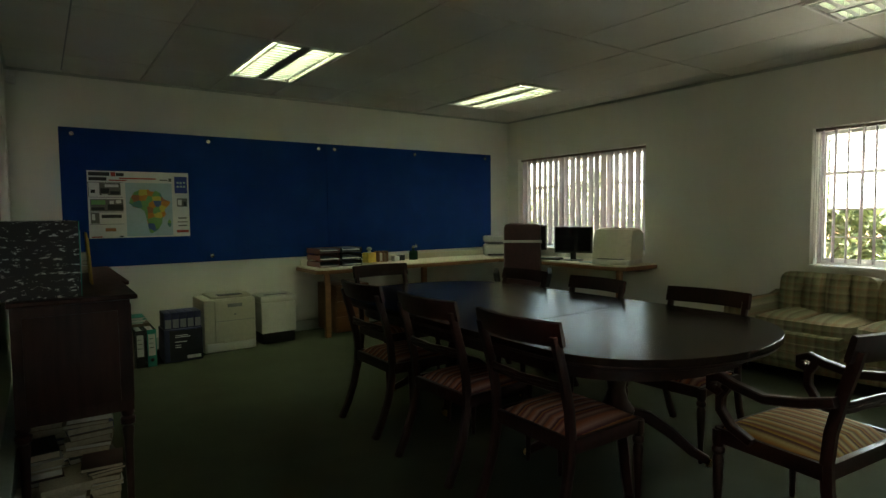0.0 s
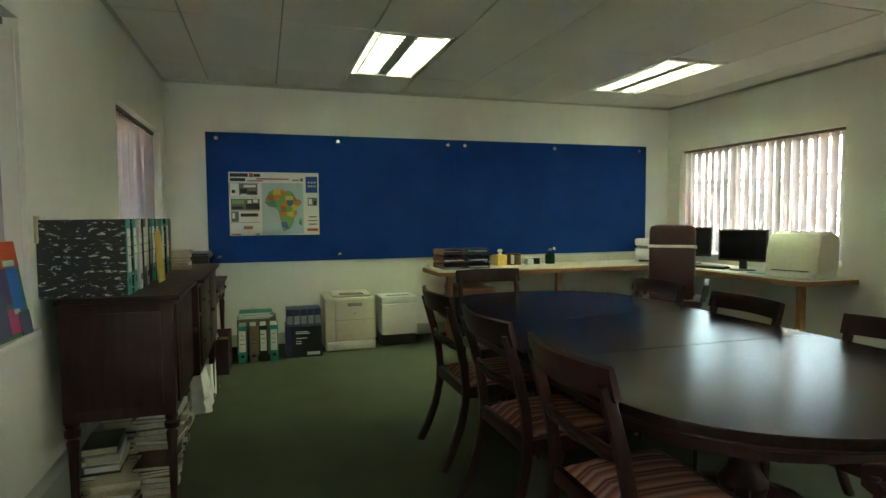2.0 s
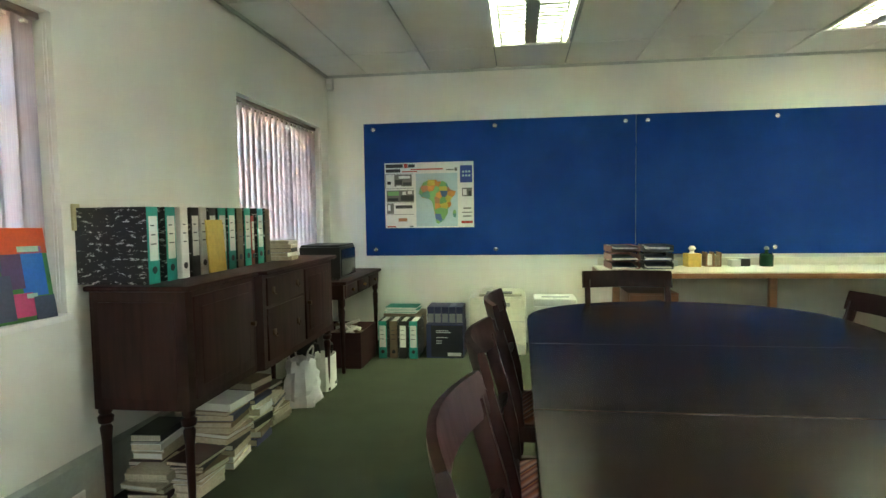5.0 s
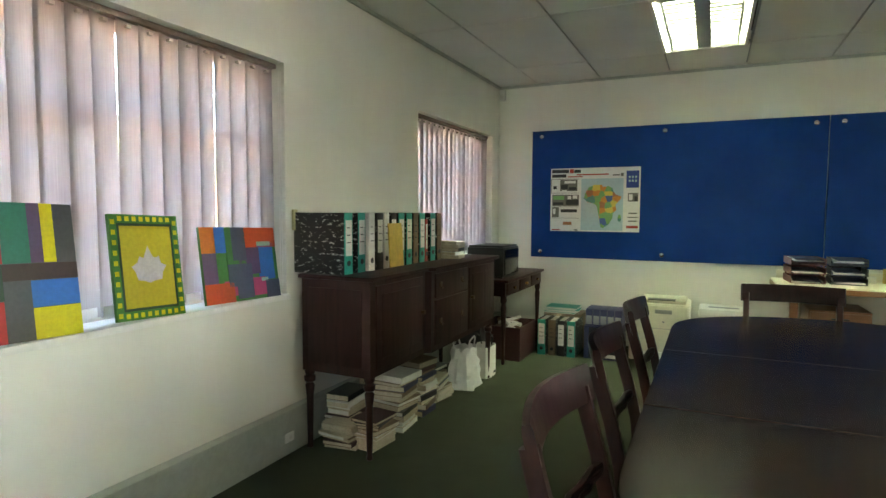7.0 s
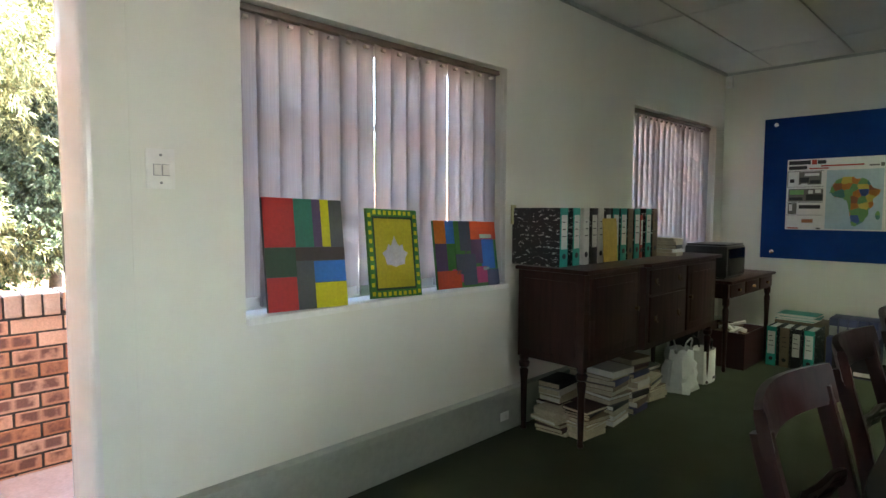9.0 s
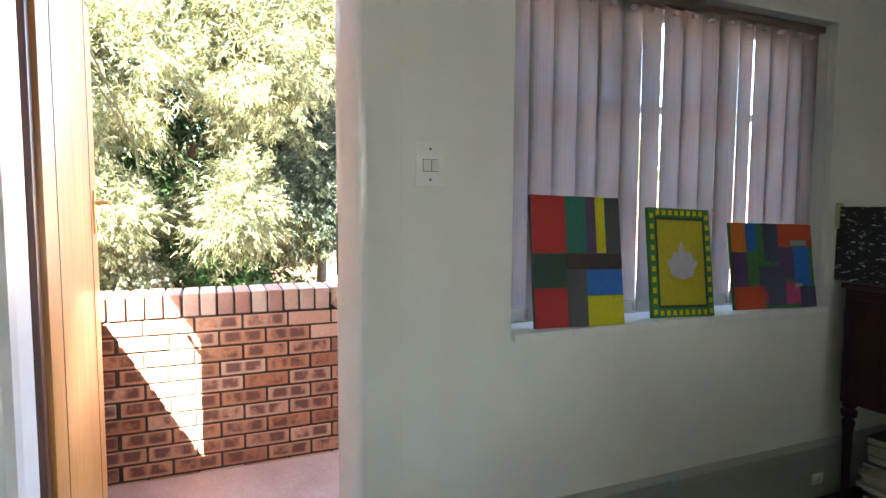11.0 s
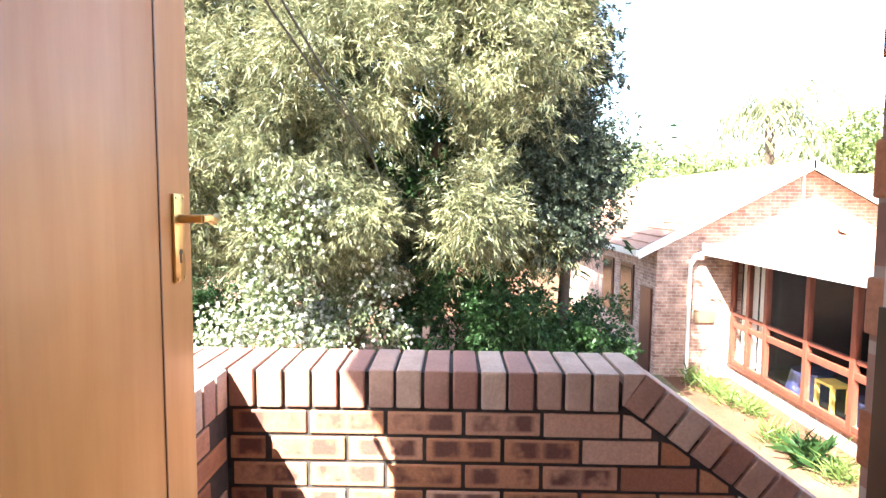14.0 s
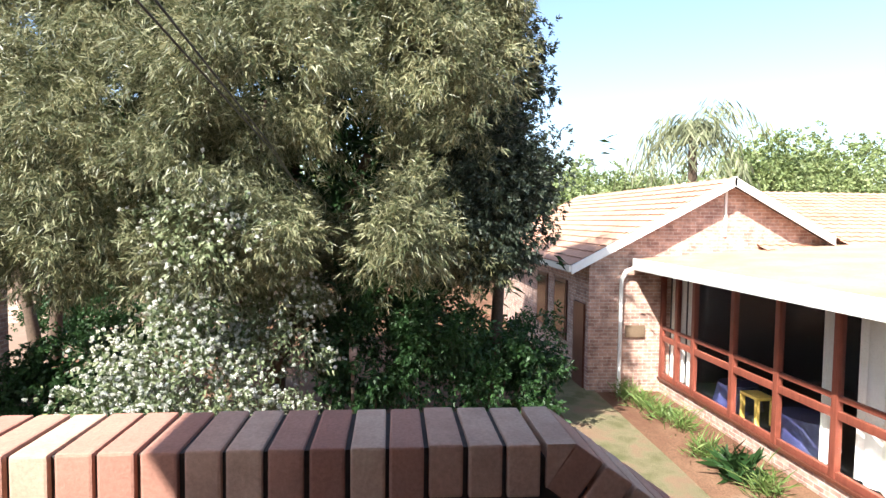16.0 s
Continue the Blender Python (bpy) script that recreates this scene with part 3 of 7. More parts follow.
# ---- windows with vertical blinds ----
def window(name, side, hole, label, slat_turn, seed, lean=0.0):
    """side -1: in the west wall (room towards +x); +1: in the east wall."""
    a, b, lo, hi = hole
    x = 0.0 if side < 0 else RX
    s = -1 if side < 0 else 1
    w = thing(name, pose(x, (a + b) / 2, lo), label, "window", kind="structure")
    hw, h = (b - a) / 2, hi - lo
    def X(p, q):
        return (s * p, s * q) if s > 0 else (s * q, s * p)
    fr = bmesh.new()
    for y0, y1, z0, z1 in ((-hw, -hw + 0.035, 0, h), (hw - 0.035, hw, 0, h), (-hw + 0.035, hw - 0.035, 0, 0.035), (-hw + 0.035, hw - 0.035, h - 0.035, h)):
        box(fr, *X(0.15, 0.19), y0, y1, z0, z1, 0.003)
    part("window_frame", fr, WHITE, w)
    n = 3
    step = (2 * hw - 0.07) / n
    for i in range(n):
        y0 = -hw + 0.035 + i * step
        sash = bmesh.new()
        for p, q, z0, z1 in ((y0, y0 + 0.025, 0.035, h - 0.035), (y0 + step - 0.025, y0 + step, 0.035, h - 0.035), (y0 + 0.025, y0 + step - 0.025, 0.035, 0.06), (y0 + 0.025, y0 + step - 0.025, h - 0.06, h - 0.035), (y0 + 0.025, y0 + step - 0.025, h * 0.66, h * 0.66 + 0.03)):
            box(sash, *X(0.155, 0.18), p, q, z0, z1)
        so = part("sash", sash, WHITE, w)
        part("pane", bm_box(*X(0.166, 0.17), y0 + 0.02, y0 + step - 0.02, 0.05, h - 0.05), GLASS, so).visible_shadow = False
        hb = bmesh.new()
        box(hb, *X(0.12, 0.155), y0 + 0.005, y0 + 0.02, 0.42, 0.44, 0.003)
        sweep(hb, [(s * 0.115, y0 + 0.012, 0.44), (s * 0.11, y0 + 0.03, 0.50), (s * 0.11, y0 + 0.06, 0.55)], 0.012, 0.01, (1, 0, 0))
        part("handle", hb, GREY, so)
        bars = bmesh.new()
        if side > 0:
            for z in (0.25, 0.5, 0.75, 1.0):
                rod(bars, (s * 0.21, y0, z), (s * 0.21, y0 + step, z), 0.006, seg=6)
            part("burglar_bar", bars, GREY, so)
        else:
            bars.free()
    sill = bmesh.new()
    box(sill, *X(-0.03, 0.15), -hw + 0.001, hw - 0.001, -0.024, 0.004, 0.002)
    part("window_sill", sill, WHITE, w)
    bl = thing("vertical_blind", pose(x, (a + b) / 2, lo), "pale fabric vertical blind on a dark rail, slats turned", "blind", "window blinds")
    rail = bmesh.new()
    box(rail, *X(0.05, 0.10), -hw + 0.004, hw - 0.004, h - 0.030, h - 0.004, 0.004)
    part("head_rail", rail, RAILM, bl, "dark brown head rail")
    rr = random.Random(seed)
    k = int(2 * hw / 0.098)
    sb = bmesh.new()
    prof = [(-0.061, 0.0), (-0.035, 0.006), (0, 0.009), (0.035, 0.006), (0.061, 0.0)]
    vs = []
    for zz in (0.0, h - 0.055):
        vs.append([[sb.verts.new((px, py + q, zz)) for px, py in prof] for q in (0, 0.0012)])
    lo_r, hi_r = vs
    for q in (0, 1):
        for i in range(4):
            sb.faces.new((lo_r[q][i], lo_r[q][i + 1], hi_r[q][i + 1], hi_r[q][i]))
    slat = mesh_of("slat", sb, SLAT, True)
    hem = mesh_of("hem", bm_box(-0.045, 0.045, -0.003, 0.004, 0, 0.04), BAGP)
    for i in range(k):
        y = -hw + 0.055 + i * (2 * hw - 0.11) / (k - 1)
        turn = 90 + slat_turn + rr.uniform(-5, 7)
        so = piece("slat", slat, bl, pose(s * 0.075, y, 0.03, rr.uniform(-0.3, 0.3) + lean, 0, turn))
        piece("hem", hem, so, pose(0, 0.004, 0.0))
    hook = mesh_of("hanger", bm_box(-0.012, 0.012, -0.01, 0.01, 0, 0.012), PAPER)
    for i in range(k):
        piece("hanger", hook, bl, pose(s * 0.075, -hw + 0.055 + i * (2 * hw - 0.11) / (k - 1), h - 0.056))
    cord = bmesh.new()
    yc = hw - 0.02
    rod(cord, (s * 0.012, yc, h - 0.05), (s * 0.012, yc, -0.0 if side > 0 else 0.05), 0.003, seg=6)
    rod(cord, (s * 0.008, yc - 0.02, h - 0.05), (s * 0.008, yc - 0.02, 0.06), 0.0025, seg=6)
    part("cord", cord, PAPER, bl)
    return w


window("window_1", -1, WIN_A, "white steel window behind a fabric vertical blind", 9, 1)
window("window_2", -1, WIN_B, "white steel window behind a fabric vertical blind", -9, 2)
window("window_3", 1, WIN_C, "white steel window with bars behind a fabric blind", -21, 3)
window("window_4", 1, WIN_D, "white steel window with bars behind a fabric blind", -66, 4)

# ---- door ----
JAMB = [(-0.025, 0.362), (-0.008, 0.362), (0.010, 0.370), (0.030, 0.382), (0.048, 0.393), (0.060, 0.401), (0.067, 0.408), (0.070, 0.416), (0.070, 0.430), (-0.025, 0.430)]
JAMB_HINGE = [(0.062, -0.45), (0.182, -0.45), (0.182, -0.438), (0.172, -0.420), (0.150, -0.412), (0.075, -0.402), (0.062, -0.415)]
fr = bmesh.new()
prism(fr, JAMB, 0, 2.08)
prism(fr, JAMB_HINGE, 0, 2.08)
box(fr, -0.024, 0.05, -0.52, 0.361, 2.03, 2.08, 0.006)
dfr = structure("door_frame", fr, FRAMEP, "white painted door frame with rounded edges", "door frame")
structure("wall_pier", bm_box(0.062, 0.18, RY0 + 0.001, -0.451, 0.001, RZ - 0.03), WALL, "short plastered pier beside the door", "wall")
structure("wall_door_return", bm_box(-0.04, -0.0005, 0.4305, DOOR[1] - 0.0005, 0, 2.079), WALL, "narrow plastered strip beside the door frame", "wall")
strike = bmesh.new()
box(strike, -0.024, -0.009, 0.3590, 0.3615, 1.10, 1.29)
part("strike_plate", strike, BLACK, dfr, "dark strike plate")
jb = bmesh.new()
box(jb, 0.0, 0.034, -0.428, -0.395, 0.0, 2.029, 0.004)
part("hinge_post", jb, DOORFR, dfr, "dark stained hinge post")
door = thing("door_1", pose(-0.055, -0.402, 0.012, 0, 0, 180.5), "varnished flush wooden door standing open onto the balcony", "door", kind="structure")
part("door_leaf", bm_box(-0.053, 0.715, -0.02, 0.02, 0, 2.01, 0.003), DOORW, door)
part("edge_strip", bm_box(0.595, 0.599, -0.0215, -0.0195, 0, 2.01), DOORFR, door)
part("hinge_strip", bm_box(0.085, 0.089, -0.0215, -0.0195, 0, 2.01), DOORFR, door)
plate = part("lock_plate", bm_box(0.64, 0.678, -0.026, -0.0205, 1.19, 1.35, 0.002), BRASS, door, "brass lock plate with keyhole")
hb = bmesh.new()
rod(hb, (0.659, -0.025, 1.305), (0.659, -0.068, 1.305), 0.008, seg=12)
sweep(hb, [(0.659, -0.065, 1.305), (0.68, -0.068, 1.307), (0.71, -0.066, 1.298), (0.735, -0.062, 1.307)], 0.013, 0.013, (0, 0, 1))
part("handle", hb, BRASS, plate, "curved brass lever handle")
kh = bmesh.new()
rod(kh, (0.659, -0.0262, 1.245), (0.659, -0.0272, 1.245), 0.005, seg=10)
box(kh, 0.6565, 0.6615, -0.0272, -0.0262, 1.225, 1.243)
part("keyhole", kh, BLACK, plate)
for z in (1.197, 1.343):
    for x in (0.646, 0.672):
        sc = bmesh.new()
        rod(sc, (x, -0.026, z), (x, -0.0275, z), 0.0025, seg=8)
        part("screw", sc, BRASS, plate)
hp = bmesh.new()
rod(hp, (0.659, 0.02, 1.305), (0.659, 0.06, 1.305), 0.008, seg=10)
sweep(hp, [(0.659, 0.06, 1.305), (0.70, 0.06, 1.30), (0.735, 0.058, 1.306)], 0.013, 0.013, (0, 0, 1))
part("outer_handle", hp, BRASS, door, "brass lever handle")

sw = thing("light_switch", pose(0.001, 0.655, 1.44), "white wall light switch plate with two rockers", "switch")
part("plate", bm_box(0, 0.009, -0.048, 0.048, -0.066, 0.074, 0.003), WHITE, sw)
for y in (-0.013, 0.015):
    part("rocker", bm_box(0.01, 0.016, y - 0.011, y + 0.011, -0.018, 0.018, 0.002), PAPER, sw)
    part("rocker_gap", bm_box(0.0085, 0.0102, y - 0.0125, y + 0.0125, -0.02, 0.02), GREY, sw)
for z in (-0.045, 0.052):
    b_ = bmesh.new()
    rod(b_, (0.008, 0, z), (0.0105, 0, z), 0.005, seg=8)
    part("screw", b_, GREY, sw)


# ---- dining table and chairs ----
def table_outline(cx, hw, y0, y1, end, n=22):
    pts = []
    for i in range(n + 1):
        a = math.pi * i / n
        pts.append((cx + hw * math.cos(a), y1 + end * math.sin(a) ** 0.9))
    for i in range(n + 1):
        a = math.pi + math.pi * i / n
        pts.append((cx + hw * math.cos(a), y0 - end * abs(math.sin(a)) ** 0.9))
    return pts


def clip_outline(pts, lo, hi):
    out = []
    for (xa, ya), (xb, yb) in zip(pts, pts[1:] + pts[:1]):
        if lo <= ya <= hi:
            out.append((xa, ya))
        cuts = [((lim - ya) / (yb - ya), lim) for lim in (lo, hi) if (ya - lim) * (yb - lim) < 0]
        for k, lim in sorted(cuts):
            out.append((xa + k * (xb - xa), lim))
    return out


TCX, THW = 2.67, 0.735
tbl = thing("dining_table", pose(TCX, 2.30, 0), "large polished dark mahogany extending dining table with rounded ends", "table")
outl = table_outline(0, THW, -0.88, 0.9, 0.58)
for lo, hi in ((-2, -0.402), (-0.4, 0.368), (0.37, 2)):
    b_ = bmesh.new()
    prism(b_, clip_outline(outl, lo, hi), 0.718, 0.75, 0.004)
    part("tabletop", b_, TABLEW, tbl, smooth=False)
b_ = bmesh.new()
prism(b_, [(x * 0.985, y * 0.992) for x, y in outl], 0.700, 0.717, 0.005)
part("edge_moulding", b_, MAHOG, tbl)
b_ = bmesh.new()
prism(b_, [(x * 0.86, y * 0.90) for x, y in outl], 0.62, 0.70)
part("apron", b_, MAHOG, tbl)
for y in (-0.72, 0.72):
    b_ = bmesh.new()
    lathe(b_, [(0.05, 0.20), (0.085, 0.24), (0.095, 0.29), (0.06, 0.34), (0.045, 0.40), (0.06, 0.48), (0.05, 0.55), (0.09, 0.62)], 18, pose(0, y, 0))
    ped = part("pedestal", b_, MAHOG, tbl)
    for k in range(4):
        a = math.pi / 4 + k * math.pi / 2
        c, s = math.cos(a), math.sin(a)
        b_ = bmesh.new()
        sweep(b_, [(c * r, y + s * r, z) for r, z in ((0.05, 0.27), (0.16, 0.25), (0.28, 0.17), (0.38, 0.08), (0.46, 0.035))], 0.055, 0.06, (-s, c, 0), (1.1, 0.7))
        part("leg", b_, MAHOG, ped)
        b_ = bmesh.new()
        rod(b_, (c * 0.47, y + s * 0.47 - 0.012, 0.02), (c * 0.47, y + s * 0.47 + 0.012, 0.02), 0.02, seg=10)
        part("castor", b_, BRASS, ped, "brass castor")


def chair(arms=False):
    """A sabre-leg dining chair; the seat's front towards +y, the origin on the floor under the seat's middle."""
    w = 0.29 if arms else 0.245
    ch = thing("armchair" if arms else "dining_chair", Matrix(), "dark mahogany regency carver chair with scroll arms and striped seat" if arms else "dark mahogany regency dining chair with a striped upholstered seat", "chair", "chairs round the dining table")
    for s in (-1, 1):
        b_ = bmesh.new()
        sweep(b_, [(s * w * 0.93, y, z) for y, z in ((-0.34, 0.0), (-0.29, 0.10), (-0.245, 0.22), (-0.22, 0.34), (-0.215, 0.44), (-0.225, 0.55), (-0.255, 0.68), (-0.29, 0.80), (-0.305, 0.86))], 0.032, 0.042, (1, 0, 0), (1.0, 0.95))
        part("back_post", b_, MAHOG, ch)
        b_ = bmesh.new()
        lathe(b_, [(0.011, 0.0), (0.014, 0.03), (0.012, 0.05), (0.019, 0.20), (0.023, 0.30), (0.018, 0.325), (0.026, 0.335), (0.026, 0.35), (0.02, 0.36), (0.025, 0.375), (0.025, 0.43)], 12, pose(s * w * 0.95, 0.20, 0))
        part("front_leg", b_, MAHOG, ch)
        b_ = bmesh.new()
        sweep(b_, [(s * w * 0.95, y, 0.405) for y in (-0.21, 0.0, 0.21)], 0.026, 0.06, (1, 0, 0))
        part("side_rail", b_, MAHOG, ch)
    for y in (-0.215, 0.21):
        b_ = bmesh.new()
        box(b_, -w * 0.93, w * 0.93, y - 0.013, y + 0.013, 0.375, 0.435, 0.004)
        part("seat_rail", b_, MAHOG, ch)
    b_ = bmesh.new()
    n = 9
    sweep(b_, [(-w * 1.04 + 2.08 * w * i / (n - 1), -0.292 - 0.05 * math.sin(math.pi * i / (n - 1)), 0.865) for i in range(n)], 0.10, 0.024, (0, -0.25, 1))
    part("top_rail", b_, MAHOG, ch)
    b_ = bmesh.new()
    for dz in (-0.013, 0.0, 0.013):
        sweep(b_, [(-w * 0.93 + 1.86 * w * i / (n - 1), -0.245 - 0.028 * math.sin(math.pi * i / (n - 1)) + 0.006 * math.sin(i * 2 + dz * 200), 0.645 + dz) for i in range(n)], 0.016, 0.016, (0, 0, 1))
    part("rope_rail", b_, MAHOG, ch)
    b_ = bmesh.new()
    m_, nn = 8, 8
    grid = []
    for j in range(nn + 1):
        row = []
        for i in range(m_ + 1):
            u, v = i / m_ * 2 - 1, j / nn * 2 - 1
            e = (1 - abs(u) ** 4) * (1 - abs(v) ** 4)
            row.append(b_.verts.new((u * w * (0.90 + 0.06 * v), v * 0.205 + 0.005, 0.43 + 0.045 * e ** 0.5)))
        grid.append(row)
    for j in range(nn):
        for i in range(m_):
            b_.faces.new((grid[j][i], grid[j][i + 1], grid[j + 1][i + 1], grid[j + 1][i]))
    ring = grid[0] + [r[-1] for r in grid[1:]] + grid[-1][-2::-1] + [r[0] for r in grid[-2:0:-1]]
    b_.faces.new(list(reversed([b_.verts.new(v.co - Vector((0, 0, 0.03))) for v in ring])))
    b_.verts.ensure_lookup_table()
    low = b_.verts[-len(ring):]
    for i in range(len(ring)):
        b_.faces.new((ring[i], ring[(i + 1) % len(ring)], low[(i + 1) % len(ring)], low[i]))
    part("seat", b_, GOLD if arms else STRIPE, ch, "striped gold and brown fabric seat" if arms else "striped red and brown fabric seat")
    if arms:
        for s in (-1, 1):
            x = s * (w + 0.012)
            b_ = bmesh.new()
            pts = [(x, -0.255, 0.675), (x + s * 0.01, -0.15, 0.645), (x + s * 0.02, -0.02, 0.625), (x + s * 0.02, 0.10, 0.645), (x + s * 0.02, 0.165, 0.665), (x + s * 0.02, 0.205, 0.65), (x + s * 0.02, 0.205, 0.615), (x + s * 0.02, 0.17, 0.605), (x + s * 0.02, 0.155, 0.625)]
            sweep(b_, pts, 0.042, 0.036, (1, 0, 0))
            part("arm", b_, MAHOG, ch)
            b_ = bmesh.new()
            sweep(b_, [(x + s * 0.015, 0.13, 0.645), (x + s * 0.015, 0.165, 0.59), (x + s * 0.015, 0.165, 0.53), (x + s * 0.01, 0.12, 0.47), (x, 0.04, 0.43)], 0.034, 0.036, (1, 0, 0))
            part("arm_support", b_, MAHOG, ch)
    return ch


chair_a = chair()
spots = [(2.10, 1.41, -91, 1), (2.10, 2.10, -89, 1), (2.11, 2.84, -90, 1), (2.53, 3.58, 180, 1), (3.19, 1.54, 93, 0.94), (3.18, 2.40, 88, 0.94), (3.22, 3.18, 91, 0.94)]
for i, (x, y, r, k) in enumerate(spots):
    m = pose(x, y, 0, 0, 0, r) @ Matrix.Diagonal((1, 1, k, 1))
    if i == 0:
        chair_a.matrix_basis = m
    else:
        copy_thing(chair_a, m)
carver = chair(True)
carver.matrix_basis = pose(2.72, 0.68, 0, 0, 0, -6)

# ---- sideboard ----
SY0, SY1, SD, ST = 2.60, 4.36, 0.50, 0.985
sb = thing("sideboard", pose(0.07, SY0, 0), "dark mahogany sideboard on turned legs with drawers and cupboards", "sideboard")
L = SY1 - SY0
STEP = 0.36 * L
b_ = bmesh.new()
prism(b_, [(0, -0.02), (SD - 0.02, -0.02), (SD - 0.015, STEP - 0.03), (SD + 0.02, STEP), (SD + 0.02, L + 0.02), (0, L + 0.02)], ST - 0.024, ST, 0.007)
part("top", b_, SIDEW, sb)
b_ = bmesh.new()
prism(b_, [(0.01, 0), (SD - 0.05, 0), (SD - 0.05, STEP - 0.01), (SD - 0.015, STEP + 0.01), (SD - 0.015, L), (0.01, L)], 0.45, ST - 0.025)
part("body", b_, SIDEW, sb)
part("end_panel", bm_box(0.05, SD - 0.10, -0.006, -0.0005, 0.50, ST - 0.07, 0.003), SIDEW, sb)
for y0, y1, xf in ((0.05, STEP - 0.05, SD - 0.05), (0.70 * L, 0.98 * L, SD - 0.015)):
    d = part("cupboard_door", bm_box(xf, xf + 0.010, y0, y1, 0.49, ST - 0.05, 0.004), SIDEW, sb)
    part("panel", bm_box(xf + 0.0105, xf + 0.014, y0 + 0.05, y1 - 0.05, 0.54, ST - 0.10, 0.003), SIDEW, d)
    kb = bmesh.new()
    yk = y1 - 0.025 if y0 < 0.5 else y0 + 0.03
    rod(kb, (xf + 0.011, yk, 0.72), (xf + 0.034, yk, 0.72), 0.011, 0.014, seg=10)
    part("knob", kb, OLDBRASS, d)
for z0, z1 in ((0.79, ST - 0.045), (0.49, 0.775)):
    d = part("drawer", bm_box(SD - 0.015, SD - 0.004, STEP + 0.05, 0.68 * L, z0, z1, 0.004), SIDEW, sb)
    for y in (STEP + 0.12, 0.62 * L):
        kb = bmesh.new()
        zc = (z0 + z1) / 2
        box(kb, SD - 0.0035, SD, y - 0.02, y + 0.02, zc - 0.012, zc + 0.02, 0.001)
        sweep(kb, [(SD + 0.001, y - 0.018, zc), (SD + 0.010, y - 0.012, zc - 0.018), (SD + 0.010, y + 0.012, zc - 0.018), (SD + 0.001, y + 0.018, zc)], 0.005, 0.005, (1, 0, 0))
        part("drop_handle", kb, OLDBRASS, d, "small tarnished drop handle")
for x, y in ((0.035, 0.03), (SD - 0.075, 0.03), (0.035, L - 0.03), (SD - 0.05, L - 0.03)):
    b_ = bmesh.new()
    lathe(b_, [(0.012, 0), (0.02, 0.01), (0.015, 0.03), (0.020, 0.30), (0.026, 0.36), (0.018, 0.375), (0.03, 0.385), (0.033, 0.41), (0.022, 0.42), (0.028, 0.43), (0.028, 0.449)], 12, pose(x, y, 0))
    part("leg", b_, SIDEW, sb)


# ---- lever arch files ----
def lever_file(board, spine_m, label_m, h=0.332, d=0.335, w=0.075):
    f = thing("lever_arch_file", Matrix(), "lever arch file with marbled boards and a labelled spine", "file")
    part("cover", bm_box(-d, 0, 0, 0.004, 0, h), board, f)
    part("cover", bm_box(-d, 0, w - 0.004, w, 0, h), board, f)
    part("spine", bm_box(0.0005, 0.004, 0.0, w, 0, h, 0.001), spine_m, f)
    part("page_block", bm_box(-d + 0.012, -0.006, 0.006, w - 0.012, 0.01, h - 0.012), PAPER, f)
    part("spine_label", bm_box(0.0045, 0.0055, w * 0.12, w * 0.88, h * 0.30, h * 0.88), label_m, f)
    hole = bmesh.new()
    lathe(hole, [(0.016, 0), (0.016, 0.0015), (0.010, 0.0018)], 14, pose(0.0045, w / 2, h * 0.18, 0, 90, 0))
    part("finger_ring", hole, BLACK, f)
    for k in range(3):
        part("written_line", bm_box(0.0056, 0.006, w * 0.25, w * (0.6 + 0.07 * k), h * (0.75 - 0.12 * k), h * (0.765 - 0.12 * k)), BLACK, f)
    return f


def put_file(f, m, label):
    ob = copy_thing(f, m)
    tagged(ob, label, group="files")
    return ob


F_TEAL = lever_file(MARBLE, TEAL, PAPER)
F_WHITE = lever_file(PAPER, PAPER, PAPER, w=0.06)
F_BLACK = lever_file(MARBLE, BLACK, PAPER, w=0.07)
F_BROWN = lever_file(MARBLE, BROWNC, BROWNC, w=0.07)
F_RED = lever_file(REDC, REDC, PAPER, w=0.04, h=0.29)
row = [(F_TEAL, 2.632, 0), (F_TEAL, 2.76, 2), (F_WHITE, 2.865, 1), (F_BLACK, 2.945, 0), (F_WHITE, 3.03, 0), (F_BLACK, 3.11, 2), (F_TEAL, 3.21, 0), (F_TEAL, 3.30, 0), (F_BROWN, 3.40, 2), (F_TEAL, 3.49, 1), (F_RED, 3.58, 5), (F_TEAL, 3.65, 0), (F_BROWN, 3.75, 2)]
for f, y, r in row:
    put_file(f, pose(0.348 - 0.012 * random.random(), y, ST + 0.001, 0, 0, r), "lever arch file standing on the sideboard")
for f, y, r in ((F_TEAL, 0.66, 0), (F_BROWN, 0.76, 2), (F_BLACK, 0.845, 0), (F_TEAL, 0.935, 0)):
    put_file(f, pose(y, 5.28, 0.001, 0, 0, -90 + r), "lever arch file standing on the carpet")
for f in (F_TEAL, F_WHITE, F_BLACK, F_BROWN, F_RED):
    for o in (*f.children_recursive, f):
        bpy.data.objects.remove(o)
fo = thing("manila_folder", pose(0.40, 3.0, ST + 0.012), "yellow manila folder leaning against the files", "folder")
part("sheet", bm_box(0, 0.004, 0, 0.16, 0, 0.26, 0.001, pose(0, 0, 0, 0, -3, 0)), YELLOWP, fo)
part("flap", bm_box(0.0055, 0.008, 0.002, 0.158, 0, 0.235, 0.001, pose(0, 0, 0, 0, -3, 0)), YELLOWP, fo)


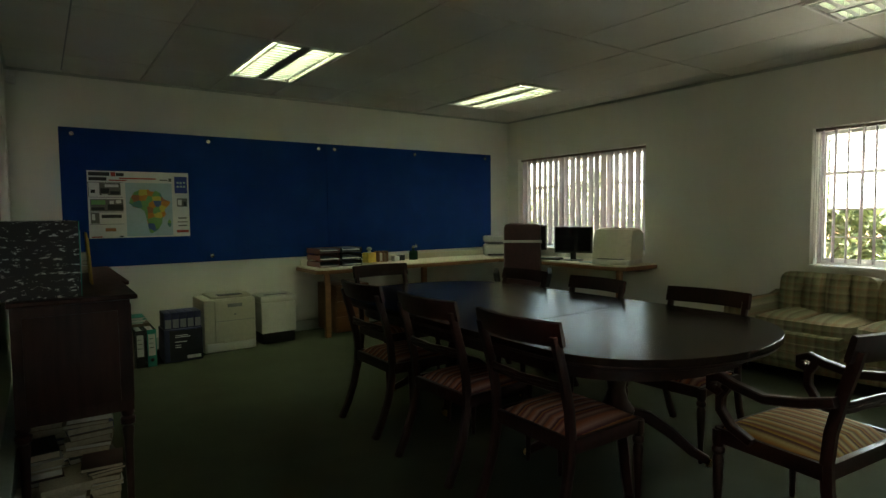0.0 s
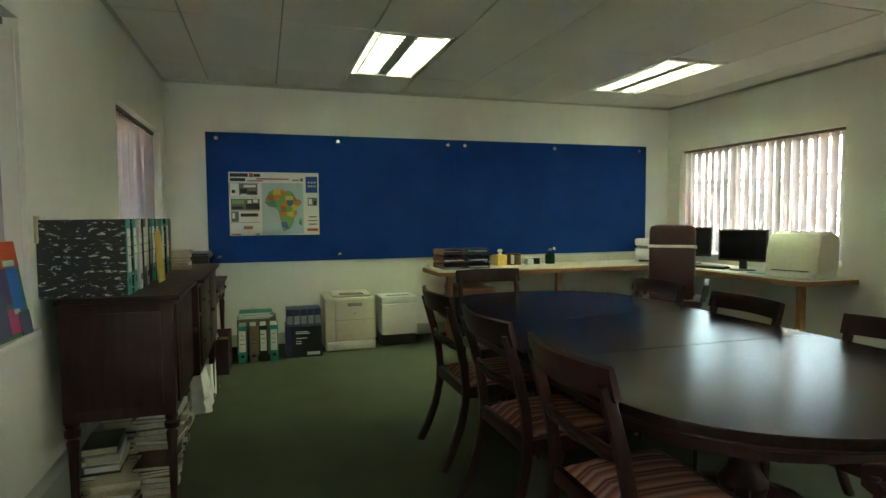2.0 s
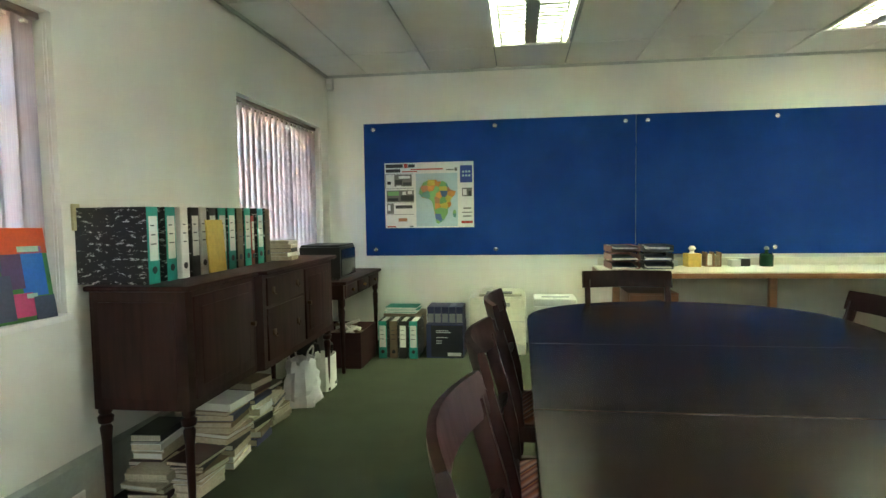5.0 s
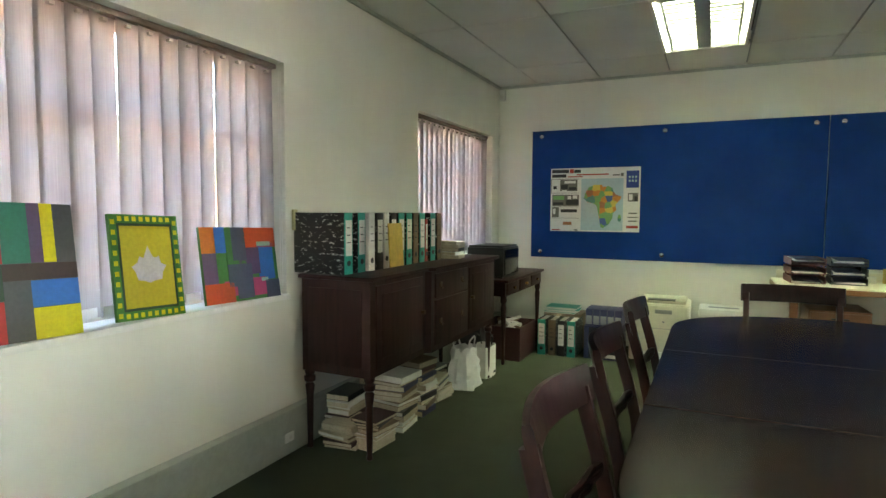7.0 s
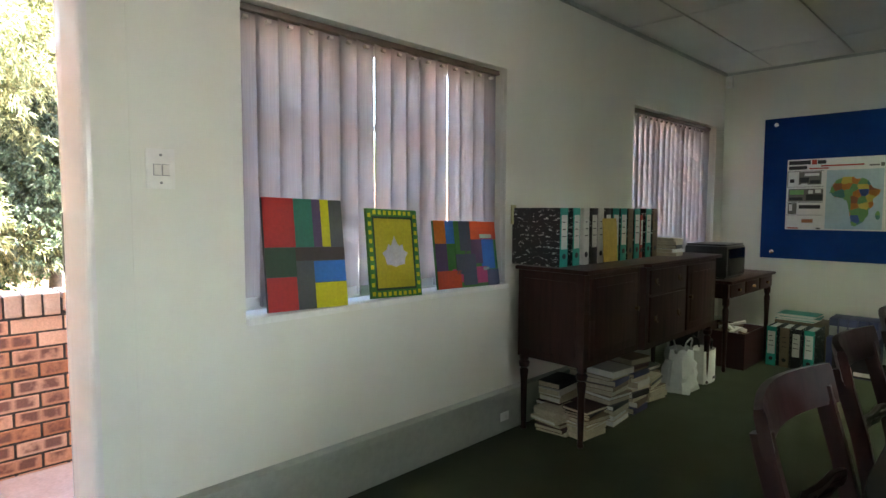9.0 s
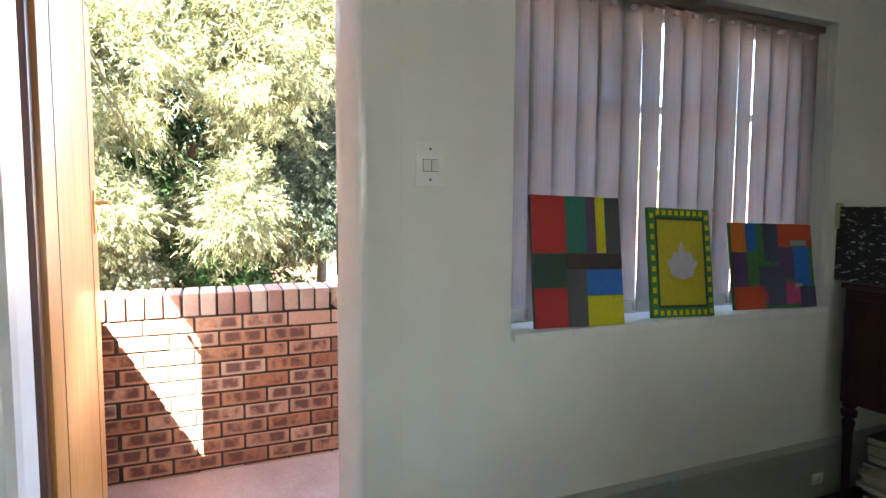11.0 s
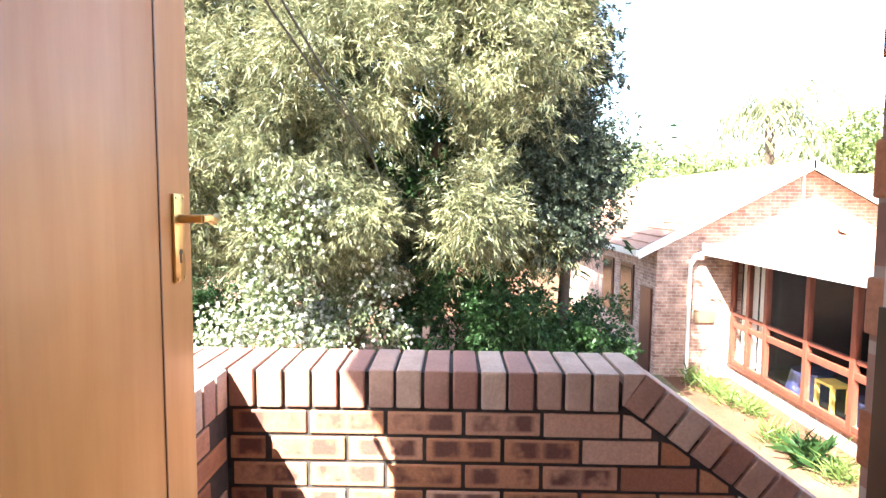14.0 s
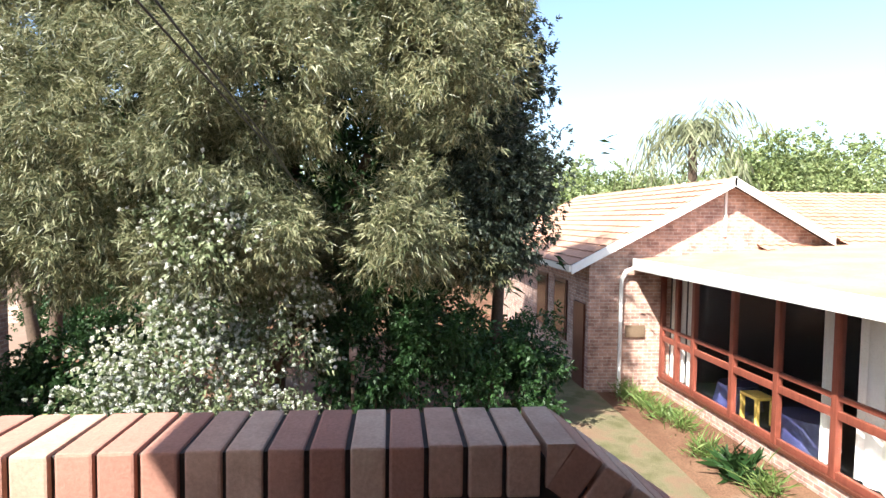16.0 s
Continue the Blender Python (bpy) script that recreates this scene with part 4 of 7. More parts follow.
# ---- board ----
bd = thing("notice_board", pose(0.375, 5.999, 0.86), "long blue felt notice board screwed to the wall", "notice board")
for x0, x1 in ((0, 2.615), (2.619, 5.135)):
    part("panel", bm_box(x0, x1, -0.018, 0, 0, 1.31, 0.003), FELT, bd)
for x in (0.1, 1.3, 2.52, 2.72, 3.85, 5.03):
    for z in (0.06, 1.25):
        b_ = bmesh.new()
        lathe(b_, [(0.02, 0), (0.02, 0.003), (0.012, 0.006)], 12, pose(x, -0.0182, z, 90, 0, 0))
        part("washer", b_, CHROME, bd, "round metal washer and screw")

# ---- desk run ----
DZ = 0.755
top = thing("worktop", pose(0, 0, 0), "L-shaped cream laminate worktop with rounded wooden edge", "worktop")
out = [(5.845, 5.995), (2.60, 5.995), (2.60, 5.42), (2.66, 5.36), (5.12, 5.36), (5.22, 5.26), (5.22, 3.62), (5.30, 3.50), (5.845, 3.50)]
b_ = bmesh.new()
prism(b_, out, DZ - 0.012, DZ)
part("surface", b_, CREAM, top)
b_ = bmesh.new()
prism(b_, [(x - (0.008 if x < 5.5 else 0), y - (0.008 if y < 5.9 else 0)) for x, y in out], DZ - 0.055, DZ - 0.013, 0.004)
part("edge_board", b_, DESKW, top)
for x, y in ((2.72, 5.42), (3.98, 5.42), (5.30, 3.58), (5.27, 4.9)):
    part("leg", bm_box(x - 0.03, x + 0.03, y - 0.02, y + 0.03, 0, DZ - 0.056, 0.004), DESKW, top)
part("upstand", bm_box(2.64, 5.84, 5.972, 5.998, DZ + 0.001, DZ + 0.07, 0.003), CREAM, top)
pd = thing("drawer_pedestal", pose(2.83, 5.45, 0), "brown wooden drawer pedestal under the desk", "pedestal")
part("body", bm_box(0, 0.42, 0.02, 0.5, 0.03, 0.56, 0.004), DESKW, pd)
for k in range(3):
    d = part("drawer", bm_box(0.01, 0.41, 0, 0.019, 0.045 + k * 0.17, 0.205 + k * 0.17, 0.003), DESKW, pd)
    part("pull", bm_box(0.15, 0.27, -0.012, 0, 0.15 + k * 0.17, 0.165 + k * 0.17, 0.003), BLACK, d)


def ceiling_light(l, tube_m):
    x0, x1, y0, y1 = l
    c = thing("ceiling_light", pose((x0 + x1) / 2, (y0 + y1) / 2, RZ), "recessed fluorescent ceiling light with aluminium louvre, switched on", "ceiling light", "ceiling lights")
    hx, hy = (x1 - x0) / 2 + 0.005, (y1 - y0) / 2
    b_ = bmesh.new()
    for p, q, r, s in ((-hx, -hx + 0.02, -hy, hy), (hx - 0.02, hx, -hy, hy), (-hx + 0.02, hx - 0.02, -hy, -hy + 0.02), (-hx + 0.02, hx - 0.02, hy - 0.02, hy)):
        box(b_, p, q, r, s, -0.006, 0.09)
    part("frame", b_, WHITE, c)
    part("reflector", bm_box(-hx + 0.02, hx - 0.02, -hy + 0.02, hy - 0.02, 0.085, 0.09), LAMPIN, c)
    for s in (-1, 1):
        b_ = bmesh.new()
        rod(b_, (s * 0.14, -hy + 0.04, 0.067), (s * 0.14, hy - 0.04, 0.067), 0.016, seg=12)
        part("tube", b_, tube_m, c, "glowing fluorescent tube")
        fl = bmesh.new()
        for q in (-0.10, 0.10):
            box(fl, s * 0.14 + q - 0.008, s * 0.14 + q + 0.008, -hy + 0.02, hy - 0.02, 0.0, 0.05)
        for k in range(16):
            y = -hy + 0.05 + k * (2 * hy - 0.10) / 15
            box(fl, s * 0.14 - 0.092, s * 0.14 + 0.092, y - 0.017, y + 0.017, 0.0, 0.048)
        part("louvre", fl, LOUVRE, c)
    part("cover_strip", bm_box(-0.045, 0.045, -hy + 0.02, hy - 0.02, 0.006, 0.012), LOUVRE, c)
    return c


for l, tube_m in zip(LAMPS, (TUBE, TUBE, TUBE_DIM)):
    ceiling_light(l, tube_m)

# ---- balcony ----
GZ = -2.95
PX0, PX1, PY0, PY1, PTOP = -1.47, -1.25, -0.52, 0.58, 0.885
COURSE, BLEN, CPITCH, CH = 0.0765, 0.2195, 1.10 / 14, 0.113
structure("balcony_floor", bm_box(PX1 - 0.01, -0.35, -0.76, 0.9, -0.2, -0.005), BALC, "reddish screed balcony floor", "floor")
structure("door_sill", bm_box(-0.35, -0.001, DOOR[0], DOOR[1], -0.1, -0.003), BALC, "worn reddish door sill", "floor")
structure("building_below", bm_box(-0.33, RX + TW, YS, RY1 + TW, GZ, -0.21), FARBRICK, "plain face-brick storey below the office", "wall")
wall_with_holes("wall_west_brick", "y", -0.34, -TW - 0.012, YS, RY1 + TW, -0.2, RZ + 0.3, [WIN_A, WIN_B, (DOOR[0] - 0.03, 0.585, -0.2, 2.12)], FARBRICK, "face-brick outer skin of the office wall")

STAIR = math.tan(radians(36))
core = bmesh.new()
box(core, PX0 + 0.006, PX1 - 0.006, PY0, PY1, -0.2, PTOP - CH)
box(core, PX0 + 0.006, PX1 - 0.006, PY0, PY1 - 0.02, PTOP - CH, PTOP - 0.008)
box(core, PX1 - 0.006, -0.345, PY0 - 0.21, PY0 - 0.006, -0.2, PTOP - 0.008)
box(core, PX0 + 0.006, PX1 - 0.006, PY0 - 0.21, PY0, -0.2, PTOP - 0.008)
lo = [core.verts.new((x, y, z)) for x in (PX0 + 0.006, PX1 - 0.006) for y, z in ((PY1, -2.6), (PY1, PTOP - 0.03), (PY1 + 2.6, PTOP - 0.03 - 2.6 * STAIR), (PY1 + 2.6, -2.6))]
core.faces.new(lo[:4])
core.faces.new(lo[7:3:-1])
for i in range(4):
    core.faces.new((lo[i], lo[(i + 1) % 4], lo[4 + (i + 1) % 4], lo[4 + i]))
parapet = structure("parapet", core, MORTAR, "face-brick balcony parapet with brick-on-edge coping and dark joints", "parapet")


def brick_mesh(name, lx, ly, lz, material, bev=0.004):
    return mesh_of(name, bm_box(0, lx, 0, ly, 0, lz, bev), material)


b_full = brick_mesh("brick", 0.10, BLEN - 0.011, COURSE - 0.011, BRICK)
b_half = brick_mesh("brick", 0.10, BLEN / 2 - 0.011, COURSE - 0.011, BRICK)
b_side = brick_mesh("brick", BLEN - 0.011, 0.10, COURSE - 0.011, BRICK)
b_cope = brick_mesh("coping_brick", PX1 - PX0 + 0.012, CPITCH - 0.010, CH - 0.004, COPING, 0.006)
b_cope_side = brick_mesh("coping_brick", CPITCH - 0.010, 0.222, CH - 0.004, COPING, 0.006)
rb = random.Random(11)


def cut_brick(y0, y1, z0, z1):
    """A brick cut to the slope under the stair coping."""
    def line(y):
        return min(PTOP - CH - 0.006, PTOP - 0.098 - (y - PY1) * STAIR)
    n = 8
    ys = [y0 + (y1 - y0) * i / n for i in range(n + 1)]
    ys = [y for y in ys if line(y) > z0 + 0.006]
    if len(ys) < 2:
        return
    b_ = bmesh.new()
    ring = [(y, z0) for y in ys] + [(y, min(z1, line(y))) for y in reversed(ys)]
    fa, fb = [[b_.verts.new((x, y, z)) for y, z in ring] for x in (PX1 - 0.10, PX1 + 0.001)]
    b_.faces.new(fa[::-1])
    b_.faces.new(fb)
    for i in range(len(ring)):
        b_.faces.new((fa[i], fa[(i + 1) % len(ring)], fb[(i + 1) % len(ring)], fb[i]))
    part("brick", b_, BRICK, parapet, smooth=False)


for c in range(12):
    z = PTOP - CH - COURSE * (c + 1) + 0.004
    y = PY0 + (0.012 if c % 2 == 0 else 0.012 - BLEN / 2)
    while y < PY1 + 2.2:
        limit = PTOP - CH if y < PY1 else PTOP - CH - (y - PY1) * STAIR
        cut = y < PY0
        yy = PY0 + 0.004 if cut else y
        me = b_half if cut else b_full
        end = yy + (BLEN / 2 if cut else BLEN)
        if end > PY1 - 0.02 and z + COURSE > PTOP - CH - 0.012 - (end - PY1) * STAIR and z > -0.25:
            cut_brick(yy, yy + (BLEN / 2 if cut else BLEN) - 0.011, z, z + COURSE - 0.011)
        elif z > -0.25:
            piece("brick", me, parapet, pose(PX1 - 0.10 + rb.uniform(-0.001, 0.0015), yy, z, rb.uniform(-0.3, 0.3), 0, 0))
        y += BLEN
    x = PX1 + (0.012 if c % 2 else 0.012 - BLEN / 2)
    while x < -0.36:
        xx = max(x, PX1 + 0.006)
        if x + BLEN < -0.30 and x > PX1 - 0.01:
            piece("brick", b_side, parapet, pose(xx, PY0 - 0.10 + rb.uniform(-0.001, 0.001), z))
        x += BLEN
for k in range(14):
    piece("coping_brick", b_cope, parapet, pose(PX0 - 0.006 + rb.uniform(-0.002, 0.002), PY0 + 0.005 + k * CPITCH, PTOP - CH + 0.004 + rb.uniform(-0.0015, 0.0015), 0, 0, rb.uniform(-0.4, 0.4)))
for k in range(3):
    piece("coping_brick", b_cope, parapet, pose(PX0 - 0.006, PY0 - (k + 1) * CPITCH + 0.004, PTOP - CH + 0.004))
for k in range(10):
    x = PX1 + 0.012 + k * CPITCH
    if x < -0.42:
        piece("coping_brick", b_cope_side, parapet, pose(x, PY0 - 0.217, PTOP - CH + 0.004 + rb.uniform(-0.001, 0.001)))
for k in range(30):
    a = radians(-36)
    d = k * CPITCH
    ty, tz = PY1 + 0.072 + d * math.cos(a), PTOP + d * math.sin(a)
    piece("coping_brick", b_cope, parapet, pose(PX0 - 0.006, ty + CH * math.sin(a), tz - CH * math.cos(a), -36, 0, 0))
wd = bmesh.new()
tri = [(PY1 + 0.006, PTOP - 0.002), (PY1 + 0.066, PTOP - 0.002), (PY1 + 0.006, PTOP - CH + 0.02)]
va, vb = [[wd.verts.new((x, y, z)) for y, z in tri] for x in (PX0 - 0.006, PX1 + 0.006)]
wd.faces.new(va)
wd.faces.new(vb[::-1])
for i in range(3):
    wd.faces.new((va[i], vb[i], vb[(i + 1) % 3], va[(i + 1) % 3]))
part("coping_wedge", wd, COPING, parapet, smooth=False)
# own roof and eaves; the unseen east eave is widened to shade the windows
b_ = bmesh.new()
v = [b_.verts.new(p) for p in ((-0.82, -1.29, 2.80), (-0.82, 6.6, 2.80), (2.9, 6.6, 4.6), (2.9, -1.29, 4.6), (7.5, 6.6, 2.80), (7.5, -1.29, 2.80))]
b_.faces.new((v[0], v[1], v[2], v[3]))
b_.faces.new((v[3], v[2], v[4], v[5]))
b_.faces.new((v[0], v[3], v[5]))
b_.faces.new((v[1], v[4], v[2]))
structure("roof", b_, ROOF, "pitched tile roof of the office building", "roof")
structure("eaves_soffit", bm_box(-0.80, -0.345, -1.28, 6.58, 2.74, 2.78), WHITE, "white eaves soffit above the balcony", "eaves")
# shaded brick wing beyond the side of the balcony
wing_side = structure("side_wing", bm_box(-12.0, -4.0, -13.0, -7.27, GZ, 1.30), FARBRICK, "shaded face-brick outbuilding beside the garden", "wall")
b_ = bmesh.new()
ends = [[b_.verts.new((x, y, z)) for y, z in ((-13.4, 1.25), (-6.9, 1.25), (-6.9, 1.38), (-10.1, 3.1), (-13.4, 1.38))] for x in (-12.35, -3.7)]
b_.faces.new(ends[0])
b_.faces.new(ends[1][::-1])
for i in range(5):
    b_.faces.new((ends[0][i], ends[1][i], ends[1][(i + 1) % 5], ends[0][(i + 1) % 5]))
part("roof", b_, ROOF, wing_side, smooth=False)

# brick ends beside the door
facade = bpy.data.objects["wall_west_brick"]
b_end = brick_mesh("brick", 0.10, BLEN / 2 - 0.011, COURSE - 0.011, BRICK)
for c in range(28):
    z = -0.02 + c * COURSE
    for y in (0.582, DOOR[0] - 0.03 - BLEN / 2 + 0.006):
        piece("brick", b_end, facade, pose(-0.347 + rb.uniform(-0.004, 0.002), y + (0.008 if c % 2 else 0), z))

# pale sheet behind the brick slips, showing between them
reveal = structure("door_reveal", bm_box(-0.335, -0.075, -0.5295, -0.513, 0, 2.07), PAPER, "pale backing sheet of the brick door reveal", "wall")
b_slip = brick_mesh("brick", 0.09, 0.016, COURSE - 0.012, BRICK, 0.002)
for c in range(27):
    for x in (-0.17, -0.275):
        piece("brick", b_slip, reveal, pose(x + (0.004 if c % 2 else 0), -0.512, 0.004 + c * COURSE))

# ---- ground ----
bmg = bmesh.new()
bmesh.ops.create_grid(bmg, x_segments=60, y_segments=60, size=400)
for v in bmg.verts:
    v.co.z = GZ + (0.02 * noise.noise(v.co * 0.05) if v.co.length < 60 else 0)
structure("ground", bmg, SOIL, "bare reddish garden soil", "ground")
bml = bmesh.new()
prism(bml, [(-22, 3.9), (-13.8, 4.1), (-5, 3.6), (-4, 5.0), (-9.5, 5.25), (-13.8, 5.35), (-22, 4.6)], GZ + 0.03, GZ + 0.05)
structure("lawn", bml, LAWN, "worn patchy lawn strip with bare earth", "lawn")
structure("pavement", bm_box(-3.6, 0, -6, 8, GZ + 0.02, GZ + 0.045), BALC, "plain paving beside the building", "pavement")
bmp = bmesh.new()
prism(bmp, [(-60, -12), (-22, -8.5), (-15, -10.0), (-16, -16), (-60, -34)], GZ + 0.026, GZ + 0.035)
PATHM = plain("pale_dry_earth", (0.22, 0.145, 0.10), 0.95, vary=0.2, grain=20, relief=0.5)
structure("path", bmp, PATHM, "pale dry earth drive in the sun", "path")
b_ = bmesh.new()
box(b_, -24, -23.8, -30, -4, GZ, GZ + 0.9)
structure("garden_wall", b_, FARBRICK, "reddish brick garden wall behind the trees", "wall")

# ---- neighbouring house ----
HG, HW = -13.9, 7.03
house = thing("house", pose(0, 0, 0), "single-storey face-brick house with clay tile roofs and red windows", "house")
b_ = bmesh.new()
gv = [(HG, 5.15, GZ), (HG, 12.2, GZ), (HG, 12.2, 0.52), (HG, 8.63, 2.36), (HG, 5.15, 0.50)]
f0 = [b_.verts.new(p) for p in gv]
f1 = [b_.verts.new((p[0] - 0.22, p[1], p[2])) for p in gv]
b_.faces.new(f0)
b_.faces.new(list(reversed(f1)))
for i in range(5):
    b_.faces.new((f0[i], f1[i], f1[(i + 1) % 5], f0[(i + 1) % 5]))
part("gable_wall", b_, FARBRICK, house, smooth=False)
b_ = bmesh.new()
box(b_, -26, HG - 0.22, 5.15, 5.37, GZ, 0.5)
part("side_wall", b_, FARBRICK, house, smooth=False)


def tiled_roof(name, p0, along, down, n_rows, rows_len, parent, lab=""):
    """Overlapping courses of tiles; along: the course, down: the slope."""
    b_ = bmesh.new()
    p0, along, down = Vector(p0), Vector(along), Vector(down)
    up = along.cross(down).normalized()
    if up.z < 0:
        up = -up
    rr = random.Random(3)
    for i in range(n_rows):
        n = max(2, int(along.length / 0.3))
        a0 = p0 + down * (i / n_rows) + up * 0.0
        a1 = p0 + down * ((i + 1.12) / n_rows) + up * 0.035
        for k in range(n):
            s0, s1 = along * (k / n), along * ((k + 0.97) / n)
            w = up * rr.uniform(-0.004, 0.006)
            mid = (s0 + s1) / 2 + up * 0.03
            q = [a0 + s0, a0 + mid, a0 + s1, a1 + s0 + w, a1 + mid + w, a1 + s1 + w]
            v = [b_.verts.new(x) for x in q]
            b_.faces.new((v[0], v[1], v[4], v[3]))
            b_.faces.new((v[1], v[2], v[5], v[4]))
            lowv = [b_.verts.new(x - up * 0.03) for x in q[3:]]
            b_.faces.new((v[3], v[4], lowv[1], lowv[0]))
            b_.faces.new((v[4], v[5], lowv[2], lowv[1]))
    ob = part(name, b_, ROOF, parent, lab, smooth=False)
    ob["kind"] = "stuff"
    return ob


R0 = (-13.5, 8.63, 2.45)
tiled_roof("roof_tiles", R0, (-12, 0, 0), (0, -4.05, -2.17), 14, 0, house)
tiled_roof("roof_tiles", R0, (-12, 0, 0), (0, 3.9, -2.1), 14, 0, house)
tiled_roof("roof_tiles", (-18.6, 9.5, 2.42), (0, 22, 0), (5.1, 0, -1.75), 16, 0, house)
b_ = bmesh.new()
for (y0, z0), (y1, z1) in (((8.66, 2.46), (4.56, 0.26)), ((8.60, 2.46), (11.3, 1.01))):
    v = [b_.verts.new(p) for p in ((-13.46, y0, z0 + 0.02), (-13.46, y1, z1 + 0.02), (-13.46, y1, z1 - 0.20), (-13.46, y0, z0 - 0.20))]
    w = [b_.verts.new(x.co + Vector((-0.04, 0, 0))) for x in v]
    b_.faces.new(v)
    b_.faces.new(list(reversed(w)))
    for i in range(4):
        b_.faces.new((v[i], w[i], w[(i + 1) % 4], v[(i + 1) % 4]))
part("barge_board", b_, WHITE, house, "white painted barge boards")
# soffits coloured near-black for the shade under the roof
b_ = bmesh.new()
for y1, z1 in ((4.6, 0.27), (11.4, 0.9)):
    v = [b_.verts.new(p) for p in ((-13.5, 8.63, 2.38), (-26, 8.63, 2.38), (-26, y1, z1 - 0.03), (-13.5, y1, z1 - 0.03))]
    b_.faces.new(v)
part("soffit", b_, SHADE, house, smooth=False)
part("gable_post", bm_box(HG + 0.01, HG + 0.05, 8.60, 8.66, 1.0, 2.3), WHITE, house)
part("fascia_side", bm_box(-26, -13.5, 4.50, 4.56, 0.12, 0.27), WHITE, house)
for x in (-15.6, -17.6):
    wn_ = part("side_window", bm_box(x - 1.2, x, 5.10, 5.148, -2.0, -0.3), DOORFR, house)
    part("pane", bm_box(x - 1.1, x - 0.1, 5.09, 5.098, -1.9, -0.4), SCREEN, wn_)
part("side_door", bm_box(-14.9, -14.1, 5.09, 5.145, GZ, -0.75), DOORFR, house)
# window wing
part("plinth", bm_box(HG, -4, HW, HW + 0.22, GZ, -2.62), FARBRICK, house, smooth=False)
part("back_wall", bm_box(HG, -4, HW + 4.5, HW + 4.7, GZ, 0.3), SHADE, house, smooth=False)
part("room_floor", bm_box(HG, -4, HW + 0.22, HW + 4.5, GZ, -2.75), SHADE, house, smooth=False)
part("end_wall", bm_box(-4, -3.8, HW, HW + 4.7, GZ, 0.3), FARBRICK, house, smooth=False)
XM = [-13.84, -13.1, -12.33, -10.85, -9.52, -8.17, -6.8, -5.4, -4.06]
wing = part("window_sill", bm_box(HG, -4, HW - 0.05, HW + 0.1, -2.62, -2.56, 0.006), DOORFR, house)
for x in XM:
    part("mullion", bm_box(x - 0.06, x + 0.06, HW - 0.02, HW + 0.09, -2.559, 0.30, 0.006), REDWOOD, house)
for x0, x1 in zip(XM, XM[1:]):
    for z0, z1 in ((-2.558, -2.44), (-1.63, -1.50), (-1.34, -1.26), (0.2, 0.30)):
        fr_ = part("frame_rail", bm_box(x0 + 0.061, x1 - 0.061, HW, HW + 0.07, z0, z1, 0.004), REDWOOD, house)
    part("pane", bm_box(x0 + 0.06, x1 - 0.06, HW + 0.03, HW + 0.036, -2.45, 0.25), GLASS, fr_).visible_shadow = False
# dark panel over the gable brick, painting the room's shade
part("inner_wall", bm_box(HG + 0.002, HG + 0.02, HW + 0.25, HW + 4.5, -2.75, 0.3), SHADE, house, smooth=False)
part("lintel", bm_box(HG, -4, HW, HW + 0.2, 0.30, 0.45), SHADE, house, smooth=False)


def curtain(x0, x1):
    b_ = bmesh.new()
    n = 24
    top_, bot_ = [], []
    for i in range(n + 1):
        x = x0 + (x1 - x0) * i / n
        y = HW + 0.22 + 0.05 * math.sin(i * 1.9)
        top_.append(b_.verts.new((x, y, 0.2)))
        bot_.append(b_.verts.new((x, y, -2.5)))
    for i in range(n):
        b_.faces.new((bot_[i], bot_[i + 1], top_[i + 1], top_[i]))
    tagged(part("curtain", b_, PAPER), "white hanging curtain behind the house window", "curtain", "curtains")


for a in ((-13.75, -13.15), (-12.95, -12.6), (-8.7, -8.5), (-8.0, -5.5)):
    curtain(*a)
st = thing("stool", pose(-11.1, HW + 0.75, -2.75), "small yellow wooden stool indoors behind the window", "stool")
part("seat", bm_box(-0.28, 0.28, -0.2, 0.2, 0.52, 0.58, 0.01), YELLOWP, st)
for x in (-0.24, 0.24):
    for y in (-0.16, 0.16):
        part("leg", bm_box(x - 0.035, x + 0.035, y - 0.035, y + 0.035, 0, 0.52), YELLOWP, st)
for x, w in ((-12.0, 0.4), (-9.9, 0.5)):
    t_ = thing("draped_table", pose(x, HW + 0.9, -2.75), "low table under a blue cloth behind the window", "table", "draped tables")
    b_ = bmesh.new()
    n = 20
    up_ = [b_.verts.new((w * math.cos(2 * math.pi * i / n), 0.4 * math.sin(2 * math.pi * i / n), 0.55)) for i in range(n)]
    dn_ = [b_.verts.new(((w + 0.08 * (i % 2)) * 1.15 * math.cos(2 * math.pi * i / n), (0.46 + 0.05 * (i % 2)) * math.sin(2 * math.pi * i / n), 0.0)) for i in range(n)]
    b_.faces.new(up_)
    for i in range(n):
        b_.faces.new((dn_[i], dn_[(i + 1) % n], up_[(i + 1) % n], up_[i]))
    part("cloth", b_, PURPLE, t_)
# low wing roof
b_ = bmesh.new()
v = [b_.verts.new(p) for p in ((-13.7, 6.25, 0.42), (-3.6, 6.25, 0.42), (-3.6, 12.0, 0.86), (-13.88, 12.0, 0.86), (-13.88, 6.6, 0.45))]
b_.faces.new(v)
w = [b_.verts.new(x.co - Vector((0, 0, 0.06))) for x in v]
b_.faces.new(list(reversed(w)))
for i in range(5):
    b_.faces.new((v[i], w[i], w[(i + 1) % 5], v[(i + 1) % 5]))
part("wing_roof", b_, ROOF, house, smooth=False)
part("wing_fascia", bm_box(-13.75, -3.5, 6.19, 6.245, 0.16, 0.44, 0.006), WHITE, house, "white painted fascia and gutter")
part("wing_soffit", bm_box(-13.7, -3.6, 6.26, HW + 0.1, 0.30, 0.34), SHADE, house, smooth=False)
b_ = bmesh.new()
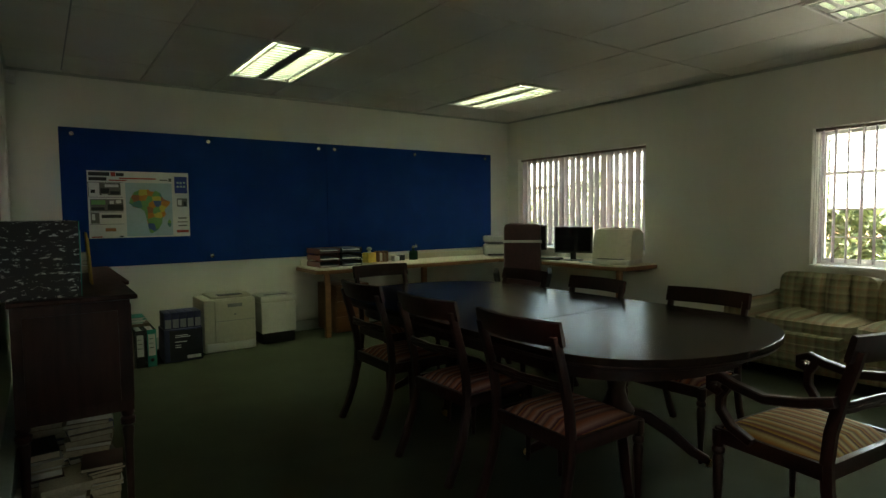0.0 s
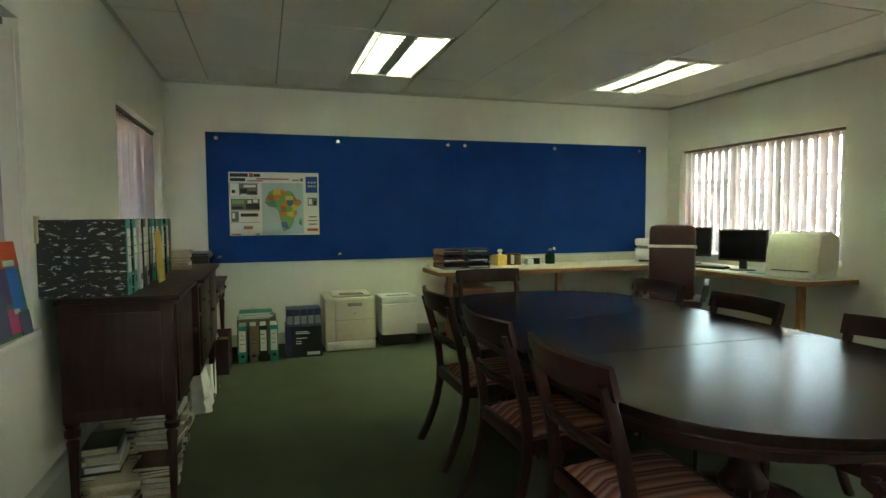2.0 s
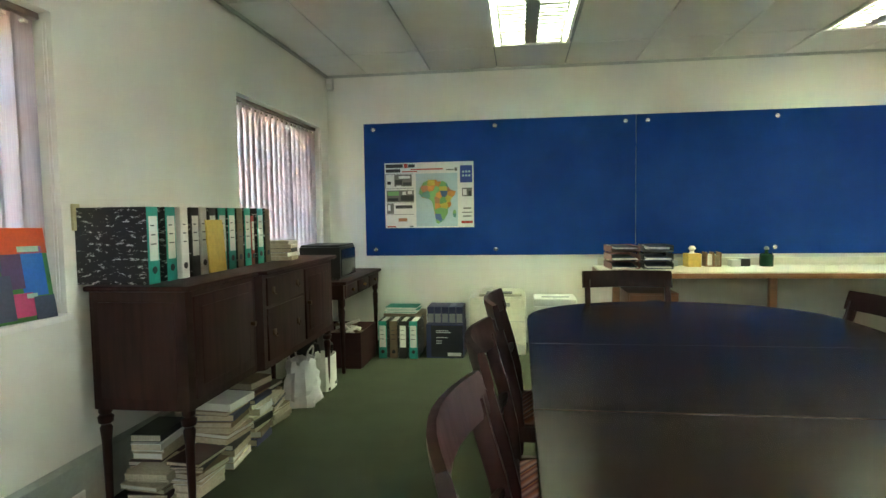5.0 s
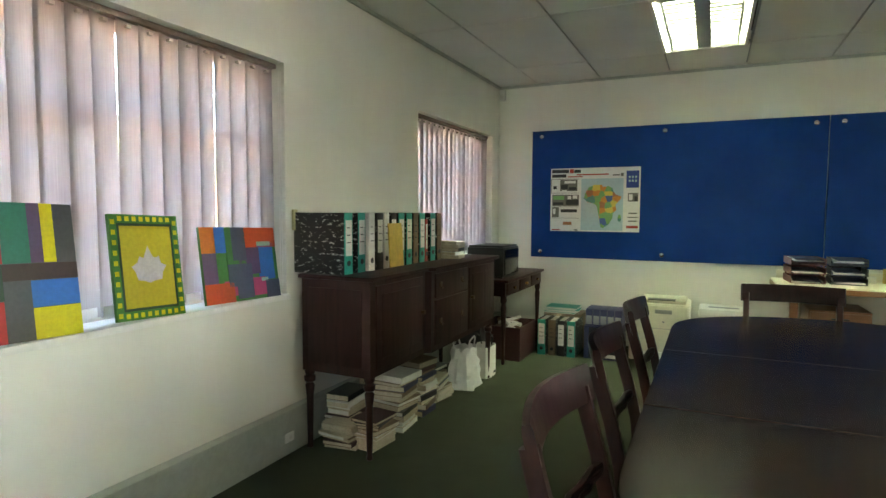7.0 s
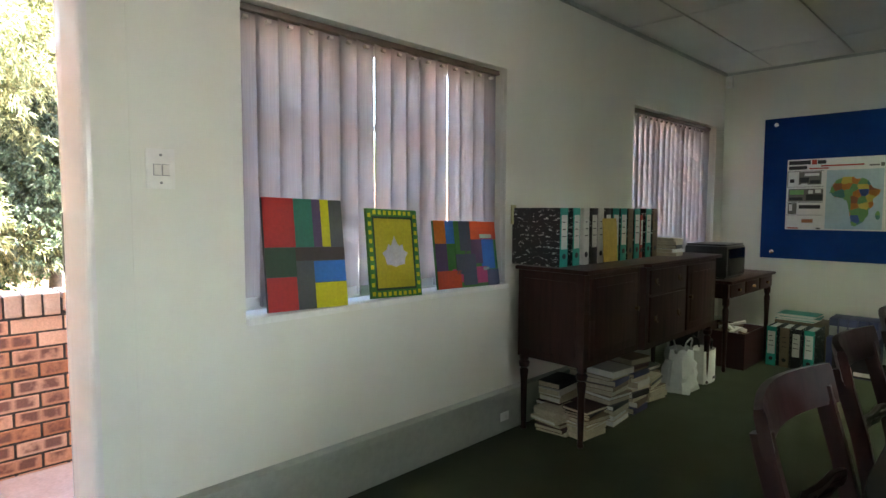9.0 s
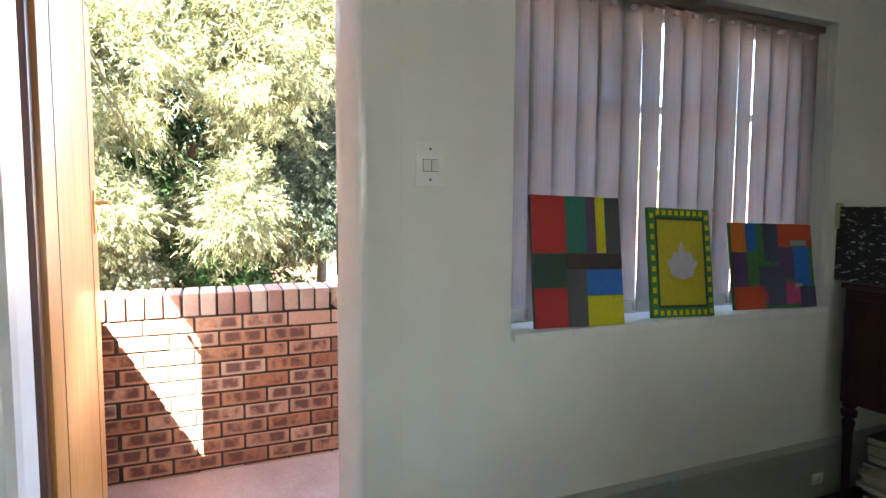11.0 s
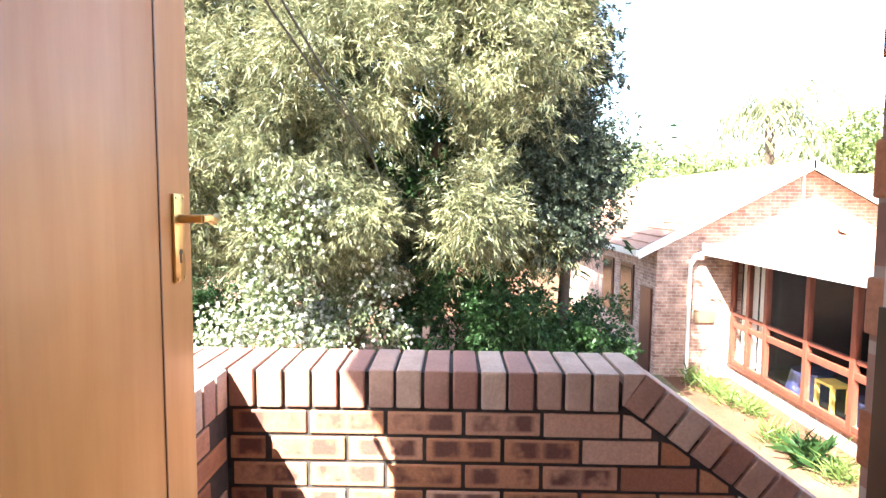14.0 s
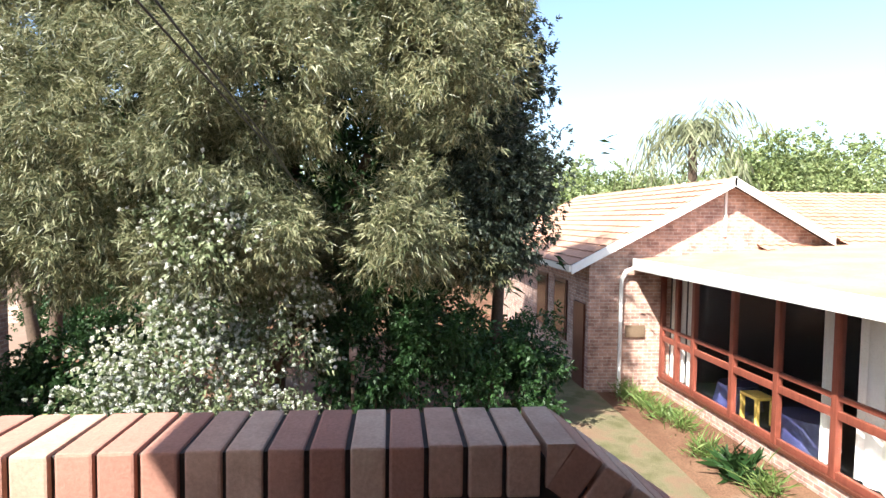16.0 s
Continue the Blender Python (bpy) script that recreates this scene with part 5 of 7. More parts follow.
rod(b_, (HG + 0.08, 5.95, GZ), (HG + 0.08, 5.95, -0.1), 0.05, seg=10)
sweep(b_, [(HG + 0.08, 5.95, -0.1), (HG + 0.12, 6.05, 0.12), (HG + 0.2, 6.2, 0.2)], 0.09, 0.09, (1, 0, 0))
part("downpipe", b_, WHITE, house)
part("meter_box", bm_box(HG + 0.002, HG + 0.06, 6.1, 6.6, -1.55, -1.25, 0.006), BROWNC, house)


# ---- planting ----
def leaf_mesh(name, centres, axes, length, width, per, spread, seed, material, droop=0.3):
    """Sprays of narrow leaves: each leaf a folded blade of two triangles."""
    r = np.random.RandomState(seed)
    n = len(centres) * per
    c = np.repeat(centres, per, 0)
    ax = np.repeat(axes, per, 0)
    d = ax + r.normal(0, spread, (n, 3))
    d[:, 2] -= droop
    d /= np.linalg.norm(d, axis=1)[:, None] + 1e-9
    c = c + r.normal(0, 0.25, (n, 3)) * length
    side = np.cross(d, r.normal(0, 1, (n, 3)))
    side /= np.linalg.norm(side, axis=1)[:, None] + 1e-9
    ln = (length * r.uniform(0.65, 1.25, n))[:, None]
    wd = (width * r.uniform(0.7, 1.2, n))[:, None]
    mid = c + d * ln * 0.45
    tip = c + d * ln
    tip[:, 2] -= 0.12 * ln[:, 0]
    v = np.empty((n, 4, 3))
    v[:, 0], v[:, 1], v[:, 2], v[:, 3] = c, mid + side * wd, tip, mid - side * wd
    me = bpy.data.meshes.new(name)
    me.vertices.add(n * 4)
    me.vertices.foreach_set("co", v.reshape(-1))
    me.loops.add(n * 4)
    me.loops.foreach_set("vertex_index", np.arange(n * 4))
    me.polygons.add(n)
    me.polygons.foreach_set("loop_start", np.arange(n) * 4)
    me.update(calc_edges=True)
    me.materials.append(material)
    return me


def clumps(centre, radii, n, per, size, seed, shell=0.55, flat=0.8, keep=None):
    """Spray places gathered in clumps in an uneven ellipsoid, and their outward ways."""
    r = np.random.RandomState(seed)
    d = r.normal(0, 1, (n, 3))
    d /= np.linalg.norm(d, axis=1)[:, None]
    rad = (shell + (1 - shell) * r.uniform(0, 1, n) ** 0.6) * (1 + 0.14 * np.sin(5 * d[:, 0] + 3 * d[:, 1] + seed) + 0.10 * np.sin(9 * d[:, 2] + 4 * d[:, 1]))
    cc = np.array(centre) + d * rad[:, None] * np.array(radii)
    out = np.repeat(d, per, 0)
    s = r.normal(0, 1, (n * per, 3)) * size * np.repeat(r.uniform(0.6, 1.3, n), per)[:, None]
    s[:, 2] *= flat
    p = np.repeat(cc, per, 0) + s
    w = out * 0.6 + s / (size + 1e-6) * 0.35
    if keep is not None:
        k = keep(p)
        p, w = p[k], w[k]
    return p, w


def plant(name, label, category, m, parts, group=""):
    t = thing(name, m, label, category, group)
    for pn, me in parts:
        ob = new(pn, me)
        ob.parent = t
        ob.matrix_parent_inverse = m.inverted()
        ob["kind"] = "stuff"
    return t


def limb(b_, pts, r0, r1):
    for i, (p, q) in enumerate(zip(pts, pts[1:])):
        k0, k1 = i / (len(pts) - 1), (i + 1) / (len(pts) - 1)
        rod(b_, p, q, r0 + (r1 - r0) * k0, r0 + (r1 - r0) * k1, seg=9, cap=False)


above = lambda p: p[:, 2] > GZ + 0.05
# the willow: leafy lobes with gaps of shade between them
LOBES = [(-9.5, 0.95, 3.9, 1.7, 1.4, 1.6), (-8.9, 0.40, 1.25, 0.8, 0.55, 0.95), (-9.0, -1.7, 3.5, 1.7, 1.45, 1.25),
         (-8.9, -2.5, 2.3, 1.2, 1.15, 0.8), (-9.4, -4.4, 2.7, 1.5, 1.5, 1.6), (-9.6, -5.6, 2.3, 1.2, 1.25, 1.7),
         (-9.1, -4.5, 0.9, 1.0, 1.35, 0.75), (-8.8, -2.5, 0.75, 0.7, 0.85, 0.65), (-8.8, -1.42, 1.15, 0.75, 0.5, 0.7),
         (-10.5, -0.6, 5.3, 2.0, 2.2, 1.7), (-10.4, -3.5, 5.0, 1.8, 2.0, 1.6), (-10.5, 1.5, 2.4, 1.0, 0.8, 1.3), (-10.0, 1.55, 5.2, 1.5, 1.05, 1.6)]
LOBES_HIGH = [(-11.0, -6.4, 5.2, 1.8, 2.0, 1.9), (-12.4, -1.6, 6.8, 2.0, 3.2, 1.7), (-12.4, -5.0, 6.6, 2.0, 3.0, 1.7), (-10.2, -1.0, 0.55, 0.8, 1.0, 0.75), (-10.3, 1.3, 0.75, 0.8, 0.9, 0.6)]
pl, wl = [], []
for i, (x, y, z, rx, ry, rz) in enumerate(LOBES + LOBES_HIGH):
    n = int(34 * (rx * ry + ry * rz + rx * rz) / 3 + 12)
    p, w = clumps((x, y, z), (rx, ry, rz), n, 26, 0.20, 100 + i, 0.62, 0.9)
    w[:, 2] -= 0.25
    pl.append(p), wl.append(w)
p1, w1 = np.concatenate(pl), np.concatenate(wl)
# darker leaves fill the crown's depth, their colour standing in for shade
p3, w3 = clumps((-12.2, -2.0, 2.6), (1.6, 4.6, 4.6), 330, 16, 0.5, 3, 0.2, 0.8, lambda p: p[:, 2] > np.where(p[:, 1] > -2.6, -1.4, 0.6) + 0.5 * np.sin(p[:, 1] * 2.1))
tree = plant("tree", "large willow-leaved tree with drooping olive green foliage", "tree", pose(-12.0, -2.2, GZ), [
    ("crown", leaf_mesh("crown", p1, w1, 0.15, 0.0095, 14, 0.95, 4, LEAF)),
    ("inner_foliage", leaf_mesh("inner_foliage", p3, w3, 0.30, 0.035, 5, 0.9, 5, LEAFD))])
b_ = bmesh.new()
limb(b_, [(0, 0, 0), (0.1, 0.1, 1.2), (0.3, 0.5, 2.4), (0.7, 1.3, 3.8), (1.0, 2.0, 5.5)], 0.26, 0.08)
limb(b_, [(0.1, 0.1, 1.2), (-0.1, -0.6, 2.6), (0.4, -1.8, 4.4), (0.6, -2.6, 6.5)], 0.18, 0.06)
limb(b_, [(0.2, 0.3, 2.0), (-0.6, 0.6, 4.0), (-0.4, 0.2, 6.8)], 0.16, 0.05)
limb(b_, [(0.1, 0.2, 1.9), (1.2, 1.6, 2.95), (1.9, 2.6, 3.5), (2.3, 3.2, 4.2)], 0.13, 0.05)
limb(b_, [(-0.1, -0.6, 2.6), (1.2, -1.6, 3.4), (2.2, -2.4, 4.2), (2.6, -2.8, 5.0)], 0.12, 0.03)
limb(b_, [(0.2, 0.0, 2.2), (1.6, 0.1, 3.6), (2.8, 0.4, 5.0), (3.2, 0.6, 6.0)], 0.11, 0.025)
part("trunk", b_, BARK, tree)
for k, (x, y) in enumerate(((-17.6, -9.6), (-18.2, -10.4))):
    t_ = thing("bare_tree", pose(x, y, GZ), "slim grey-brown tree trunk at the edge of the drive", "tree", "trees by the drive")
    b_ = bmesh.new()
    limb(b_, [(0, 0, 0), (0.1, 0.15 * (1 - 2 * k), 1.4), (0.2, 0.5 * (1 - 2 * k), 3.4), (0.2, 0.9 * (1 - 2 * k), 5.0)], 0.20, 0.08)
    part("trunk", b_, BARK, t_)

pr, wr = clumps((-10.0, 2.0, 1.7), (0.85, 1.0, 1.5), 170, 22, 0.22, 6, 0.5, 0.9, lambda p: p[:, 2] > 0.2)
pq, wq = clumps((-10.9, 2.1, 4.2), (1.0, 0.85, 1.6), 110, 22, 0.22, 16, 0.5, 0.9)
pr, wr = np.concatenate([pr, pq]), np.concatenate([wr, wq])
t2 = plant("dark_tree", "dark broad-leaved tree beside the willow", "tree", pose(-11.2, 2.2, GZ), [("crown", leaf_mesh("crown", pr, wr, 0.085, 0.017, 13, 0.9, 7, LEAFS))])
b_ = bmesh.new()
limb(b_, [(0, 0, 0), (0.1, 0.1, 2.0), (0.2, 0.2, 4.5), (0.3, 0.4, 6.5)], 0.16, 0.05)
part("trunk", b_, BARK, t2)

# tall unseen tree south of the balcony, added to shade the shrubs
ps_, ws_ = clumps((-2.7, -3.45, 5.55), (1.2, 1.25, 0.9), 150, 22, 0.22, 61, 0.1, 0.9)
t3 = plant("shade_tree", "unseen dense tree added to shade the shrubs", "tree", pose(-3.3, -5.2, GZ), [("crown", leaf_mesh("crown", ps_, ws_, 0.22, 0.06, 6, 0.9, 62, LEAFD))])
b_ = bmesh.new()
limb(b_, [(0, 0, 0), (0.1, 0.1, 3.0), (0.3, 0.7, 6.0), (0.6, 1.6, 8.6)], 0.22, 0.07)
limb(b_, [(0.3, 0.7, 6.0), (0.9, 1.2, 7.6), (1.4, 1.8, 8.8)], 0.10, 0.03)
limb(b_, [(0.2, 0.4, 4.8), (0.0, 1.2, 7.0), (-0.2, 2.2, 8.4)], 0.10, 0.03)
part("trunk", b_, BARK, t3)

SHRUBS = [
    ("blossom_bush", "bush covered in small white blossom", [(-8.6, -2.5, -1.1, 0.8, 0.9, 1.5), (-8.2, -3.3, -1.7, 0.8, 0.85, 1.1), (-9.3, -1.5, -0.6, 0.7, 0.75, 1.3), (-8.2, -2.35, 1.25, 0.45, 0.7, 0.55)], LEAFP, True),
    ("green_bush", "dense green broad-leaved bush in the shade of the tree", [(-10.2, 0.0, -1.1, 0.9, 1.0, 1.3), (-10.3, 1.2, -0.6, 0.8, 0.9, 0.9)], LEAFD, False),
    ("hedge_bush", "dark green leafy bush by the lawn", [(-10.6, 2.2, -1.9, 0.8, 0.9, 1.15), (-11.2, 3.0, -1.3, 0.9, 0.6, 0.9)], LEAFD, False),
    ("low_hedge", "low dark hedge along the drive", [(-10.5, -5.4, -1.95, 1.0, 1.4, 1.0), (-20.0, -8.0, -1.9, 1.2, 3.4, 1.5)], LEAFD, False),
]
for k, (nm, lab, balls, lm, white) in enumerate(SHRUBS):
    ps, ws = [], []
    for i, (x, y, z, rx, ry, rz) in enumerate(balls):
        p, w = clumps((x, y, z), (rx, ry, rz), int(75 * rx * ry * max(1, rz)), 24, 0.15, 20 + k * 5 + i, 0.6, 0.9, above)
        ps.append(p), ws.append(w)
    p, w = np.concatenate(ps), np.concatenate(ws)
    parts_ = [("foliage", leaf_mesh("foliage", p, w, 0.09 if white else 0.10, 0.02 if white else 0.024, 4 if white else 7, 0.8, 30 + k, lm))]
    if white:
        rs = np.random.RandomState(9)
        # fewer flowers to the right, darkening that side in place of shade
        sel = rs.uniform(0, 1, len(p)) < np.where(p[:, 2] > 0.5, 0.42, np.where(p[:, 1] > -2.1, 0.42, 0.68)) + 0.35 * np.sin(p[:, 1] * 4.6 + p[:, 2] * 3)
        parts_.append(("blossom", leaf_mesh("blossom", p[sel] + w[sel] * 0.10, w[sel], 0.028, 0.0125, 44, 2.8, 40, BLOSSOM, 0.0)))
        pg, wg = clumps((-7.6, -3.4, -1.95), (0.55, 0.6, 0.6), 44, 20, 0.14, 77, 0.5, 0.9, above)
        parts_.append(("young_shoots", leaf_mesh("young_shoots", pg, wg, 0.09, 0.022, 6, 0.8, 78, LEAFG)))
    bush = plant(nm, lab, "bush", pose(balls[0][0], balls[0][1], GZ), parts_)
    for q in range(5):
        b_ = bmesh.new()
        a = q * 1.3
        limb(b_, [(0.05 * math.cos(a), 0.05 * math.sin(a), 0), (0.2 * math.cos(a), 0.25 * math.sin(a), 0.6), (0.35 * math.cos(a), 0.5 * math.sin(a), 1.2)], 0.03, 0.012)
        part("stem", b_, BARK, bush)

# strappy plants in the bed
for k, (x, y) in enumerate(((-13.3, 5.95), (-12.6, 6.1), (-11.9, 6.15), (-11.3, 6.3), (-9.9, 6.0), (-9.1, 6.1), (-8.5, 6.2))):
    r = np.random.RandomState(70 + k)
    n = 60
    c = np.tile(np.array([[x, y, GZ + 0.05]]), (n, 1)) + r.normal(0, 0.08, (n, 3)) * (1, 1, 0)
    a = r.uniform(0, 2 * math.pi, n)
    wy = np.stack([np.cos(a) * 0.8, np.sin(a) * 0.8, r.uniform(0.5, 1.3, n)], 1)
    me = leaf_mesh("foliage", c, wy, 0.44, 0.012 if k != 5 else 0.045, 3, 0.25, 80 + k, LEAFG if k != 5 else LEAFD, 0.1)
    plant("bed_plant", "bright green strappy plant in the flower bed", "plant", pose(x, y, GZ), [("foliage", me)], "flower bed plants")

# palm
palm = thing("palm_tree", pose(-30, 16.4, GZ + 0.7), "tall feather palm with drooping grey-green fronds", "palm")
b_ = bmesh.new()
limb(b_, [(0, 0, -0.7), (0.05, 0.1, 4), (0, 0, 8.9)], 0.32, 0.22)
part("trunk", b_, BARK, palm)
for k in range(22):
    a = k * 2.399
    lift = 0.80 - 0.058 * k
    pts = []
    for i in range(9):
        s = i / 8
        pts.append(Vector((math.cos(a) * 3.9 * s * (1 - 0.15 * s), math.sin(a) * 3.9 * s * (1 - 0.15 * s), 8.9 + 3.6 * lift * s - 3.5 * s * s * (0.75 + 0.3 * (k % 3)))))
    cs, ws = [], []
    for i in range(8):
        for q in range(4):
            p = pts[i].lerp(pts[i + 1], q / 4)
            d = (pts[i + 1] - pts[i]).normalized()
            sd = d.cross(Vector((0, 0, 1))).normalized()
            for sg in (-1, 1):
                cs.append(p)
                ws.append(d * 0.5 + sd * sg * 0.8 - Vector((0, 0, 0.5)))
    me = leaf_mesh("frond", np.array(cs), np.array(ws), 0.95, 0.05, 1, 0.12, 200 + k, PALMLEAF, 0.35)
    ob = new("frond", me)
    ob.parent = palm

# far trees
for k, (x, y, z, rx, ry, rz, n) in enumerate(((-45, 15, 2.4, 4, 4.5, 3.2, 110), (-45, 22, 2.0, 4, 4.5, 3.0, 110), (-42, 28.5, 3.2, 4, 3.5, 4.5, 120), (-44, 34, 3.4, 4, 4.0, 4.6, 120), (-46, 41, 3.2, 4, 5.0, 4.6, 120), (-48, 8, 2.6, 4, 5, 3.5, 110), (-40, -30, 3, 6, 12, 6, 200), (-36, -14, 2.5, 5, 8, 5.5, 200), (-40, 0, 2.0, 5, 8, 4.5, 150))):
    p, w = clumps((x, y, z), (rx, ry, rz), n, 16, 0.8, 300 + k, 0.5, 0.8, above)
    t_ = plant("far_tree", "distant leafy green garden tree", "tree", pose(x, y, GZ), [("crown", leaf_mesh("crown", p, w, 0.32, 0.085, 12, 0.9, 320 + k, LEAFFAR))], "distant trees")
    b_ = bmesh.new()
    limb(b_, [(0, 0, 0), (0.1, 0.2, 3), (0.3, 0, 5.5)], 0.3, 0.12)
    part("trunk", b_, BARK, t_)

for k, (x, y, z, rx, ry, rz) in enumerate(((13.5, 4.6, 0.8, 1.8, 1.5, 2.6), (15.0, 8.2, -0.4, 2.0, 2.2, 2.0), (17.0, 14.5, 0.2, 2.4, 3.0, 2.4))):
    p, w = clumps((x, y, z), (rx, ry, rz), 90, 18, 0.35, 340 + k, 0.4, 0.9, above)
    t_ = plant("garden_tree", "leafy garden tree behind the blinds", "tree", pose(x, y, GZ), [("crown", leaf_mesh("crown", p, w, 0.22, 0.05, 6, 0.9, 345 + k, LEAFO))], "trees beyond the east windows")
    b_ = bmesh.new()
    limb(b_, [(0, 0, 0), (0.1, 0.1, 1.6), (0.2, 0, 3.6)], 0.16, 0.06)
    part("trunk", b_, BARK, t_)

# overhead cables and a marker post
for k, (dy, dz) in enumerate(((0, 0), (0.05, 0.025))):
    cb = thing("overhead_cable", pose(-0.345, -0.62 + dy, 2.5 + dz), "thin black overhead cable from the eaves to the tree", "cable", "cables")
    b_ = bmesh.new()
    limb(b_, [(0, 0, 0), (-0.8, 0, -0.22), (-1.655, 0, -0.39), (-4.155, -0.01 - dy * 0.7, -0.66 - dz * 0.7), (-8.6, -0.4 - dy, -0.9 - dz)], 0.0055, 0.0055)
    part("wire", b_, BLACK, cb)
post = thing("marker_post", pose(-9.6, -0.37, GZ), "short pale concrete marker post under the bushes", "post")
part("shaft", bm_box(-0.03, 0.03, -0.03, 0.03, 0, 1.87, 0.006), BARK, post)
part("cap", bm_box(-0.06, 0.06, -0.06, 0.06, 1.8705, 2.15, 0.01), BALC, post)

# ---- map poster ----
def flat(name, col):
    return plain(name, col, 0.6, vary=0.06, relief=0)


INK = {"sea": flat("poster_pale_blue", (0.42, 0.55, 0.58)), "paper": flat("poster_white", (0.74, 0.73, 0.68)), "grey": flat("poster_photo", (0.16, 0.15, 0.13)), "red": flat("poster_red", (0.42, 0.05, 0.03)),
       "blue": flat("poster_blue", (0.02, 0.05, 0.26)), "black": flat("poster_ink", (0.03, 0.03, 0.03)), "orange": flat("map_orange", (0.62, 0.26, 0.05)), "yellow": flat("map_yellow", (0.66, 0.54, 0.10)),
       "green": flat("map_green", (0.20, 0.40, 0.14)), "brown": flat("map_brown", (0.40, 0.17, 0.07)), "teal": flat("map_teal", (0.10, 0.26, 0.22)), "dblue": flat("map_blue", (0.08, 0.14, 0.35))}
PW, PH = 0.885, 0.642
poster = thing("map_poster", pose(0.58, 5.978, 1.136), "printed wall poster with a coloured map of Africa", "poster")
part("sheet", bm_box(0, PW, 0, 0.0012, 0, PH), INK["paper"], poster)


def ink(name, u0, u1, v0, v1, col, d=0.0006):
    part(name, bm_box(u0 * PW, u1 * PW, -d, -0.0001, v0 * PH, v1 * PH), INK[col], poster)


ink("map_ground", 0.355, 0.82, 0.02, 0.83, "sea")
for k, (u0, u1, v0, v1) in enumerate(((0.11, 0.31, 0.64, 0.82), (0.02, 0.33, 0.40, 0.58), (0.02, 0.10, 0.22, 0.38), (0.87, 0.98, 0.47, 0.60))):
    ink("photo", u0, u1, v0, v1, "grey")
for u0, u1, v0, v1, c in ((0.12, 0.20, 0.67, 0.74, "black"), (0.21, 0.30, 0.655, 0.70, "black"), (0.16, 0.29, 0.76, 0.80, "paper"), (0.13, 0.19, 0.64, 0.655, "paper"), (0.03, 0.16, 0.50, 0.565, "green"), (0.18, 0.33, 0.42, 0.50, "black"), (0.20, 0.24, 0.51, 0.56, "paper"), (0.26, 0.31, 0.52, 0.57, "paper"), (0.03, 0.15, 0.42, 0.46, "black"), (0.03, 0.06, 0.27, 0.36, "paper"), (0.88, 0.92, 0.49, 0.58, "paper"), (0.94, 0.97, 0.48, 0.55, "black")):
    ink("photo_detail", u0, u1, v0, v1, c, 0.0009)
for v in (0.605, 0.385, 0.205):
    ink("rule", 0.005, 0.33, v, v + 0.006, "grey")
for u0, u1, v0, v1, c in ((0.005, 0.33, 0.825, 0.832, "grey"), (0.005, 0.012, 0.62, 0.83, "grey"), (0.03, 0.07, 0.67, 0.72, "black"), (0.12, 0.31, 0.30, 0.35, "black"), (0.15, 0.25, 0.10, 0.15, "brown"), (0.02, 0.12, 0.012, 0.03, "red"), (0.28, 0.32, 0.012, 0.03, "black"),
                          (0.30, 0.66, 0.885, 0.905, "red"), (0.015, 0.21, 0.925, 0.98, "black"), (0.27, 0.345, 0.925, 0.975, "black"), (0.22, 0.265, 0.92, 0.985, "red"), (0.015, 0.18, 0.855, 0.905, "black"), (0.20, 0.37, 0.855, 0.872, "red"), (0.70, 0.78, 0.87, 0.89, "grey"), (0.79, 0.82, 0.86, 0.91, "grey"),
                          (0.85, 0.985, 0.68, 0.94, "blue"), (0.86, 0.985, 0.06, 0.10, "red"), (0.88, 0.97, 0.28, 0.30, "grey"), (0.87, 0.98, 0.22, 0.235, "grey"), (0.88, 0.97, 0.16, 0.18, "grey")):
    ink("print", u0, u1, v0, v1, c, 0.0009)
for i in range(3):
    for j in range(2):
        ink("print", 0.875 + 0.034 * i, 0.895 + 0.034 * i, 0.77 + 0.06 * j, 0.80 + 0.06 * j, "sea", 0.0013)
AFR = [(0.40, 0.60), (0.44, 0.69), (0.50, 0.73), (0.58, 0.73), (0.60, 0.70), (0.66, 0.71), (0.70, 0.68), (0.735, 0.58), (0.80, 0.55), (0.79, 0.50), (0.74, 0.42), (0.75, 0.34), (0.71, 0.28), (0.71, 0.22), (0.67, 0.12), (0.61, 0.06), (0.58, 0.07), (0.565, 0.18), (0.55, 0.30), (0.535, 0.40), (0.50, 0.44), (0.43, 0.46), (0.385, 0.52)]


def inside(x, y, poly):
    c = False
    for (xa, ya), (xb, yb) in zip(poly, poly[1:] + poly[:1]):
        if (ya > y) != (yb > y) and x < (xb - xa) * (y - ya) / (yb - ya) + xa:
            c = not c
    return c


ra = random.Random(21)
seeds = [((0.385 + 0.07 * i + ra.uniform(-0.02, 0.02)), 0.08 + 0.085 * j + ra.uniform(-0.02, 0.02)) for i in range(6) for j in range(8)]
tints = [ra.choice(["orange", "yellow", "green", "brown", "yellow", "orange", "teal", "green", "dblue"]) for _ in seeds]
cells = {}
N = 76
for i in range(N):
    for j in range(N):
        x, y = 0.36 + 0.46 * (i + 0.5) / N, 0.04 + 0.72 * (j + 0.5) / N
        if inside(x, y, AFR) or ((x - 0.785) / 0.018) ** 2 + ((y - 0.21) / 0.06) ** 2 < 1:
            k = min(range(len(seeds)), key=lambda q: (seeds[q][0] - x) ** 2 + ((seeds[q][1] - y) * 0.75) ** 2)
            cells.setdefault(k, []).append((i, j))
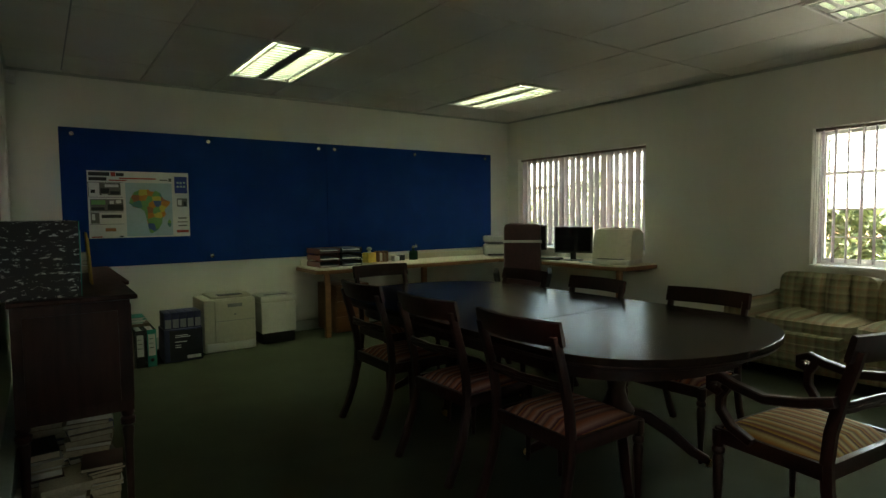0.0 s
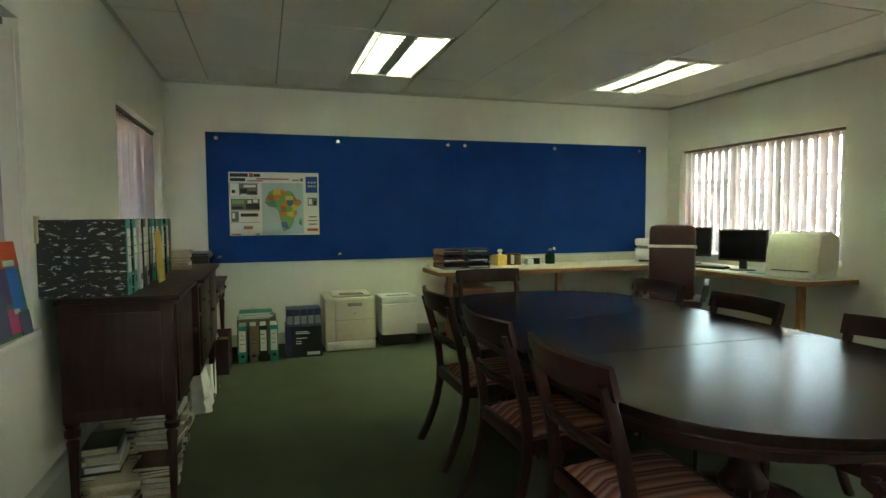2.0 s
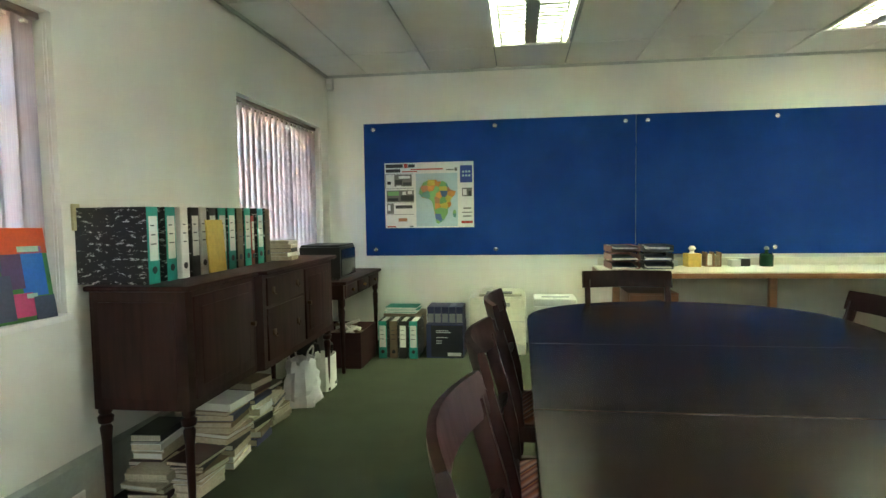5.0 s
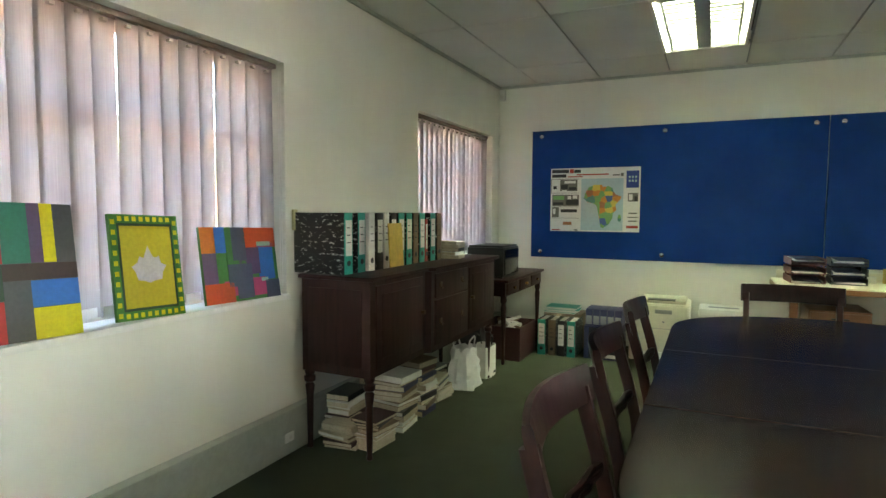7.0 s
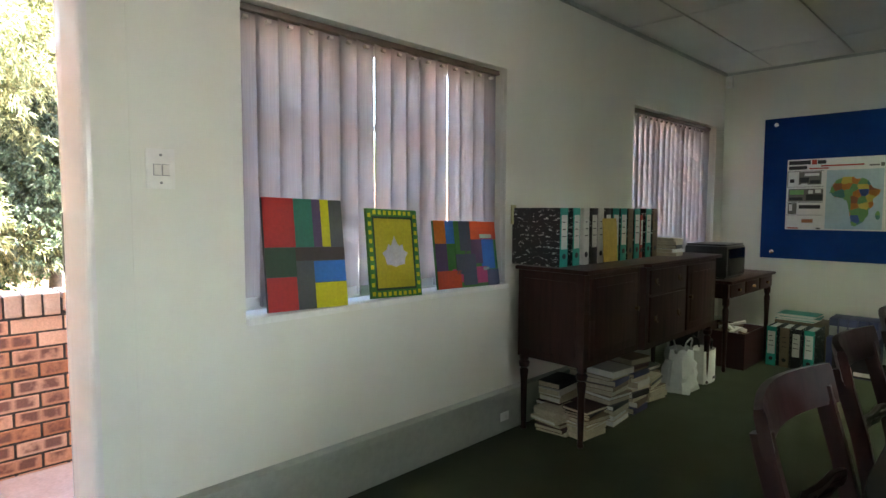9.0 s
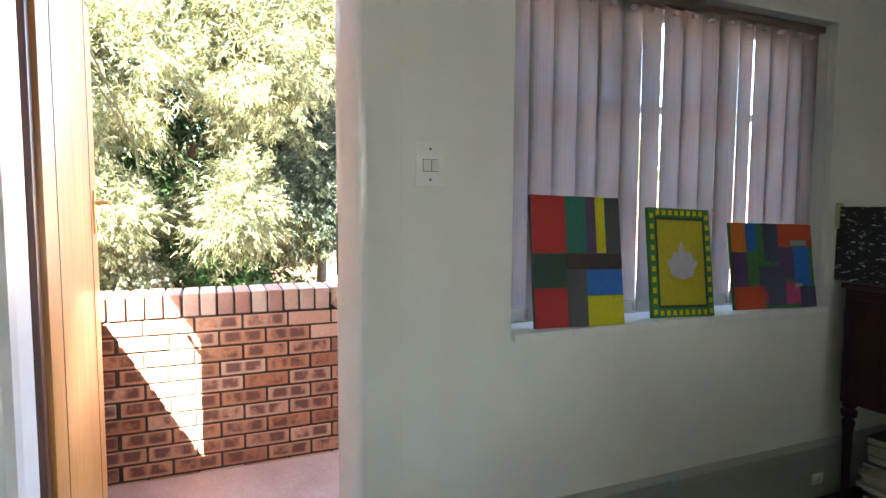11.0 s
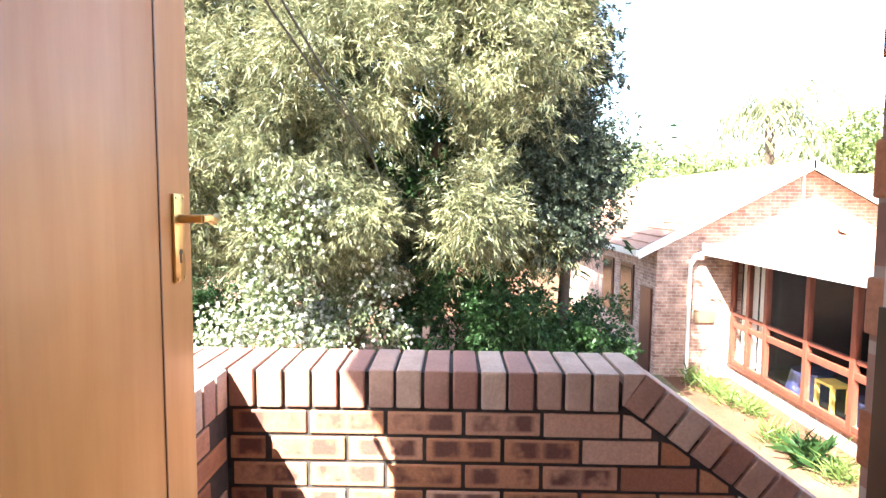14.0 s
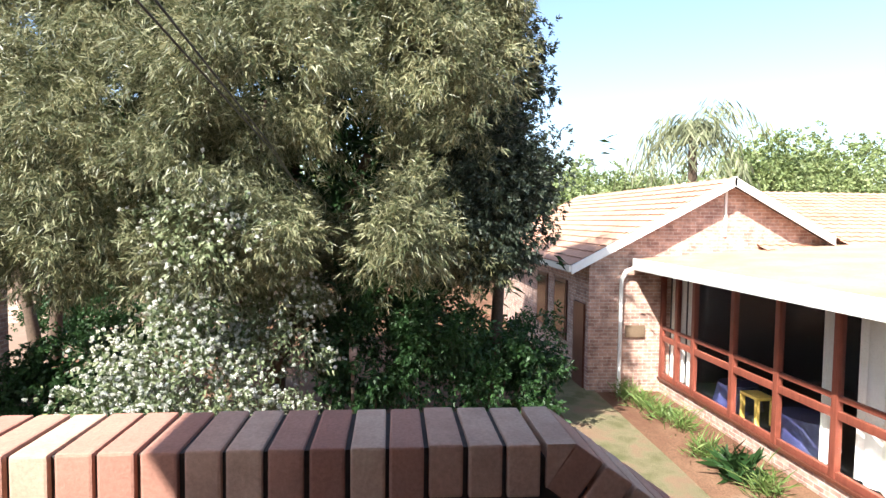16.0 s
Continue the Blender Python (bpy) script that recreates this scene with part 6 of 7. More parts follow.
for k, c in cells.items():
    b_ = bmesh.new()
    for i, j in c:
        x0, x1, y0, y1 = 0.36 + 0.46 * i / N, 0.36 + 0.46 * (i + 1) / N, 0.04 + 0.72 * j / N, 0.04 + 0.72 * (j + 1) / N
        b_.faces.new([b_.verts.new((x * PW, -0.0012, y * PH)) for x, y in ((x0, y0), (x1, y0), (x1, y1), (x0, y1))])
    bmesh.ops.remove_doubles(b_, verts=b_.verts, dist=0.0001)
    part("country", b_, INK[tints[k]], poster, smooth=False)


# ---- paintings on the window sill ----
def paint(name, col):
    return plain(name, col, 0.55, vary=0.1, grain=60, relief=0.3)


PC = {"red": paint("paint_red", (0.42, 0.02, 0.02)), "green": paint("paint_green", (0.02, 0.16, 0.11)), "dgreen": paint("paint_dark_green", (0.02, 0.06, 0.035)), "violet": paint("paint_violet", (0.09, 0.05, 0.13)), "yellow": paint("paint_yellow", (0.60, 0.55, 0.01)), "grey": paint("paint_grey", (0.07, 0.08, 0.09)),
      "brown": paint("paint_brown", (0.05, 0.03, 0.03)), "blue": paint("paint_blue", (0.02, 0.14, 0.50)), "ochre": paint("paint_ochre", (0.45, 0.38, 0.02)), "lilac": paint("paint_lilac", (0.45, 0.42, 0.50)), "orange": paint("paint_orange", (0.60, 0.17, 0.02)), "tomato": paint("paint_tomato", (0.52, 0.07, 0.02)),
      "pink": paint("paint_pink", (0.45, 0.05, 0.15)), "slate": paint("paint_slate", (0.06, 0.075, 0.13)), "leaf": paint("paint_leaf", (0.05, 0.19, 0.04)), "pale": paint("paint_pale", (0.35, 0.50, 0.40))}


def painting(name, y, w, h, roll, label, patches, base):
    p = thing(name, pose(0.024, y, WIN_A[2] + 0.005 - w * math.sin(radians(roll)), roll, -9, 0), label, "painting", "paintings on the sill")
    part("canvas", bm_box(-0.016, 0, 0, w, 0, h, 0.002), PC[base], p)
    for k, (u0, u1, v0, v1, c) in enumerate(patches):
        part("colour_patch", bm_box(0.0004, 0.0012 + 0.0005 * (k % 4), u0 * w, u1 * w, v0 * h, v1 * h), PC[c], p)
    return p


painting("block_painting", 1.045, 0.385, 0.475, -1.6, "abstract painting of bold red, yellow, blue and green blocks", [
    (0, 0.37, 0.56, 1, "red"), (0.37, 0.60, 0.56, 1, "green"), (0.60, 0.71, 0.56, 1, "violet"), (0.71, 0.82, 0.56, 1, "yellow"), (0.82, 1, 0.56, 1, "grey"),
    (0, 0.36, 0.30, 0.555, "dgreen"), (0.36, 1, 0.435, 0.555, "brown"), (0.36, 0.58, 0, 0.43, "grey"), (0.58, 1, 0.235, 0.43, "blue"), (0.58, 1, 0, 0.23, "yellow"), (0, 0.355, 0, 0.295, "red")], "grey")
pt = painting("leaf_painting", 1.565, 0.315, 0.43, -2.2, "yellow painting of a pale leaf with a green checked border", [
    (0.0, 1, 0, 1, "leaf"), (0.10, 0.90, 0.085, 0.915, "dgreen"), (0.13, 0.87, 0.11, 0.89, "ochre")], "leaf")
for k in range(10):
    for u in (0.02, 0.92):
        part("border_square", bm_box(0.002, 0.003, u * 0.315, (u + 0.055) * 0.315, (0.03 + 0.097 * k) * 0.43, (0.075 + 0.097 * k) * 0.43), PC["yellow"], pt)
    if k < 8:
        for v in (0.02, 0.935):
            part("border_square", bm_box(0.002, 0.003, (0.12 + 0.10 * k) * 0.315, (0.175 + 0.10 * k) * 0.315, v * 0.43, (v + 0.045) * 0.43), PC["yellow"], pt)
b_ = bmesh.new()
lf = [(0.50, 0.70), (0.56, 0.60), (0.60, 0.58), (0.66, 0.60), (0.68, 0.53), (0.76, 0.50), (0.70, 0.44), (0.68, 0.37), (0.58, 0.36), (0.50, 0.34), (0.42, 0.36), (0.33, 0.37), (0.30, 0.45), (0.25, 0.50), (0.34, 0.54), (0.37, 0.60), (0.43, 0.58)]
for i in range(len(lf)):
    (ua, va_), (ub, vb_) = lf[i], lf[(i + 1) % len(lf)]
    b_.faces.new([b_.verts.new((0.0035, u * 0.315, v * 0.43)) for u, v in ((0.5, 0.48), (ua, va_), (ub, vb_))])
part("painted_leaf", b_, PC["lilac"], pt, smooth=False)
painting("patch_painting", 2.0, 0.49, 0.365, -1.6, "abstract painting of blue, red and violet patches", [
    (0, 0.17, 0.66, 1, "orange"), (0.17, 0.30, 0.66, 1, "blue"), (0.30, 0.55, 0.35, 1, "leaf"), (0.38, 0.56, 0.55, 1, "slate"), (0.56, 1, 0.72, 1, "tomato"), (0, 0.17, 0.25, 0.66, "violet"), (0.45, 0.74, 0.35, 0.72, "violet"), (0.30, 0.62, 0.2, 0.50, "slate"),
    (0.72, 0.95, 0.26, 0.80, "blue"), (0.72, 0.92, 0.74, 0.80, "pale"), (0.74, 0.84, 0.24, 0.29, "pale"), (0, 0.36, 0, 0.26, "tomato"), (0.24, 0.40, 0.08, 0.28, "pink"), (0.62, 0.80, 0.05, 0.30, "pink"), (0.40, 0.62, 0.03, 0.25, "slate"), (0.80, 1, 0, 0.25, "slate"), (0.405, 0.49, 0.44, 0.455, "pale")], "leaf")
tab = thing("cord_weight", pose(0.002, 2.635, 1.22), "pale yellow blind cord safety tab on the wall", "blind fitting")
part("tab", bm_box(0, 0.012, -0.02, 0.02, 0, 0.115, 0.003), plain("pale_yellow", (0.52, 0.48, 0.27), 0.6), tab)
sen = thing("alarm_sensor", pose(0.05, 5.95, 2.56), "small white alarm sensor in the ceiling corner", "sensor")
part("case", bm_box(-0.03, 0.03, -0.025, 0.035, -0.05, 0.06, 0.008), WHITE, sen)
part("lens", bm_box(-0.02, 0.02, -0.03, -0.0255, -0.035, 0.01, 0.002), PAPER, sen)


# ---- office chair ----
oc = thing("office_chair", pose(4.66, 4.42, 0, 0, 0, -44), "dark red leather high-backed office chair with a white band", "office chair")
b_ = bmesh.new()
box(b_, -0.205, 0.205, -0.30, -0.19, 0.50, 1.20, 0.054, pose(0, 0, 0, -6, 0, 0))
bk = part("backrest", b_, LEATHER, oc)
part("headrest", bm_box(-0.175, 0.175, -0.24, -0.12, 1.02, 1.21, 0.04, pose(0, -0.02, 0, -6, 0, 0)), LEATHER, bk)
part("band", bm_box(-0.212, 0.212, -0.306, -0.185, 0.985, 1.012, 0.004, pose(0, 0, 0, -6, 0, 0)), PAPER, bk, "white strap round the backrest")
part("seat", bm_box(-0.26, 0.26, -0.22, 0.29, 0.42, 0.53, 0.04), LEATHER, oc)
for s in (-1, 1):
    b_ = bmesh.new()
    sweep(b_, [(s * 0.27, -0.20, 0.52), (s * 0.30, -0.18, 0.66), (s * 0.30, 0.0, 0.70), (s * 0.30, 0.16, 0.68), (s * 0.28, 0.20, 0.52)], 0.045, 0.03, (1, 0, 0))
    part("armrest", b_, BLACK, oc)
b_ = bmesh.new()
rod(b_, (0, 0, 0.10), (0, 0, 0.42), 0.03)
part("gas_lift", b_, BLACK, oc)
for k in range(5):
    a = k * 2 * math.pi / 5
    b_ = bmesh.new()
    sweep(b_, [(0.03 * math.cos(a), 0.03 * math.sin(a), 0.11), (0.30 * math.cos(a), 0.30 * math.sin(a), 0.065)], 0.045, 0.03, (-math.sin(a), math.cos(a), 0))
    lg = part("base_leg", b_, BLACK, oc)
    b_ = bmesh.new()
    c_ = Vector((0.30 * math.cos(a), 0.30 * math.sin(a), 0.028))
    rod(b_, c_ - Vector((0.02, 0, 0)), c_ + Vector((0.02, 0, 0)), 0.028, seg=12)
    part("castor", b_, BLACK, lg)


# ---- desk things ----
def monitor(m, w, h):
    t = thing("monitor", m, "black flat computer monitor standing on the desk", "monitor", "monitors")
    part("case", bm_box(-w / 2, w / 2, -0.02, 0.025, 0.09, 0.09 + h, 0.006), BLACK, t)
    part("screen", bm_box(-w / 2 + 0.018, w / 2 - 0.018, -0.0225, -0.0205, 0.112, 0.075 + h), SCREEN, t)
    part("neck", bm_box(-0.035, 0.035, 0.0, 0.04, 0.012, 0.15, 0.005), BLACK, t)
    b_ = bmesh.new()
    lathe(b_, [(0.12, 0), (0.12, 0.008), (0.05, 0.014)], 24, Matrix.Diagonal((1, 0.75, 1, 1)))
    part("foot", b_, BLACK, t)


monitor(pose(5.50, 4.42, DZ + 0.001, 0, 0, -62), 0.46, 0.32)
monitor(pose(5.55, 5.22, DZ + 0.001, 0, 0, -50), 0.44, 0.33)
kb = thing("keyboard", pose(5.36, 4.75, DZ + 0.001, 0, 0, -70), "black keyboard on the desk in front of the monitor", "keyboard")
part("case", bm_box(-0.21, 0.21, -0.07, 0.07, 0, 0.022, 0.004), BLACK, kb)
for r_ in range(4):
    part("key_row", bm_box(-0.20, 0.20, -0.06 + r_ * 0.031, -0.036 + r_ * 0.031, 0.0225, 0.029, 0.002), GREY, kb)
pr_ = thing("laser_printer", pose(5.52, 3.78, DZ + 0.001, 0, 0, -72), "beige desktop laser printer with rounded front", "printer")
b_ = bmesh.new()
prof = [(-0.22, 0.06), (0.22, 0.06), (0.24, 0.14), (0.24, 0.33), (0.21, 0.37), (0.10, 0.395), (-0.02, 0.40), (-0.13, 0.385), (-0.17, 0.33), (-0.20, 0.24), (-0.215, 0.14)]
rings_ = [[b_.verts.new((x, y * k, 0.06 + (z - 0.06) * q)) for y, z in prof] for x, k, q in ((-0.215, 0.93, 0.95), (-0.20, 0.99, 0.99), (-0.15, 1.0, 1.0), (0.15, 1.0, 1.0), (0.20, 0.99, 0.99), (0.215, 0.93, 0.95))]
b_.faces.new(rings_[0])
b_.faces.new(rings_[-1][::-1])
for f, g in zip(rings_, rings_[1:]):
    for i in range(len(prof)):
        b_.faces.new((f[i], g[i], g[(i + 1) % len(prof)], f[(i + 1) % len(prof)]))
part("body", b_, BEIGE, pr_)
part("base", bm_box(-0.21, 0.21, -0.235, 0.22, 0.0, 0.059, 0.01), BEIGE2, pr_)
part("cassette", bm_box(-0.19, 0.19, -0.25, -0.2355, 0.008, 0.05, 0.005), BEIGE2, pr_)
part("slot", bm_box(-0.15, 0.15, -0.238, -0.222, 0.062, 0.07), BLACK, pr_)
part("panel", bm_box(-0.06, 0.10, -0.09, -0.02, 0.399, 0.408, 0.004), GREY, pr_)
part("top_tray", bm_box(-0.17, 0.17, 0.0, 0.17, 0.385, 0.402, 0.006), BEIGE2, pr_)
fx = thing("fax_machine", pose(5.42, 5.74, DZ + 0.001, 0, 0, -35), "pale desktop inkjet machine with raised paper tray", "printer")
part("body", bm_box(-0.19, 0.19, -0.15, 0.15, 0, 0.15, 0.02), BEIGE2, fx)
part("tray", bm_box(-0.15, 0.15, -0.30, -0.151, 0.01, 0.03, 0.004), BLACK, fx)
part("lid", bm_box(-0.19, 0.19, -0.12, 0.15, 0.19, 0.27, 0.025), BEIGE2, fx)
part("riser", bm_box(-0.13, 0.13, -0.05, 0.14, 0.1505, 0.1895), GREY, fx)


def letter_tray(m, body, label, seed):
    t = thing("letter_tray", m, label, "letter tray", "letter trays")
    rl = random.Random(seed)
    for k in range(3):
        z = k * 0.075
        b_ = bmesh.new()
        box(b_, -0.125, 0.125, -0.16, 0.16, z, z + 0.004)
        for x in (-0.125, 0.121):
            box(b_, x, x + 0.004, -0.16, 0.16, z + 0.004, z + 0.055)
        box(b_, -0.121, 0.121, 0.156, 0.16, z + 0.004, z + 0.055)
        tr = part("tray", b_, body, t, smooth=False)
        for q in range(4):
            part("paper", bm_box(-0.10, 0.10, -0.16, 0.14, 0, 0.005, 0, pose(rl.uniform(-0.01, 0.01), rl.uniform(-0.03, 0.01), z + 0.005 + q * 0.0075 + (0.02 if k == 2 else 0), rl.uniform(0, 3), rl.uniform(-2, 2), rl.uniform(-6, 6))), PAPER if q % 3 else PURPLE, tr)
    for x in (-0.11, 0.11):
        for y in (-0.14, 0.14):
            part("post", bm_box(x - 0.006, x + 0.006, y - 0.006, y + 0.006, 0.0562, 0.0745), body, t)
            part("post", bm_box(x - 0.006, x + 0.006, y - 0.006, y + 0.006, 0.1312, 0.1495), body, t)


letter_tray(pose(2.82, 5.74, DZ + 0.001, 0, 0, 4), plain("dusty_red_plastic", (0.26, 0.11, 0.10), 0.5), "dull red letter trays heaped with loose papers", 1)
letter_tray(pose(3.12, 5.76, DZ + 0.001, 0, 0, -3), BLACK, "black letter trays filled with papers", 2)
tb = thing("tissue_box", pose(3.46, 5.84, DZ + 0.001, 0, 0, 8), "yellow tissue box with a white tissue on the desk", "tissue box")
part("box", bm_box(-0.06, 0.06, -0.06, 0.06, 0, 0.12, 0.004), YELLOWP, tb)
b_ = bmesh.new()
lathe(b_, [(0.03, 0.12), (0.015, 0.14), (0.035, 0.165), (0.02, 0.185), (0.004, 0.19)], 9)
part("tissue", b_, PAPER, tb)
og = thing("desk_organiser", pose(3.64, 5.86, DZ + 0.001), "brown wooden desk organiser with compartments", "organiser")
for x in (-0.07, -0.01, 0.05):
    part("divider", bm_box(x, x + 0.012, -0.06, 0.06, 0, 0.13), DESKW, og)
part("tray", bm_box(-0.058, 0.05, -0.06, 0.06, 0, 0.012), DESKW, og)
part("notes", bm_box(-0.05, -0.015, -0.05, 0.05, 0.0125, 0.11), PAPER, og)
part("card_pack", bm_box(0.004, 0.045, -0.05, 0.05, 0.0125, 0.10), BROWNC, og)
bt = thing("green_bottle", pose(4.10, 5.85, DZ + 0.001), "squat dark green bottle on the desk", "bottle")
b_ = bmesh.new()
lathe(b_, [(0.055, 0), (0.058, 0.01), (0.058, 0.10), (0.045, 0.115), (0.015, 0.12), (0.015, 0.15)], 20)
part("glass_body", b_, plain("green_glass", (0.02, 0.07, 0.04), 0.12), bt)
b_ = bmesh.new()
lathe(b_, [(0.018, 0.15), (0.02, 0.155), (0.02, 0.172), (0.01, 0.178)], 14)
part("stopper", b_, GREY, bt)
for k, (x, y, r, c) in enumerate(((3.30, 5.88, 0, PAPER), (3.82, 5.83, 15, PAPER), (3.92, 5.86, -20, BLACK))):
    n_ = thing("note_pad", pose(x, y, DZ + 0.001, 0, 0, r), "small stack of cards and notes on the desk", "note pad", "small desk things")
    part("stack", bm_box(-0.045, 0.045, -0.03, 0.03, 0, 0.05 + 0.01 * k, 0.003), c, n_)
    part("top_sheet", bm_box(-0.05, 0.045, -0.035, 0.03, 0.0502 + 0.01 * k, 0.053 + 0.01 * k, 0, pose(0, 0, 0, 0, 0, 6)), PAPER, n_)
ds = thing("desk_papers", pose(5.48, 4.10, DZ + 0.001, 0, 0, 20), "blue card folder lying on the desk", "folder")
part("folder", bm_box(-0.1, 0.1, -0.14, 0.14, 0, 0.006), plain("cyan_card", (0.10, 0.42, 0.50), 0.6), ds)
part("sheet", bm_box(-0.09, 0.1, -0.13, 0.13, 0.0065, 0.008), PAPER, ds)

# ---- machines and boxes on the floor ----
fp = thing("floor_printer", pose(1.455, 5.44, 0), "large beige laser printer standing on the carpet", "printer")
part("body", bm_box(0, 0.50, 0.02, 0.50, 0.0, 0.52, 0.02), BEIGE, fp)
part("front_panel", bm_box(0.10, 0.49, 0.0, 0.021, 0.10, 0.51, 0.012), BEIGE, fp)
part("cassette", bm_box(0.02, 0.49, 0.004, 0.021, 0.01, 0.092, 0.006), BEIGE2, fp)
part("top_cover", bm_box(0.08, 0.47, 0.06, 0.44, 0.5205, 0.55, 0.015), BEIGE, fp)
part("output_slot", bm_box(0.15, 0.38, 0.05, 0.16, 0.5502, 0.556), BLACK, fp)
part("grip", bm_box(0.22, 0.36, -0.004, 0.0005, 0.44, 0.475, 0.003), GREY, fp)
part("seam", bm_box(0.11, 0.48, -0.0012, 0.0002, 0.305, 0.309), GREY, fp)
part("badge", bm_box(0.28, 0.30, -0.002, 0.0002, 0.36, 0.375), GREY, fp)
shd = thing("paper_shredder", pose(2.03, 5.52, 0), "white paper shredder on a black base", "shredder")
part("base", bm_box(0.01, 0.36, 0.02, 0.30, 0, 0.11, 0.01), BLACK, shd)
part("bin", bm_box(0, 0.37, 0, 0.32, 0.111, 0.43, 0.015), BEIGE2, shd)
part("head", bm_box(-0.005, 0.375, -0.005, 0.325, 0.4305, 0.50, 0.02), BEIGE2, shd)
part("slot", bm_box(0.07, 0.31, 0.09, 0.14, 0.5002, 0.504), GREY, shd)
bx = thing("carton", pose(1.08, 5.32, 0), "dark blue printed carton standing on the carpet", "box")
part("box", bm_box(0, 0.33, 0, 0.30, 0, 0.30, 0.004), PURPLE, bx)
part("dark_face", bm_box(0.045, 0.325, -0.002, -0.0003, 0.01, 0.29), BLACK, bx)
for u0, u1, z in ((0.09, 0.20, 0.24), (0.09, 0.22, 0.225), (0.09, 0.19, 0.18), (0.09, 0.14, 0.15), (0.09, 0.14, 0.13)):
    part("print", bm_box(u0, u1, -0.003, -0.0022, z, z + 0.007), PAPER, bx)
part("barcode_label", bm_box(0.19, 0.31, -0.003, -0.0022, 0.02, 0.05), PAPER, bx)
for k in range(5):
    bn = thing("carton_small", pose(1.09 + 0.064 * k, 5.34, 0.302), "small violet and grey toner carton stacked on a box", "box", "small cartons")
    part("box", bm_box(0, 0.06, 0, 0.25, 0, 0.15, 0.003), PURPLE, bn)
    part("label", bm_box(0.004, 0.056, -0.0015, -0.0002, 0.01, 0.09), GREY, bn)
for k in range(5):
    st_ = thing("magazine", pose(0.80 + 0.012 * (k % 3), 5.66, 0.352 + 0.012 * k, 0, 0, 4 * (k % 3) - 4), "magazine lying on a stack behind the files", "magazine", "magazines")
    part("cover", bm_box(-0.15, 0.15, -0.11, 0.11, 0.009, 0.0115), PAPER if k % 2 else TEAL, st_)
    part("page_block", bm_box(-0.148, 0.148, -0.108, 0.108, 0, 0.0088), PAPER, st_)
bxx = thing("carton_low", pose(0.64, 5.56, 0), "plain brown carton behind the row of files", "box")
part("box", bm_box(0, 0.36, 0, 0.30, 0, 0.35, 0.004), BROWNC, bxx)
part("tape", bm_box(0.15, 0.21, -0.001, 0.301, 0.3502, 0.351), YELLOWP, bxx)

# ---- small writing desk in the corner ----
wd_ = thing("writing_table", pose(0.09, 4.72, 0), "small dark wooden writing table with drawers on turned legs", "table")
part("top", bm_box(0, 0.46, 0, 1.16, 0.72, 0.745, 0.006), SIDEW, wd_)
part("carcass", bm_box(0.02, 0.43, 0.02, 1.14, 0.60, 0.719), SIDEW, wd_)
for k in range(3):
    d = part("drawer", bm_box(0.43, 0.44, 0.05 + 0.365 * k, 0.385 + 0.365 * k, 0.615, 0.71, 0.003), SIDEW, wd_)
    b_ = bmesh.new()
    rod(b_, (0.441, 0.217 + 0.365 * k, 0.66), (0.462, 0.217 + 0.365 * k, 0.66), 0.010, 0.013)
    part("knob", b_, BRASS, d)
for x in (0.045, 0.405):
    for y in (0.05, 1.11):
        b_ = bmesh.new()
        lathe(b_, [(0.012, 0), (0.018, 0.02), (0.014, 0.05), (0.02, 0.35), (0.026, 0.50), (0.018, 0.53), (0.028, 0.55), (0.028, 0.60)], 12, pose(x, y, 0))
        part("leg", b_, SIDEW, wd_)
rd = thing("black_equipment", pose(0.14, 4.80, 0.747), "black office machine standing on the writing table", "machine")
part("case", bm_box(0, 0.34, 0, 0.42, 0.012, 0.27, 0.012), BLACK, rd)
part("front", bm_box(0.341, 0.349, 0.02, 0.40, 0.03, 0.25, 0.004), SCREEN, rd)
part("lid", bm_box(0.01, 0.33, 0.01, 0.41, 0.2705, 0.285, 0.006), BLACK, rd)
part("foot", bm_box(0.02, 0.32, 0.02, 0.40, 0, 0.0115), BLACK, rd)
cr = thing("carton_open", pose(0.20, 4.92, 0), "open brown carton full of papers under the table", "box")
for a in ((0, 0.40, 0, 0.006), (0, 0.40, 0.494, 0.50), (0, 0.006, 0.006, 0.494), (0.394, 0.40, 0.006, 0.494)):
    part("side", bm_box(*a, 0.0, 0.30), LEATHER, cr)
part("bottom", bm_box(0.006, 0.394, 0.006, 0.494, 0, 0.006), LEATHER, cr)
rq = random.Random(8)
for k in range(9):
    part("paper_roll", bm_box(-0.11, 0.11, -0.02, 0.02, -0.01, 0.012, 0.006, pose(0.2 + rq.uniform(-0.08, 0.08), 0.25 + rq.uniform(-0.17, 0.17), 0.25 + rq.uniform(0, 0.07), rq.uniform(-25, 25), rq.uniform(-25, 25), rq.uniform(0, 180))), PAPER if k % 2 else BROWNC, cr)
part("filling", bm_box(0.02, 0.38, 0.02, 0.48, 0.01, 0.23, 0.01), BROWNC, cr)

# ---- books and bags under the sideboard ----
COVERS = [BROWNC, AGED, PURPLE, BLACK, BROWNC, LEATHER, BLACK, AGED, CREAM, PAPER]
rk = random.Random(14)


def book(m, w, d, h, cover):
    t = thing("book", m, "paperback book lying in a stack on the carpet", "book", "stacked books")
    part("cover", bm_box(-w / 2, w / 2, -d / 2, d / 2, h - 0.0025, h), cover, t)
    part("back_cover", bm_box(-w / 2, w / 2, -d / 2, d / 2, 0, 0.002), cover, t)
    part("spine", bm_box(w / 2 - 0.002, w / 2, -d / 2, d / 2, 0.0021, h - 0.0026), cover, t)
    part("page_block", bm_box(-w / 2 + 0.003, w / 2 - 0.0022, -d / 2 + 0.003, d / 2 - 0.003, 0.0021, h - 0.0026), AGED if rk.random() < 0.75 else PAPER, t)


